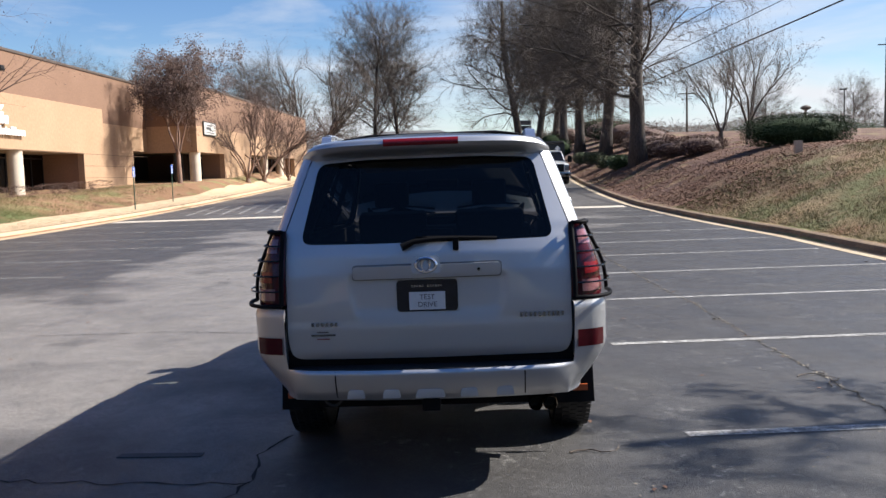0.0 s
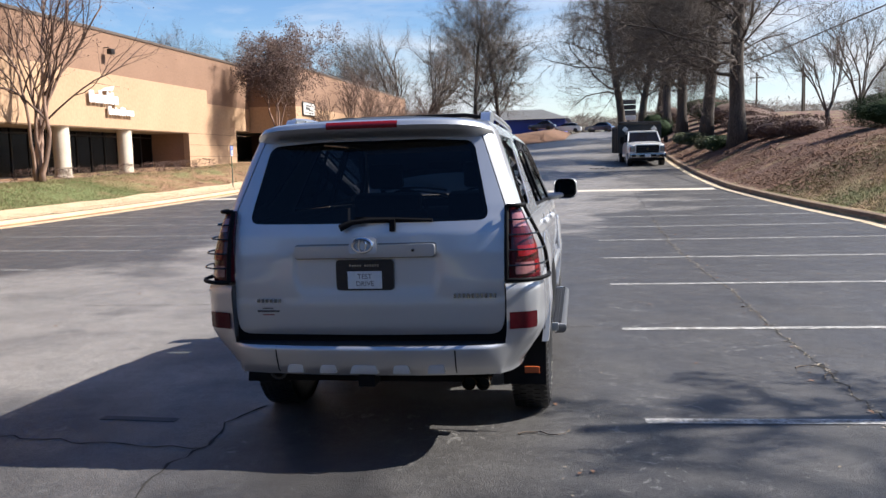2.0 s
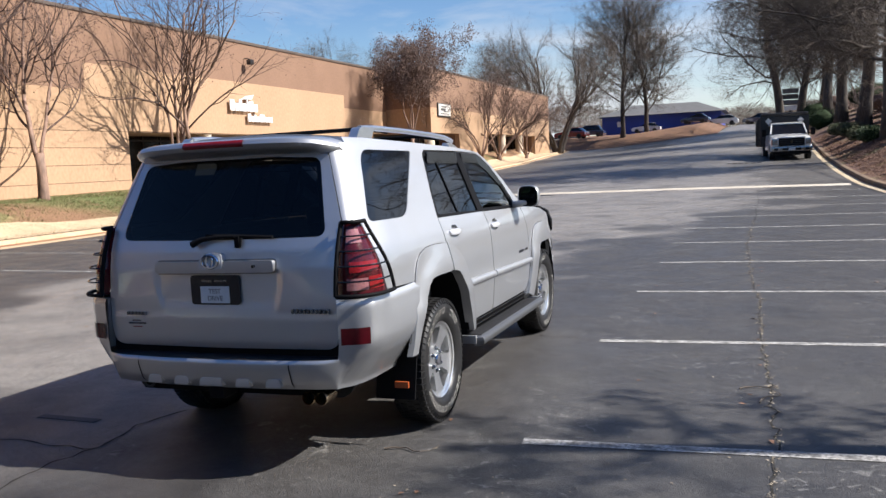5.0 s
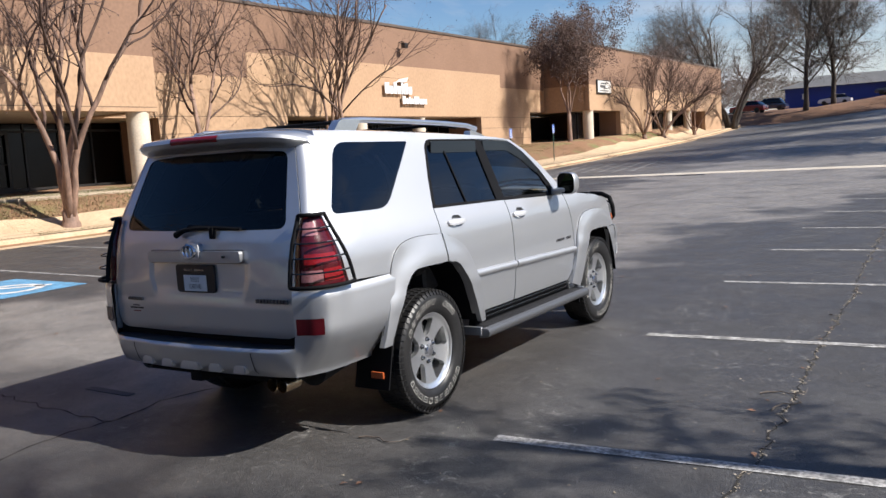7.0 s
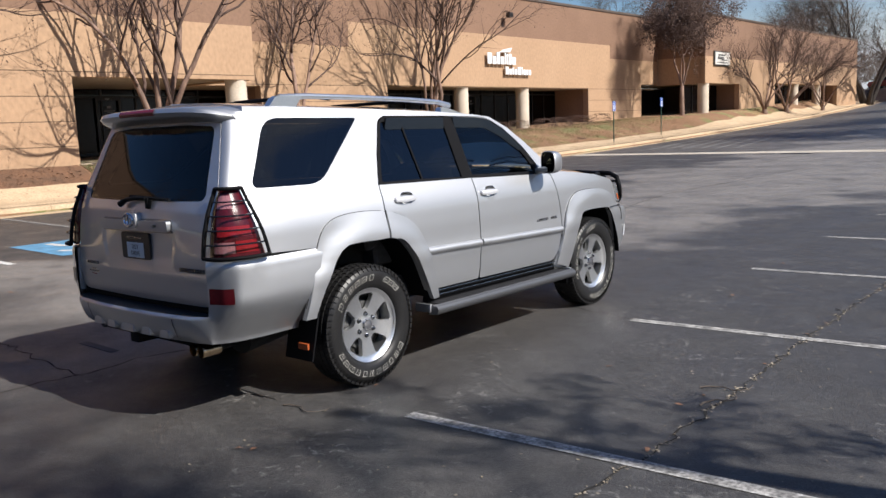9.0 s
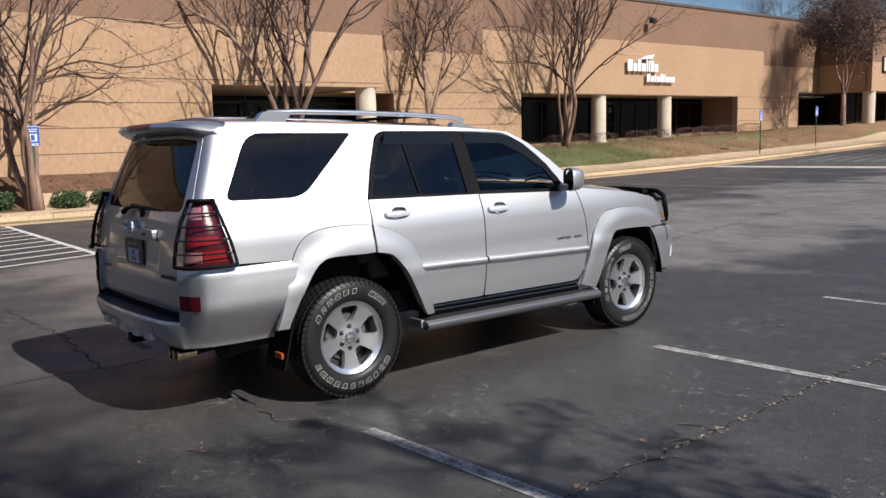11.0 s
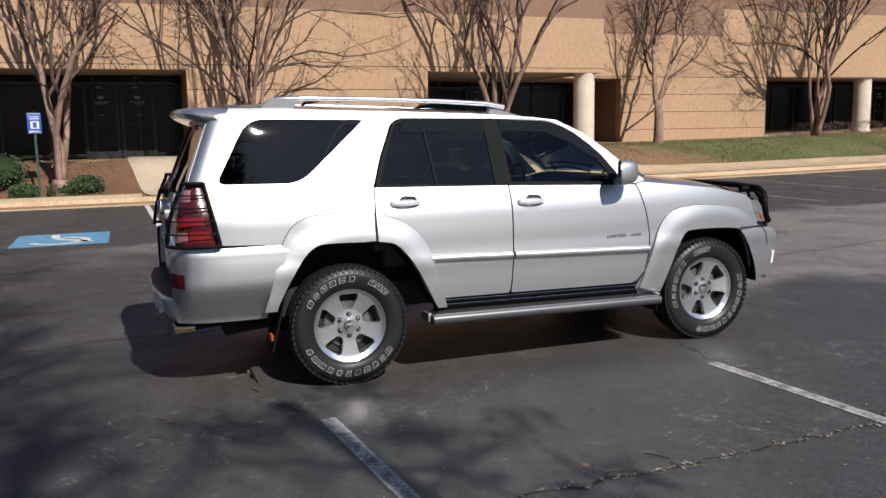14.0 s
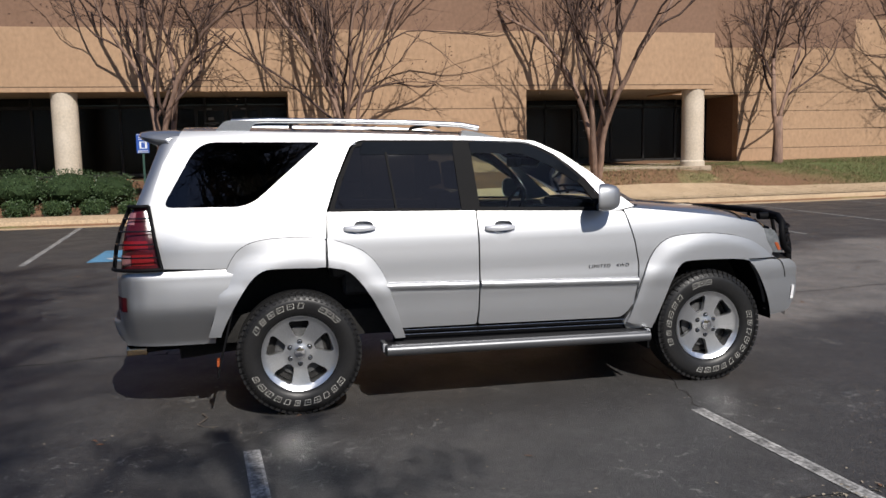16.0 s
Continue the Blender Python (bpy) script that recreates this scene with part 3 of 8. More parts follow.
# hatched access aisle
strip_on_lot("stall_line", along((-7.2, -0.75), (-14.4, -0.92), 8), 0.105, LINE_WHITE, lot)
strip_on_lot("stall_line", along((-7.0, 0.95), (-14.4, 0.92), 8), 0.105, LINE_WHITE, lot)
for k in range(11):
    x = -7.5 - 0.66 * k
    strip_on_lot("hatch_line", along((x, -0.70), (x - 0.42, 0.90), 3), 0.105, LINE_WHITE, lot, 0.005)
for k in range(6):
    x = -8.6 - 0.75 * k
    strip_on_lot("hatch_line", along((x, 29.6), (x - 0.9, 36.0), 5), 0.14, LINE, lot, 0.005)
# blue accessible bay mark with a plain white figure-less sign: wheel ring and bars
strip_on_lot("bay_mark", along((-8.35, -3.0), (-8.35, -1.62), 4), 1.62, LINE_BLUE, lot, 0.005, "faded blue painted square")
strip_on_lot("bay_mark", [(-8.15 + 0.42 * math.cos(a), -2.35 + 0.40 * math.sin(a)) for a in [k * math.pi * 1.35 / 14 - 1.2 for k in range(15)]], 0.13, LINE_WHITE, lot, 0.009)
strip_on_lot("bay_mark", along((-8.05, 1.70), (-8.05, 3.02), 4), 1.85, LINE_BLUE, lot, 0.005, "faded blue painted square")
strip_on_lot("bay_mark", [(-7.9 + 0.42 * math.cos(a), 2.3 + 0.40 * math.sin(a)) for a in [k * math.pi * 1.35 / 14 - 1.2 for k in range(15)]], 0.13, LINE_WHITE, lot, 0.009)
strip_on_lot("bay_mark", [(-8.75, 2.2), (-8.3, 2.23), (-8.03, 2.35), (-7.65, 2.8)], 0.13, LINE_WHITE, lot, 0.009)
strip_on_lot("bay_mark", [(-9.0, -2.45), (-8.55, -2.42), (-8.28, -2.3), (-7.9, -1.85)], 0.13, LINE_WHITE, lot, 0.009)


def crack(points, width, seed):
    rng = random.Random(seed)
    path, drift = [], 0.0
    for (ax, ay), (bx, by) in zip(points, points[1:]):
        n = max(3, int(math.hypot(bx - ax, by - ay) / 0.07))
        for k in range(n):
            path.append((ax + (bx - ax) * k / n + drift + rng.gauss(0, 0.012), ay + (by - ay) * k / n + rng.gauss(0, 0.018)))
            drift = 0.82 * drift + rng.gauss(0, 0.012)
    widths = [width * rng.uniform(0.35, 1.5) for _ in path]
    strip_on_lot("crack", path, widths, CRACK, lot, 0.003)
    return path


main_crack = crack([(2.79, -3.2), (2.84, 0.0), (2.80, 0.8), (2.75, 2.6), (2.69, 5.2), (2.59, 7.8), (2.52, 11.6), (2.6, 16), (2.65, 21), (2.6, 26)], 0.014, 1)
crack([(-0.95, -0.2), (-0.99, -0.6), (-0.94, -1.0), (-0.98, -1.4), (-0.8, -2.6)], 0.018, 2)
crack([(-0.97, -1.05), (-1.6, -1.0), (-2.4, -0.97), (-4.2, -1.1)], 0.014, 3)
crack([(-4.6, 3.4), (-3.2, 3.5), (-2.0, 3.3), (-1.0, 3.6)], 0.012, 4)
crack([(-2.0, 5.2), (-2.6, 8.8), (-3.4, 13), (-2.9, 20)], 0.016, 5)
crack([(1.40, 2.43), (1.0, 2.52), (0.55, 2.60), (0.0, 2.66)], 0.008, 7)
# rectangular patch and drain grate
part("patch", box("patch", (-1.88, -0.60, 0.001), (-1.38, -0.53, 0.004), PATCH), lot)
grate = thing("drain_grate", "dark cast-iron drain grate set in the asphalt", "drain", (1.9, 41.5, lot_z(1.9, 41.5)))
for k in range(6):
    part("bar", box("bar", (-0.9 + 0.3 * k, -0.35, 0.0), (-0.72 + 0.3 * k, 0.35, 0.02), STEEL_DARK), grate)
grate2 = thing("drain_grate", "dark iron drain cover beside the painted line", "drain", (-5.0, 25.9, lot_z(-5.0, 25.9)))
part("cover", box("cover", (-0.5, -0.25, 0.0), (0.5, 0.25, 0.012), STEEL_DARK, 0.005), grate2)

# walkway from the curb to the entrance, and planting bed
rows = []
for k in range(13):
    x = -15.04 - (19.9 - 15.04) * k / 12
    rows.append([(x, y, max(0.177, land_z(x, y) + 0.035) if x > -18.2 else 0.977) for y in (-0.78 - 0.47 * min(1.0, k / 7), -0.6, -0.3, 0.0, 0.38, 0.60, 0.95 if x > -16.5 else 0.6)])
part("walkway", grid_mesh("walkway", rows, WALK), None, "pale concrete walkway", category="walkway", kind="structure")
for y0, y1, n in ((-24.0, -1.0, 40), (0.98, 7.2, 20)):
    rows = []
    for k in range(n):
        y = y0 + (y1 - y0) * k / (n - 1)
        rows.append([(x, y, land_z(x, y) + 0.025 + 0.03 * noise.noise(Vector((x * 2, y * 2, 1)))) for x in (-15.62, -15.9, -16.3, -16.7, -17.0, -17.5, -17.95)])
    part("mulch_bed", grid_mesh("mulch_bed", rows, MULCH), None, "reddish-brown pine straw mulch bed", category="mulch", kind="structure")
    rows = [[(left_curb(y) - o, y, land_z(left_curb(y) - o, y) + 0.03 + (0.04 if 0.2 < o < 0.8 else 0.0)) for o in (0.17, 0.3, 0.55, 0.76, 0.86)] for y in np.linspace(y0, y1, n)]
    part("verge_strip", grid_mesh("verge_strip", rows, CURB), None, "pale sand-coloured concrete strip behind the curb", category="walkway", kind="structure")


# bare pale strip behind the left curb
rows = []
for k in range(80):
    y = 2.0 + 1.1 * k
    rows.append([(left_curb(y) - o, y, land_z(left_curb(y) - o, y) + 0.045) for o in (0.17, 0.5, 0.9, 1.3, 1.7, 2.0 + 0.25 * noise.noise(Vector((0, y * 0.4, 3))))])
part("verge_strip", grid_mesh("verge_strip", rows, CURB), None, "pale sand-coloured concrete strip behind the curb", category="walkway", kind="structure")

# ---- office building ----
def wall_run(name, label, origin, along_v, length, z0, z_band, z_top, openings, thick=0.35, joints=True):
    """A wall with openings (a, b, top), a brown upper band, shadow joints and a coping. It grows along along_v; its face looks to the right of it when along_v is +y."""
    wall = tagged(new(name), label, "wall", kind="structure")
    wall.matrix_basis = Matrix.Translation(origin) @ Matrix.Rotation(math.atan2(-along_v[0], along_v[1]), 4, "Z")
    cuts = sorted({0.0, length, *[v for a, b, _ in openings for v in (a, b)]})
    for a, b in zip(cuts, cuts[1:]):
        top = next((t for p, q, t in openings if p <= (a + b) / 2 <= q), None)
        lo = top if top is not None else z0 - 1.2
        n = max(1, round((b - a) / 6.1)) if top is None else 1
        for k in range(n):
            u, v = a + (b - a) * k / n, a + (b - a) * (k + 1) / n
            part("wall_panel", box("wall_panel", (-thick, u, lo), (0, v, z_band), STUCCO), wall)
        if top is None and joints:
            for z in (2.80, 2.13, 1.46):
                part("joint", box("joint", (-0.01, a + 0.02, z - 0.012), (0.004, b - 0.02, z + 0.012), JOINT), wall)
    if joints:
        part("joint", box("joint", (-0.01, 0.02, 3.45), (0.004, length - 0.02, 3.475), JOINT), wall)
    part("upper_band", box("upper_band", (-thick, 0, z_band), (0, length, z_top), BAND), wall, "darker brown upper band")
    part("coping", box("coping", (-thick - 0.04, -0.03, z_top), (0.05, length + 0.03, z_top + 0.14), COPING, 0.015), wall, "dark metal roof edge")
    return wall


AX, BX, CX = -18.0, -21.9, -18.6
wall_run("wall_front_south", "tan painted concrete panel wall with brown upper band", (AX, -15.5, 0), (0, 1), 28.85, 0.9, 5.02, 7.6, [(2.5, 15.88, 3.33), (22.81, 28.85, 3.33)])
wall_run("wall_end_south", "end wall of the front block", (-60, -15.15, 0), (1, 0), 41.6, 0.9, 5.02, 7.6, [], joints=False)
wall_run("wall_front_middle", "tan painted concrete panel wall with brown upper band", (BX, 13.0, 0), (0, 1), 36.3, 1.0, 6.1, 8.05, [(0.0, 3.5, 3.40), (10.4, 27.4, 3.50), (34.0, 36.3, 3.8)])
wall_run("wall_front_north", "tan painted concrete panel wall with brown upper band", (CX, 49.4, 0), (0, 1), 34.2, 1.6, 5.45, 8.05, [(0.0, 5.7, 3.72), (12.6, 28.2, 3.85)], joints=False)
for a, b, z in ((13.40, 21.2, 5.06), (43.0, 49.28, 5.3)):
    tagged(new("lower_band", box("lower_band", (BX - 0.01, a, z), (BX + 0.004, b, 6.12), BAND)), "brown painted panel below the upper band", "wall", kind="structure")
wall_run("wall_return_south", "tan return wall of the front block", (AX - 0.36, 13.35, 0), (-1, 0), 3.6, 3.4, 5.02, 7.6, [(0, 3.6, 3.33)], joints=False)
wall_run("wall_return_north", "shaded return wall of the far block", (BX - 0.3, 49.4, 0), (1, 0), 3.3, 1.6, 5.45, 8.05, [(0, 3.3, 3.72)], joints=False)
wall_run("wall_end_north", "end wall of the far block", (CX - 0.4, 83.6, 0), (-1, 0), 20, 1.6, 5.45, 8.05, [], joints=False)
roof = tagged(new("roof", box("roof", (-60, -15.1, 7.2), (AX - 0.36, 13.3, 7.35), ROOF_GREY)), "flat grey roof", "roof", kind="structure")
tagged(new("roof", box("roof", (-60, 13.3, 7.6), (BX - 0.36, 49.4, 7.75), ROOF_GREY)), "flat grey roof", "roof", kind="structure")
tagged(new("roof", box("roof", (-60, 49.4, 7.6), (CX - 0.36, 83.6, 7.75), ROOF_GREY)), "flat grey roof", "roof", kind="structure")


def storefront(x, y0, y1, z0, z1, front_x, doors=(), jambs=(True, True), far_x=None, step_y=None):
    """A recessed entrance: floor, soffit, side walls, and a glazed front with mullions and doors."""
    depth = front_x - x
    runs = [(y0, y1, front_x)] if far_x is None else [(y0, step_y, front_x), (step_y, y1, far_x)]
    for a, b, fx in runs:
        tagged(new("recess_floor", box("recess_floor", (x - 4, a, z0 - 0.6), (fx + 0.02, b, z0), WALK)), "shaded concrete porch floor", "floor", kind="structure")
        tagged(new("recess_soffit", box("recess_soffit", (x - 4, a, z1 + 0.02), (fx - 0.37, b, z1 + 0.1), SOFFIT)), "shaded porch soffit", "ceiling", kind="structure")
    far_x = front_x if far_x is None else far_x
    for flag, y, s, fx in ((jambs[0], y0, -1, front_x), (jambs[1], y1, 1, far_x)):
        if flag:
            lo, hi = sorted((y + 0.002 * s, y + 0.25 * s))
            # brown band paint stands in for shade on these tan side walls
            tagged(new("recess_side", box("recess_side", (x - 4, lo, z0 - 0.6), (fx - 0.352, hi, z1 + 0.05), BAND)), "porch side wall, its shade put in as brown band paint", "wall", kind="structure")
    tagged(new("room_back", box("room_back", (x - 4.2, y0, z0 - 0.5), (x - 4.0, y1, z1), INNER)), "interior wall coloured near-black for the unlit room", "wall", kind="structure")
    front = tagged(new("storefront"), "dark bronze-framed storefront glazing", "window", kind="structure")
    front.matrix_basis = pose(x, 0, 0)
    n = max(2, round((y1 - y0) / 1.25))
    for k in range(n + 1):
        y = y0 + (y1 - y0) * k / n
        part("mullion", box("mullion", (-0.05, y - 0.03, z0), (0.05, y + 0.03, z1), FRAME_BLACK), front)
    for z in (z0 + 0.12, z0 + 2.12):
        part("rail", box("rail", (-0.05, y0, z - 0.04), (0.05, y1, z + 0.04), FRAME_BLACK), front)
    for k in range(n):
        a, b = y0 + (y1 - y0) * k / n + 0.03, y0 + (y1 - y0) * (k + 1) / n - 0.03
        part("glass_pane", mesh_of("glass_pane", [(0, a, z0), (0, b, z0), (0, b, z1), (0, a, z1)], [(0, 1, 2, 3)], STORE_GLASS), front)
    for y in doors:
        d = tagged(new("entrance_door"), "dark glazed entrance door with white decal bars", "door", kind="structure")
        d.matrix_basis = pose(x + 0.06, y, z0)
        for a, b in (((0, 0, 0), (0.04, 0.09, 2.1)), ((0, 0.86, 0), (0.04, 0.95, 2.1)), ((0, 0.09, 0), (0.04, 0.86, 0.22)), ((0, 0.09, 2.0), (0.04, 0.86, 2.1))):
            part("stile", box("stile", a, b, FRAME_BLACK), d)
        part("push_bar", box("push_bar", (0.05, 0.12, 0.98), (0.08, 0.84, 1.02), FRAME_BLACK, 0.006), d, "dark push bar")
        for k, (a, b, z, h) in enumerate(((0.40, 0.56, 1.72, 0.08), (0.28, 0.70, 1.62, 0.022), (0.38, 0.62, 1.57, 0.018), (0.42, 0.56, 1.25, 0.02), (0.36, 0.52, 2.03, 0.04))):
            part("decal_bar", box("decal_bar", (0.043, a, z), (0.047, b, z + h), DECAL), d)


storefront(-20.4, -13.0, 0.38, 0.92, 3.31, AX, doors=(-1.35, -2.35))
storefront(-24.2, 7.32, 16.5, 0.97, 3.36, AX, doors=(11.0,), far_x=BX, step_y=13.3)
storefront(-24.3, 23.4, 40.4, 1.12, 3.45, BX, doors=(30.6, 31.6))
storefront(-20.3, 49.8, 55.1, 1.65, 3.70, CX, doors=(), jambs=(False, True))
storefront(-23.4, 47.05, 49.35, 1.65, 3.78, BX, doors=(), jambs=(True, False))
storefront(-20.6, 62.0, 77.6, 2.0, 3.83, CX, doors=())


def column(x, y, r, z0, z1):
    prof = [(r * 1.12, z0), (r * 1.12, z0 + 0.16), (r, z0 + 0.2), (r, z1 - 0.3), (r * 0.97, z1 - 0.18), (r * 1.02, z1 - 0.1), (r * 1.02, z1)]
    rows = [[(x + q * math.cos(a), y + q * math.sin(a), z) for a in [2 * math.pi * k / 28 for k in range(28)]] for q, z in prof]
    return tagged(new("porch_column", grid_mesh("porch_column", rows, COLUMN, True, 40, close=True)), "pale round plastered column at an entrance", "column", group="porch columns")


for x, y, r, z0, z1 in ((-18.36, -5.55, 0.34, 0.9, 3.34), (-18.36, 12.85, 0.34, 0.95, 3.34), (-22.3, 29.0, 0.36, 1.1, 3.48), (-22.3, 34.2, 0.36, 1.1, 3.48), (-18.98, 49.95, 0.36, 1.5, 3.73), (-18.98, 67.3, 0.36, 1.8, 3.86), (-18.98, 73.0, 0.36, 1.8, 3.86)):
    column(x, y, r, z0, z1)

# raised white sign letters as plain blocks, with a wing-like flash above
sign = thing("wall_sign", "raised white company sign of plain blocks on a tan wall", "sign", (BX + 0.02, 30.45, 4.05))
cursor = 0.0
for k, (w, h, dz) in enumerate(((0.38, 0.56, 0), (0.30, 0.40, 0), (0.26, 0.60, 0), (0.32, 0.40, 0), (0.12, 0.60, 0), (0.12, 0.54, 0), (0.24, 0.56, 0), (0.32, 0.40, 0))):
    y0 = 0.05 + cursor
    bm = bmesh.new()
    bmesh.ops.create_cube(bm, size=1)
    for v in bm.verts:
        v.co = Vector((0.14 + 0.05 * v.co.x, y0 + w / 2 + v.co.y * w, 0.58 + dz + h / 2 + v.co.z * h))
    bevelled(bm, 0.03)
    part("letter_block", from_bm("letter_block", bm, WHITE), sign)
    cursor += w + 0.05
cursor = 1.55
for w, h in ((0.26, 0.40), (0.22, 0.28), (0.16, 0.36), (0.24, 0.28), (0.30, 0.40), (0.10, 0.40), (0.22, 0.28), (0.20, 0.28), (0.20, 0.28)):
    part("letter_block", box("letter_block", (0.09, cursor, 0.08), (0.17, cursor + w, 0.08 + h), WHITE, 0.02), sign)
    cursor += w + 0.045
part("flash", mesh_of("flash", [(x, y, z) for x in (0.09, 0.17) for y, z in ((1.05, 1.18), (1.5, 1.36), (2.15, 1.45), (1.95, 1.22), (1.5, 1.2))], [(0, 1, 2, 3, 4), (9, 8, 7, 6, 5), (0, 5, 6, 1), (1, 6, 7, 2), (2, 7, 8, 3), (3, 8, 9, 4), (4, 9, 5, 0)], WHITE), sign)

board = thing("notice_board", "white framed sign board with faint unreadable bars", "sign", (CX + 0.05, 51.9, 5.34))
part("panel", box("panel", (0, -1.20, -0.40), (0.08, 1.20, 0.40), WHITE_DIRTY, 0.01), board)
part("frame", box("frame", (-0.02, -1.28, -0.48), (0.04, 1.28, 0.48), STEEL_DARK, 0.01), board)
for z, a, b, h in ((0.22, -0.75, 0.35, 0.05), (0.02, -0.85, 0.15, 0.09), (-0.10, -0.2, 0.7, 0.04), (-0.27, -0.95, 0.8, 0.03)):
    part("text_bar", box("text_bar", (0.082, a, z - h), (0.086, b, z + h), ROOF_GREY), board)

flood = thing("wall_flood_light", "small dark flood light fixed high on the wall", "lamp", (BX, 32.2, 7.3))
part("arm", rod("arm", [(0, 0, 0), (0.25, 0, 0.02), (0.35, 0, -0.08)], 0.025, FRAME_BLACK), flood)
part("head", box("head", (0.25, -0.16, -0.32), (0.5, 0.16, -0.06), FRAME_BLACK, 0.04), flood)


def access_sign(x, y):
    z = land_z(x, y)
    s = thing("parking_sign", "blue accessible-parking sign on a green steel post", "sign", (x, y, z), 2, "parking signs")
    part("post", box("post", (-0.03, -0.025, -0.3), (0.0, 0.025, 2.05), GREEN_POST), s)
    part("plate", box("plate", (0.003, -0.15, 1.55), (0.008, 0.15, 2.02), BLUE_SIGN, 0.002), s)
    for y0, y1, z0, z1 in ((-0.135, 0.135, 2.0, 2.01), (-0.135, 0.135, 1.56, 1.57), (-0.08, 0.10, 1.66, 1.83), (-0.11, 0.11, 1.93, 1.945), (-0.10, 0.10, 1.88, 1.90), (-0.12, 0.12, 1.59, 1.61)):
        part("white_mark", box("white_mark", (0.0085, y0, z0), (0.0105, y1, z1), WHITE), s)
    part("pictogram", box("pictogram", (0.011, -0.035, 1.68), (0.013, 0.05, 1.81), BLUE_SIGN), s)
    return s


for x, y in ((-15.9, -3.25), (-15.9, 1.95), (-15.95, 32.9), (-16.3, 38.6)):
    access_sign(x, y)


# ---- the silver sport utility vehicle ----
from mathutils import geometry


def fillet(points, default=0.0):
    """A closed outline with rounded corners; a point is (u, v) or (u, v, radius)."""
    out, n = [], len(points)
    for k in range(n):
        p = Vector(points[k][:2])
        r = points[k][2] if len(points[k]) > 2 else default
        if r <= 0:
            out.append(p)
            continue
        a, b = Vector(points[k - 1][:2]) - p, Vector(points[(k + 1) % n][:2]) - p
        ra, rb = min(r, a.length * 0.49), min(r, b.length * 0.49)
        s, e = p + a.normalized() * ra, p + b.normalized() * rb
        for j in range(6):
            t = j / 5
            out.append(s * (1 - t) ** 2 + p * 2 * t * (1 - t) + e * t * t)
    return out


def resample(loop, h):
    out, n = [], len(loop)
    for k in range(n):
        a, b = loop[k], loop[(k + 1) % n]
        m = max(1, int((b - a).length / h))
        out += [a.lerp(b, j / m) for j in range(m)]
    return out


def inside(pts, loop):
    """Which of the points lie in the outline."""
    x, y = pts[:, 0], pts[:, 1]
    res = np.zeros(len(pts), bool)
    px, py = np.array([p.x for p in loop]), np.array([p.y for p in loop])
    qx, qy = np.roll(px, -1), np.roll(py, -1)
    for ax, ay, bx, by in zip(px, py, qx, qy):
        if ay != by:
            res ^= ((ay > y) != (by > y)) & (x < (bx - ax) * (y - ay) / (by - ay) + ax)
    return res


def gap_to(pts, loop):
    best = np.full(len(pts), 1e9)
    for k in range(len(loop)):
        a, b = np.array(loop[k]), np.array(loop[(k + 1) % len(loop)])
        d = b - a
        t = np.clip(((pts - a) @ d) / max(d @ d, 1e-12), 0, 1)
        best = np.minimum(best, np.hypot(*(pts - a - t[:, None] * d).T))
    return best


def fill(outline, holes, h):
    loops = [resample(outline, h)] + [resample(q, h) for q in holes]
    pts, edges = [], []
    for loop in loops:
        s, n = len(pts), len(loop)
        pts += loop
        edges += [(s + k, s + (k + 1) % n) for k in range(n)]
    lo = np.array([min(p.x for p in outline), min(p.y for p in outline)])
    hi = np.array([max(p.x for p in outline), max(p.y for p in outline)])
    gx, gy = np.meshgrid(np.arange(lo[0], hi[0], h), np.arange(lo[1], hi[1], h))
    grid = np.stack([gx.ravel(), gy.ravel()], 1)
    keep = inside(grid, loops[0])
    for loop in loops[1:]:
        keep &= ~inside(grid, loop)
    grid = grid[keep]
    for loop in loops:
        grid = grid[gap_to(grid, loop) > 0.5 * h]
    pts += [Vector(p) for p in grid]
    v, _, f, *_ = geometry.delaunay_2d_cdt(pts, edges, [], 0, 1e-6)
    mid = np.array([[sum(v[i].x for i in t) / 3, sum(v[i].y for i in t) / 3] for t in f])
    ok = inside(mid, loops[0])
    for loop in loops[1:]:
        ok &= ~inside(mid, loop)
    return v, [t for t, good in zip(f, ok) if good]


def skin(name, outline, place, out, h=0.04, holes=(), depth=0.02, material=None, sides=40):
    """A curved panel: a flat outline placed in space by place(u, v), with its edges turned in by depth against out."""
    v2, tris = fill(outline, holes, h)
    verts = [Vector(place(p.x, p.y)) for p in v2]
    out = Vector(out)
    area = Vector()
    for a, b, c in tris:
        area += (verts[b] - verts[a]).cross(verts[c] - verts[a])
    if area.dot(out) < 0:
        tris = [tuple(reversed(t)) for t in tris]
    seen = {}
    for t in tris:
        for k in range(len(t)):
            e = (t[k], t[(k + 1) % len(t)])
            seen[tuple(sorted(e))] = None if tuple(sorted(e)) in seen else e
    faces, rim = list(tris), {}
    for e in seen.values():
        if e:
            for i in e:
                if i not in rim:
                    rim[i] = len(verts)
                    verts.append(verts[i] - out * depth)
            faces.append((e[1], e[0], rim[e[0]], rim[e[1]]))
    return mesh_of(name, verts, faces, material, True, sides)


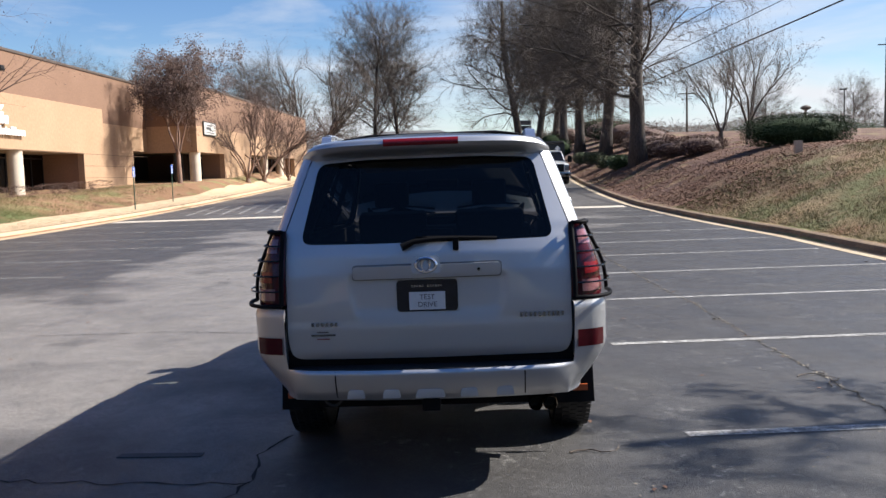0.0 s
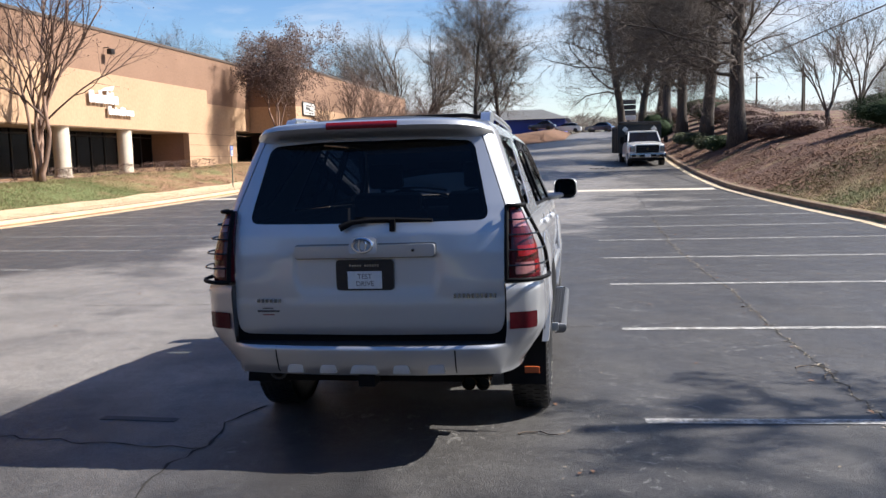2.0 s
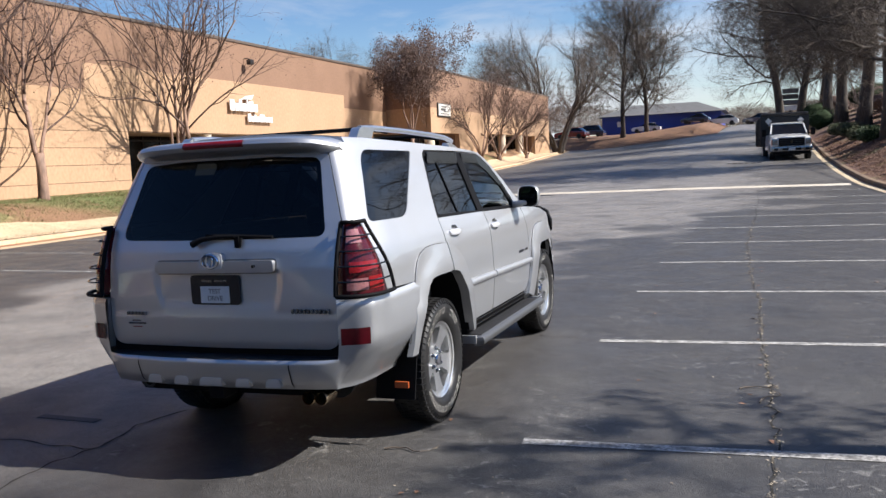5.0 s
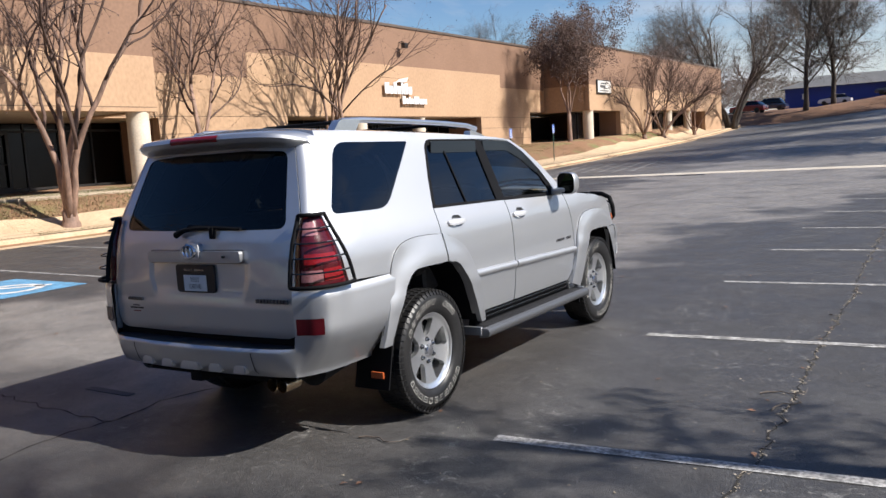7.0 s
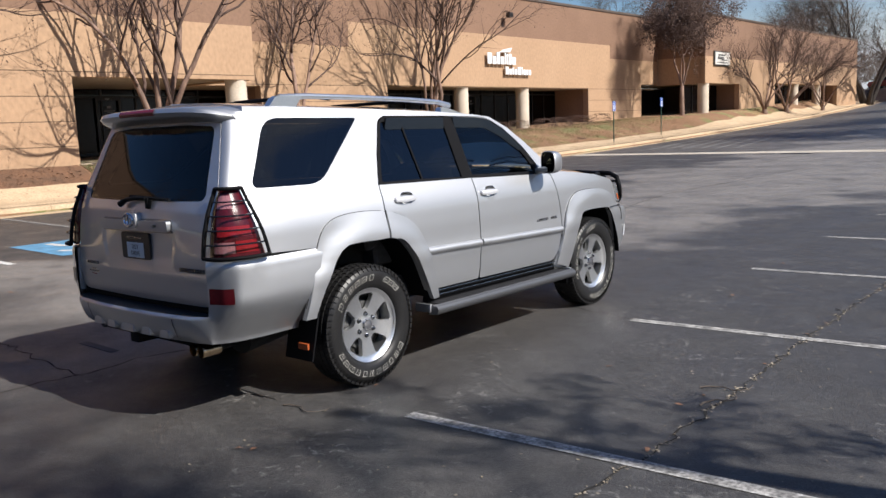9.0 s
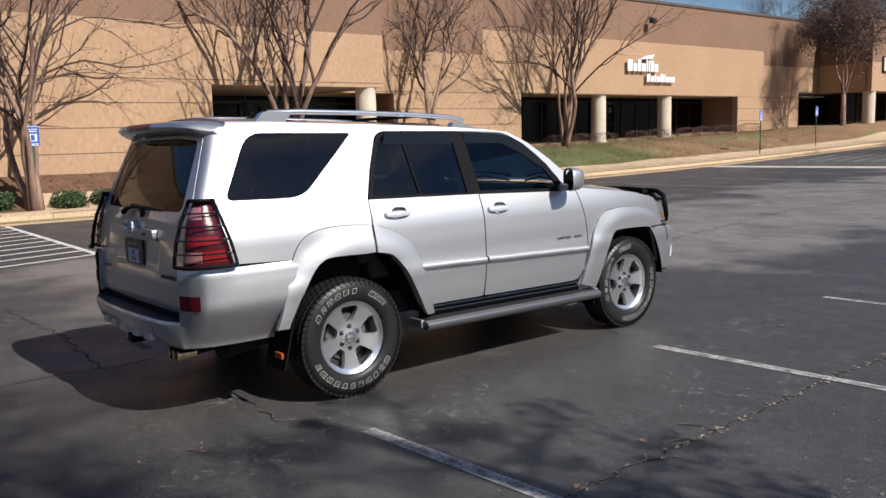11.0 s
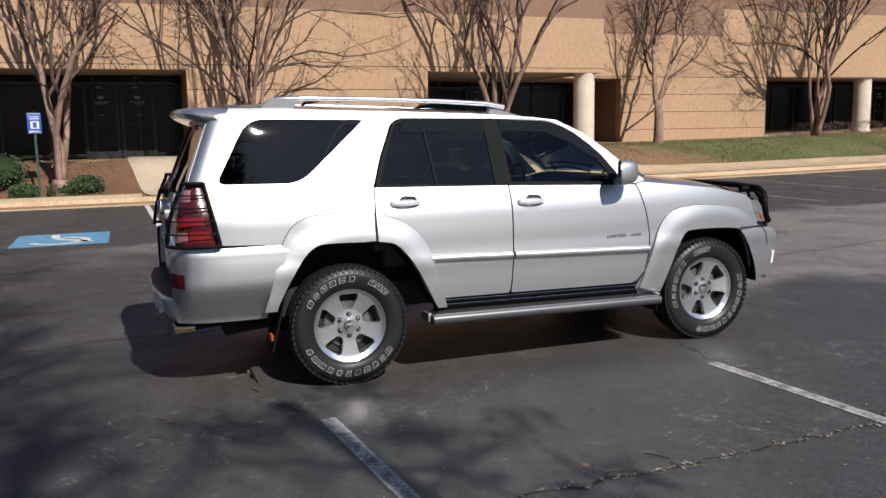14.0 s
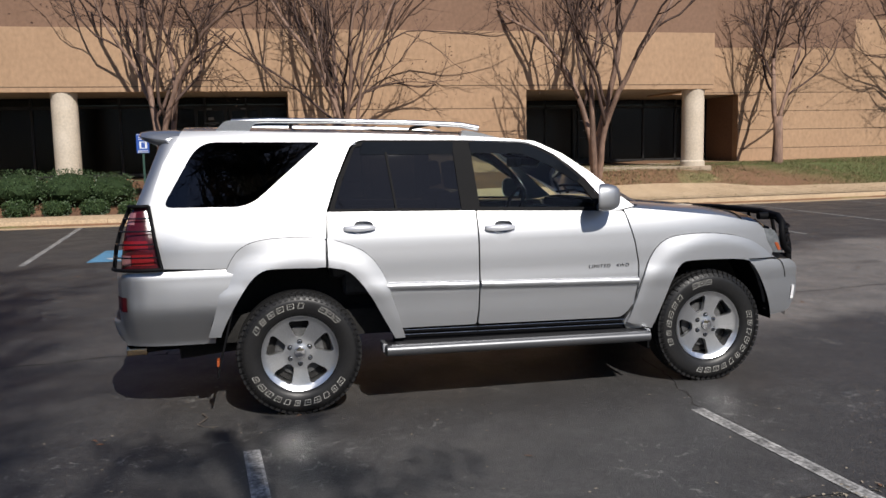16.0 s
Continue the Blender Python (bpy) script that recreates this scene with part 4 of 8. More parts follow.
ROOF_Y = [-0.66, -0.395, 0.306, 1.042, 1.422, 1.615, 1.80, 1.983, 2.161, 2.26]
ROOF_Z = [1.782, 1.780, 1.757, 1.728, 1.703, 1.682, 1.594, 1.466, 1.313, 1.235]
ARCH_R = [(-0.468, 0.53), (-0.462, 0.56), (-0.402, 0.68), (-0.33, 0.80), (-0.27, 0.88), (-0.215, 0.920), (-0.15, 0.936), (0.25, 0.922), (0.325, 0.893), (0.40, 0.81), (0.47, 0.70), (0.567, 0.51), (0.60, 0.45)]
ARCH_F = [(2.365, 0.40), (2.40, 0.48), (2.455, 0.62), (2.51, 0.76), (2.56, 0.832), (2.62, 0.860), (3.06, 0.848), (3.13, 0.81), (3.19, 0.72), (3.24, 0.61), (3.275, 0.50), (3.285, 0.40)]
FLARE_R = [(-0.545, 0.53), (-0.50, 0.66), (-0.448, 0.865), (-0.384, 1.02), (-0.29, 1.095), (-0.112, 1.120), (0.178, 1.105), (0.36, 1.05), (0.47, 0.97), (0.54, 0.86), (0.60, 0.68), (0.665, 0.45)]
FLARE_F = [(2.19, 0.45), (2.25, 0.613), (2.325, 0.84), (2.37, 0.92), (2.43, 0.985), (2.53, 1.028), (2.80, 1.037), (3.05, 1.00), (3.20, 0.93), (3.30, 0.845), (3.42, 0.80), (3.45, 0.40)]


def rounded(line, times=2):
    """An open line with its corners cut again and again."""
    for _ in range(times):
        out = [line[0]]
        for (a, b), (c, d) in zip(line, line[1:]):
            out += [(a * 0.75 + c * 0.25, b * 0.75 + d * 0.25), (a * 0.25 + c * 0.75, b * 0.25 + d * 0.75)]
        line = out + [line[-1]]
    return line


ARCH_R, ARCH_F, FLARE_R, FLARE_F = rounded(ARCH_R), rounded(ARCH_F), rounded(FLARE_R), rounded(FLARE_F)


def half_width(y, z):
    """Half the body's width at a place along it and a height."""
    w = float(np.interp(z, [0.30, 0.45, 0.58, 0.70, 0.735, 0.79, 0.83, 0.95, 1.08, 1.14, 1.19, 1.25, 1.327, 1.60, 1.70, 1.74, 1.775, 1.80], [0.855, 0.885, 0.900, 0.908, 0.914, 0.914, 0.908, 0.906, 0.896, 0.883, 0.866, 0.842, 0.812, 0.713, 0.674, 0.655, 0.628, 0.595]))
    w -= 0.10 * max(0.0, (y - 2.3) / 1.35) ** 2.2
    w -= 0.045 * max(0.0, (-0.55 - y) / 0.5) ** 2
    return w


def back_y(x, z):
    """How far back the tailgate stands."""
    base = float(np.interp(z, [0.60, 0.70, 0.90, 1.10, 1.20, 1.27, 1.34, 1.70, 1.78], [-1.034, -1.044, -1.048, -1.042, -1.030, -1.010, -0.985, -0.828, -0.794]))
    return base + float(np.interp(z, [0.95, 1.30], [0.014, 0.046])) * (abs(x) / 0.72) ** 2.0


suv = thing("sport_utility_vehicle", "silver four-door sport utility vehicle parked on the asphalt", "car")
body = part("body", box("body", (-0.70, -0.90, 0.44), (0.70, 3.20, 0.62), UNDER, 0.03), suv, "dark floor pan under silver bodywork")

roof_edge = [(y, z) for y, z in zip(ROOF_Y, ROOF_Z)]
UNISIDE = fillet([(y, z) for y, z in roof_edge] + [(2.17, 1.215), (2.055, 1.205), (2.035, 1.30), (1.935, 1.428), (1.85, 1.507), (1.74, 1.592), (1.62, 1.655, 0.05), (1.535, 1.684, 0.05), (1.12, 1.698), (0.435, 1.708, 0.03), (0.372, 1.675, 0.03), (0.27, 1.46), (0.198, 1.27), (0.185, 1.10)] + [(0.178, 0.926), (-0.15, 0.936), (-0.215, 0.920), (-0.25, 0.900), (-0.262, 0.938), (-0.44, 0.944), (-0.782, 0.958), (-0.80, 1.03), (-0.823, 1.149), (-0.857, 1.335), (-0.822, 1.448), (-0.772, 1.582), (-0.70, 1.711)])
QUARTER = fillet([(-0.782, 1.318, 0.06), (-0.27, 1.309, 0.10), (0.192, 1.700, 0.03), (-0.56, 1.712, 0.11)])
RDOOR = fillet([(0.205, 1.262), (0.195, 1.10), (0.188, 0.922), (0.25, 0.918), (0.325, 0.889), (0.40, 0.806), (0.47, 0.696), (0.545, 0.55), (0.57, 0.510), (0.80, 0.508), (1.137, 0.503, 0.02), (1.150, 0.60), (1.156, 0.785), (1.158, 1.038), (1.153, 1.24)])
FDOOR = fillet([(1.163, 1.238), (1.168, 1.038), (1.166, 0.785), (1.160, 0.60), (1.149, 0.503, 0.02), (2.16, 0.487, 0.05), (2.235, 0.574), (2.258, 0.69), (2.264, 0.843), (2.240, 0.995), (2.186, 1.182), (2.17, 1.205)])
FENDER = fillet([(2.182, 1.210), (2.196, 1.182), (2.250, 0.995), (2.274, 0.843), (2.268, 0.69), (2.245, 0.574), (2.17, 0.452), (2.20, 0.40), (2.365, 0.40), (2.40, 0.48), (2.455, 0.62), (2.51, 0.76), (2.56, 0.832), (2.62, 0.860), (3.06, 0.848), (3.10, 0.838), (3.30, 0.835), (3.315, 0.88), (3.27, 0.95), (3.24, 1.045), (3.19, 1.085), (3.106, 1.105), (2.89, 1.150), (2.555, 1.188), (2.24, 1.222)])
FBUMPER = fillet([(3.10, 0.834), (3.13, 0.81), (3.19, 0.72), (3.24, 0.61), (3.275, 0.50), (3.285, 0.415, 0.02), (3.48, 0.44, 0.05), (3.53, 0.57), (3.52, 0.775, 0.03), (3.46, 0.818)])
GREENHOUSE = fillet([(0.212, 1.262), (0.282, 1.46), (0.384, 1.665, 0.03), (0.44, 1.700, 0.03), (1.12, 1.690), (1.535, 1.676, 0.05), (1.615, 1.648, 0.05), (1.735, 1.585), (1.845, 1.500), (1.93, 1.42), (2.028, 1.295), (2.05, 1.212), (1.16, 1.243)])
RGLASS = fillet([(0.648, 1.270), (0.604, 1.672), (1.045, 1.668, 0.02), (1.066, 1.254)], 0.0)
VENT = fillet([(0.246, 1.278, 0.02), (0.312, 1.46), (0.405, 1.668, 0.03), (0.590, 1.672), (0.634, 1.271)])
FGLASS = fillet([(1.19, 1.262), (1.165, 1.648, 0.02), (1.52, 1.635, 0.05), (1.60, 1.605, 0.05), (1.72, 1.545), (1.83, 1.455), (1.915, 1.375), (1.985, 1.27), (1.975, 1.235)])


def side_of(s, offset=0.0):
    return lambda y, z: (s * (half_width(y, z) + offset), y, z)


def cup_outline(yc, zc):
    """The oval finger bowl behind a door handle."""
    return fillet([(yc - 0.035, zc - 0.034, 0.03), (yc + 0.070, zc - 0.034, 0.03), (yc + 0.088, zc + 0.004, 0.02), (yc + 0.075, zc + 0.040, 0.03), (yc - 0.020, zc + 0.044, 0.03), (yc - 0.050, zc + 0.004, 0.02)])


for s in (1, -1):
    out = (s, 0, 0)
    part("side_panel", skin("side_panel", UNISIDE, side_of(s), out, 0.035, [QUARTER], 0.03, PAINT), suv)
    part("rear_quarter_glass", skin("rear_quarter_glass", [p * 1.0 for p in QUARTER], side_of(s, -0.004), out, 0.06, (), 0.004, GLASS_DARK), suv, "dark tinted quarter glass")
    rd = part("rear_door", skin("rear_door", RDOOR, side_of(s), out, 0.035, [cup_outline(0.40, 1.158)], 0.03, PAINT), suv)
    fd = part("front_door", skin("front_door", FDOOR, side_of(s), out, 0.035, [cup_outline(1.31, 1.128)], 0.03, PAINT), suv)
    part("front_fender", skin("front_fender", FENDER, side_of(s), out, 0.035, (), 0.03, PAINT), suv)
    part("front_bumper_corner", skin("front_bumper_corner", FBUMPER, side_of(s), out, 0.035, (), 0.03, PAINT), suv)
    part("window_surround", skin("window_surround", GREENHOUSE, side_of(s, -0.006), out, 0.04, [RGLASS, VENT, FGLASS], 0.02, TRIM), suv, "satin black window surround")
    part("window_glass", skin("window_glass", RGLASS, side_of(s, -0.014), out, 0.06, (), 0.003, GLASS_DARK), rd, "tinted rear door glass")
    part("vent_glass", skin("vent_glass", VENT, side_of(s, -0.014), out, 0.06, (), 0.003, GLASS_DARK), rd)
    part("window_glass", skin("window_glass", FGLASS, side_of(s, -0.014), out, 0.06, (), 0.003, GLASS_CLEAR), fd, "lightly tinted front door glass")
    # wheel-arch flares, proud of the panels
    def flare_out(y, z):
        yc = 0.05 if y < 1.4 else 2.82
        d = math.hypot((y - yc) / 1.0, z - 0.40)
        return (s * (half_width(y, z) + 0.010 + 0.022 * smoothstep(0.72, 0.56, d)), y, z)

    rear = [p for p in FLARE_R if p[0] < 0.17] + [(0.174, 1.105)]
    FL1 = [Vector(p) for p in rear + [(0.174, 0.930)] + [q for q in reversed(ARCH_R) if q[0] < 0.17]]
    FL2 = [Vector(p) for p in [(0.192, 1.104)] + [p for p in FLARE_R if p[0] > 0.2] + [q for q in reversed(ARCH_R) if q[0] > 0.2] + [(0.192, 0.926)]]
    FL3 = [Vector(p) for p in [p for p in FLARE_F if p[0] < 3.36 and (p[0] < 3.2 or p[1] > 0.82)] + [(3.31, 0.842), (3.10, 0.843)] + [q for q in reversed(ARCH_F) if q[0] < 3.1]]
    for parent, loop in ((suv, FL1), (rd, FL2), (suv, FL3)):
        part("wheel_arch_flare", skin("wheel_arch_flare", loop, flare_out, out, 0.03, (), 0.035, PAINT, 60), parent, "silver wheel-arch flare")
    # fine dark gap round each flare
    for loop, low in ((FLARE_R, 0.56), (FLARE_F, 0.62)):
        pts = [(s * (half_width(y, z) + 0.0015), y, z) for y, z in fillet([(y, z, 0.06) for y, z in loop if z > low])[6:-6]]
        part("panel_gap", rod("panel_gap", pts, 0.0035, SEAM, 6), suv, "thin dark panel gap")
    # rain visors over the windows
    for parent, a, b, outline in ((rd, 0.43, 1.05, fillet([(0.43, 1.615, 0.015), (0.455, 1.695, 0.02), (1.05, 1.685, 0.01), (1.045, 1.605, 0.015)])), (fd, 1.16, 1.9, fillet([(1.165, 1.61, 0.01), (1.16, 1.685, 0.01), (1.53, 1.672, 0.04), (1.735, 1.575), (1.90, 1.43, 0.01), (1.87, 1.405, 0.01), (1.70, 1.52), (1.52, 1.60, 0.03)]))):
        part("rain_visor", skin("rain_visor", outline, lambda y, z: (s * (half_width(y, float(np.interp(y, [1.16, 1.53, 1.735, 1.9], [1.69, 1.675, 1.58, 1.44]))) + 0.012 + 0.10 * (float(np.interp(y, [1.16, 1.53, 1.735, 1.9], [1.69, 1.675, 1.58, 1.44])) - z)), y, z), out, 0.04, (), 0.02, VISOR), parent, "black rain visor")
    # door handles: shallow cup and bar
    for parent, yc, zc in ((rd, 0.40, 1.158), (fd, 1.31, 1.128)):
        bar = fillet([(yc - 0.105, zc - 0.014, 0.012), (yc - 0.03, zc - 0.020, 0.02), (yc + 0.05, zc - 0.017, 0.02), (yc + 0.098, zc - 0.010, 0.010), (yc + 0.098, zc + 0.012, 0.010), (yc + 0.04, zc + 0.019, 0.02), (yc - 0.05, zc + 0.018, 0.02), (yc - 0.105, zc + 0.014, 0.012)])
        h = part("door_handle", skin("door_handle", bar, lambda y, z: (s * (half_width(yc, zc) + 0.010 + 0.026 * max(0.0, 1 - ((y - yc) / 0.105) ** 2) ** 0.5 - 0.35 * max(0.0, z - zc) - 12.0 * (z - zc) ** 2), y, z), out, 0.012, (), 0.016, HANDLE, 60), parent, "body-coloured pull handle")
        bowl = lambda y, z: (s * (half_width(y, z) - 0.003 - 0.034 * max(0.0, 1 - ((y - yc - 0.018) / 0.070) ** 2 - ((z - zc - 0.004) / 0.042) ** 2) ** 0.5), y, z)
        part("handle_cup", skin("handle_cup", cup_outline(yc, zc), bowl, out, 0.010, (), 0.002, PAINT, 60), parent, "hollow finger bowl")
    # side moulding on the doors, sill trim with bright lines
    for parent, a, b in ((rd, 0.555, 1.150), (fd, 1.168, 2.262)):
        z = lambda y: 0.788 - 0.030 * (y - 0.57)
        strip = [Vector((y, z(y) + 0.022)) for y in np.linspace(a, b, 8)] + [Vector((y, z(y) - 0.026)) for y in np.linspace(b, a, 8)]
        part("moulding", skin("moulding", strip, lambda y, q: (s * (half_width(y, q) + 0.005 + 0.019 * max(0.0, 1 - ((q - z(y) + 0.002) / 0.026) ** 2) ** 0.5), y, q), out, 0.012, (), 0.016, PAINT, 60), parent, "body-coloured rubbing strip")
        c, d = (0.66, 1.138) if parent is rd else (1.15, 2.17)
        for k in (0.0, 0.030):
            pts = [(s * (half_width(y, 0.5) + 0.006), y, 0.494 - 0.016 * (y - 0.8) - k) for y in np.linspace(c, d, 6)]
            part("bright_line", rod("bright_line", pts, 0.0032, BADGE, 6), parent)
    strip = [Vector((y, 0.512 - 0.016 * (y - 0.8))) for y in np.linspace(0.60, 2.2, 10)] + [Vector((y, 0.40)) for y in np.linspace(2.2, 0.60, 10)]
    part("sill", skin("sill", strip, side_of(s, -0.018), out, 0.05, (), 0.05, TRIM), suv, "black lower sill")
    # taillight, its cage and the corner panels between side and tailgate
    edge_y = lambda z: float(np.interp(z, [0.955, 1.149, 1.335, 1.448, 1.582, 1.711, 1.785], [-0.786, -0.823, -0.857, -0.822, -0.772, -0.70, -0.64]))
    edge_x = lambda z: float(np.interp(z, [0.95, 1.335, 1.66, 1.75], [0.729, 0.733, 0.621, 0.589]))

    def corner(z, t, bulge=0.0, inset=0.0):
        a = Vector((half_width(edge_y(z), z), edge_y(z)))
        b = Vector((edge_x(z), back_y(edge_x(z), z)))
        c = Vector((a.x - 0.01, b.y + 0.015))
        p = a * (1 - t) ** 2 + c * 2 * t * (1 - t) + b * t * t
        n = Vector((0.6, -0.8))
        p += n * bulge * (4 * t * (1 - t)) ** 0.5
        return (s * p.x, p.y, z)

    part("rear_pillar", grid_mesh("rear_pillar", [[corner(z, t) for t in np.linspace(0, 1, 12)] for z in np.linspace(1.335, 1.75, 16)], PAINT), suv)
    lamp = part("taillight", grid_mesh("taillight", [[corner(z, t, 0.03) for t in np.linspace(-0.0, 1, 14)] for z in np.linspace(0.958, 1.335, 22)], RED_LENS, True, 60), suv, "dark red moulded taillight")
    for nm, t0, t1, z0, z1, mtl, lab in (("reverse_lens", 0.42, 0.86, 0.985, 1.045, CLEAR_LENS, "pale pinkish reverse lens"), ("signal_lens", 0.06, 0.40, 0.985, 1.05, RED_BRIGHT, "bright red signal lens"), ("upper_lens", 0.35, 0.85, 1.225, 1.295, CLEAR_LENS, "pale band in the taillight"), ("stop_lens", 0.10, 0.80, 1.075, 1.13, RED_BRIGHT, "bright red stop lens")):
        part(nm, grid_mesh(nm, [[corner(z, t, 0.0345) for t in np.linspace(t0, t1, 8)] for z in np.linspace(z0, z1, 4)], mtl), lamp, lab)
    def caged(z, t):
        x, y, q = corner(z, t, 0.03)
        k = 0.026 + 0.020 * smoothstep(1.33, 1.0, z)
        return (x + s * k * math.cos(t * 1.5708), y - k * math.sin(t * 1.5708), q)

    cage = part("taillight_guard", rod("taillight_guard", [caged(z, 0.0) for z in np.linspace(0.962, 1.332, 12)], 0.010, TRIM, 8), suv, "black taillight guard of flat bars and thin rods")
    part("guard_bar", rod("guard_bar", [caged(z, 0.98) for z in np.linspace(0.962, 1.332, 12)], 0.0125, TRIM, 8), cage)
    for z in (0.962, 1.332):
        part("guard_bar", rod("guard_bar", [caged(z, t) for t in np.linspace(0.0, 0.98, 14)], 0.011, TRIM, 8), cage)
    for z in (1.035, 1.112, 1.188, 1.262):
        part("guard_rod", rod("guard_rod", [caged(z, t) for t in np.linspace(0.0, 0.98, 14)], 0.0048, TRIM_GLOSS, 6), cage)
    # mirror
    mir = part("door_mirror", None, suv, "silver door mirror")
    def mirror_ring(y, w, h, n=28, turn=0.5):
        ring = []
        for k in range(n):
            c, q = math.cos(2 * math.pi * k / n), math.sin(2 * math.pi * k / n)
            dx = w * math.copysign(abs(c) ** 0.62, c)
            ring.append((s * (0.992 + dx), y - turn * dx, 1.305 + h * math.copysign(abs(q) ** 0.62, q)))
        return ring

    shell = [mirror_ring(y, 0.100 * r, 0.090 * r, turn=tn) for y, r, tn in ((1.960, 0.90, 0.5), (1.953, 0.955, 0.5), (1.956, 0.985, 0.49), (1.972, 1.0, 0.46), (2.005, 0.985, 0.38), (2.035, 0.93, 0.30), (2.06, 0.82, 0.24), (2.078, 0.64, 0.2), (2.088, 0.36, 0.2), (2.091, 0.05, 0.2))]
    part("shell", grid_mesh("shell", shell, PAINT, True, 60, close=True), mir)
    part("mirror_glass", mesh_of("mirror_glass", mirror_ring(1.965, 0.087, 0.077), [tuple(range(28))], MIRROR), mir, "mirror glass")
    part("mirror_rim", rod("mirror_rim", mirror_ring(1.962, 0.089, 0.079) + mirror_ring(1.962, 0.089, 0.079)[:1], 0.0045, TRIM, 6), mir)
    part("arm", rod("arm", [(s * 0.85, 2.02, 1.235), (s * 0.98, 2.0, 1.25)], 0.03, PAINT, 10), mir)
    # running board
    board = part("running_board", None, suv, "grey-edged running board with a black ribbed tread")
    z = lambda y: 0.376 - 0.013 * (y - 0.5)
    part("deck", skin("deck", [Vector((0.80, 0.54)), Vector((0.985, 0.54)), Vector((0.985, 2.31)), Vector((0.80, 2.31))], lambda x, y: (s * x, y, z(y) + 0.040 - 0.05 * max(0.0, x - 0.94)), (0, 0, 1), 0.08, (), 0.04, STEP), board, "black ribbed tread")
    lip = [(0.972, 0.046), (0.985, 0.043), (0.998, 0.035), (1.006, 0.022), (1.007, 0.006), (1.000, -0.012), (0.985, -0.022), (0.955, -0.024)]
    part("edge_bar", grid_mesh("edge_bar", [[(s * (x - (0.06 if y in (0.520, 2.330) else 0.0)), y, z(y) + q) for x, q in lip] for y in (0.520, 0.535, 0.57, 1.0, 1.4, 1.9, 2.28, 2.315, 2.330)], BOARD_EDGE, True, 60), board, "satin grey edge moulding")
    for a in (0.522, 2.318):
        part("end_cap", box("end_cap", (min(s * 0.82, s * 0.955), a - 0.010, z(a) - 0.005), (max(s * 0.82, s * 0.955), a + 0.018, z(a) + 0.052), PAINT, 0.008), board, "silver end cap")
    for k in range(6):
        x = 0.870 + 0.018 * k
        part("tread_rib", rod("tread_rib", [(s * x, 0.60, z(0.60) + 0.043), (s * x, 2.26, z(2.26) + 0.043)], 0.0045, STEP, 5), board)
    # mud flap and amber reflector behind the rear wheel
    flap = part("mud_flap", mesh_of("mud_flap", [(s * (0.66 if i in (0, 3) else 0.905), y + dy, zz) for dy in (0, 0.012) for i, (y, zz) in enumerate(((-0.40, 0.70), (-0.40, 0.70), (-0.51, 0.27), (-0.51, 0.27)))], [(0, 1, 2, 3), (7, 6, 5, 4), (0, 4, 5, 1), (1, 5, 6, 2), (2, 6, 7, 3), (3, 7, 4, 0)], TRIM), suv, "black rubber mud flap")
    part("amber_reflector", box("amber_reflector", (min(s * 0.782, s * 0.868), -0.506, 0.334), (max(s * 0.782, s * 0.868), -0.490, 0.372), AMBER, 0.005), flap, "amber reflector")
    part("mud_flap", box("mud_flap", (min(s * 0.68, s * 0.90), 2.34, 0.26), (max(s * 0.68, s * 0.90), 2.352, 0.45), TRIM), suv, "black rubber mud flap")
    # wheel-arch liners
    for line, yc in ((ARCH_R, 0.0), (ARCH_F, 2.80)):
        rowsl = [[(s * 0.55, p[0], p[1] + 0.01) for p in line], [(s * (half_width(0.0 if yc == 0 else 2.8, 0.8) - 0.012), p[0], p[1] + 0.006) for p in line]]
        part("arch_liner", grid_mesh("arch_liner", rowsl, TRIM), suv, "black wheel-arch liner")
        part("inner_wall", mesh_of("inner_wall", [(s * 0.55, p[0], p[1] + 0.01) for p in line], [tuple(range(len(line)))], UNDER), suv)
    # roof rail
    rail = part("roof_rail", rod("roof_rail", [(s * 0.585, y, zz) for y, zz in ((-0.36, 1.834), (-0.15, 1.842), (0.3, 1.834), (0.8, 1.818), (1.12, 1.80), (1.25, 1.775))], [0.02, 0.018, 0.017, 0.017, 0.018, 0.02], ALLOY, 10), suv, "bright silver roof rail")
    for a, b, c, d, ht in ((-0.47, -0.40, -0.20, -0.26, 0.065), (1.12, 1.13, 1.24, 1.42, 0.055)):
        zz = float(np.interp((a + d) / 2, ROOF_Y, ROOF_Z))
        foot = skin("rail_foot", fillet([(a, zz - 0.012), (b, zz + ht, 0.03), (c, zz + ht - (0.0 if a < 0 else 0.02), 0.02), (d, zz - 0.012)]), lambda y, q: (s * 0.612, y, q), out, 0.04, (), 0.055, ALLOY)
        part("rail_foot", foot, rail)
    # headlamp
    part("headlamp", skin("headlamp", fillet([(3.245, 1.045, 0.01), (3.278, 0.95), (3.325, 0.87, 0.01), (3.41, 0.865, 0.02), (3.40, 0.95), (3.33, 1.03, 0.02)]), side_of(s, -0.01), out, 0.02, (), 0.05, HEADLAMP), suv, "clear headlamp")
    part("side_marker", skin("side_marker", fillet([(3.335, 0.94, 0.005), (3.365, 0.885, 0.005), (3.388, 0.885, 0.005), (3.362, 0.94, 0.005)]), side_of(s, -0.006), out, 0.02, (), 0.02, AMBER), suv, "amber side marker in the headlamp")
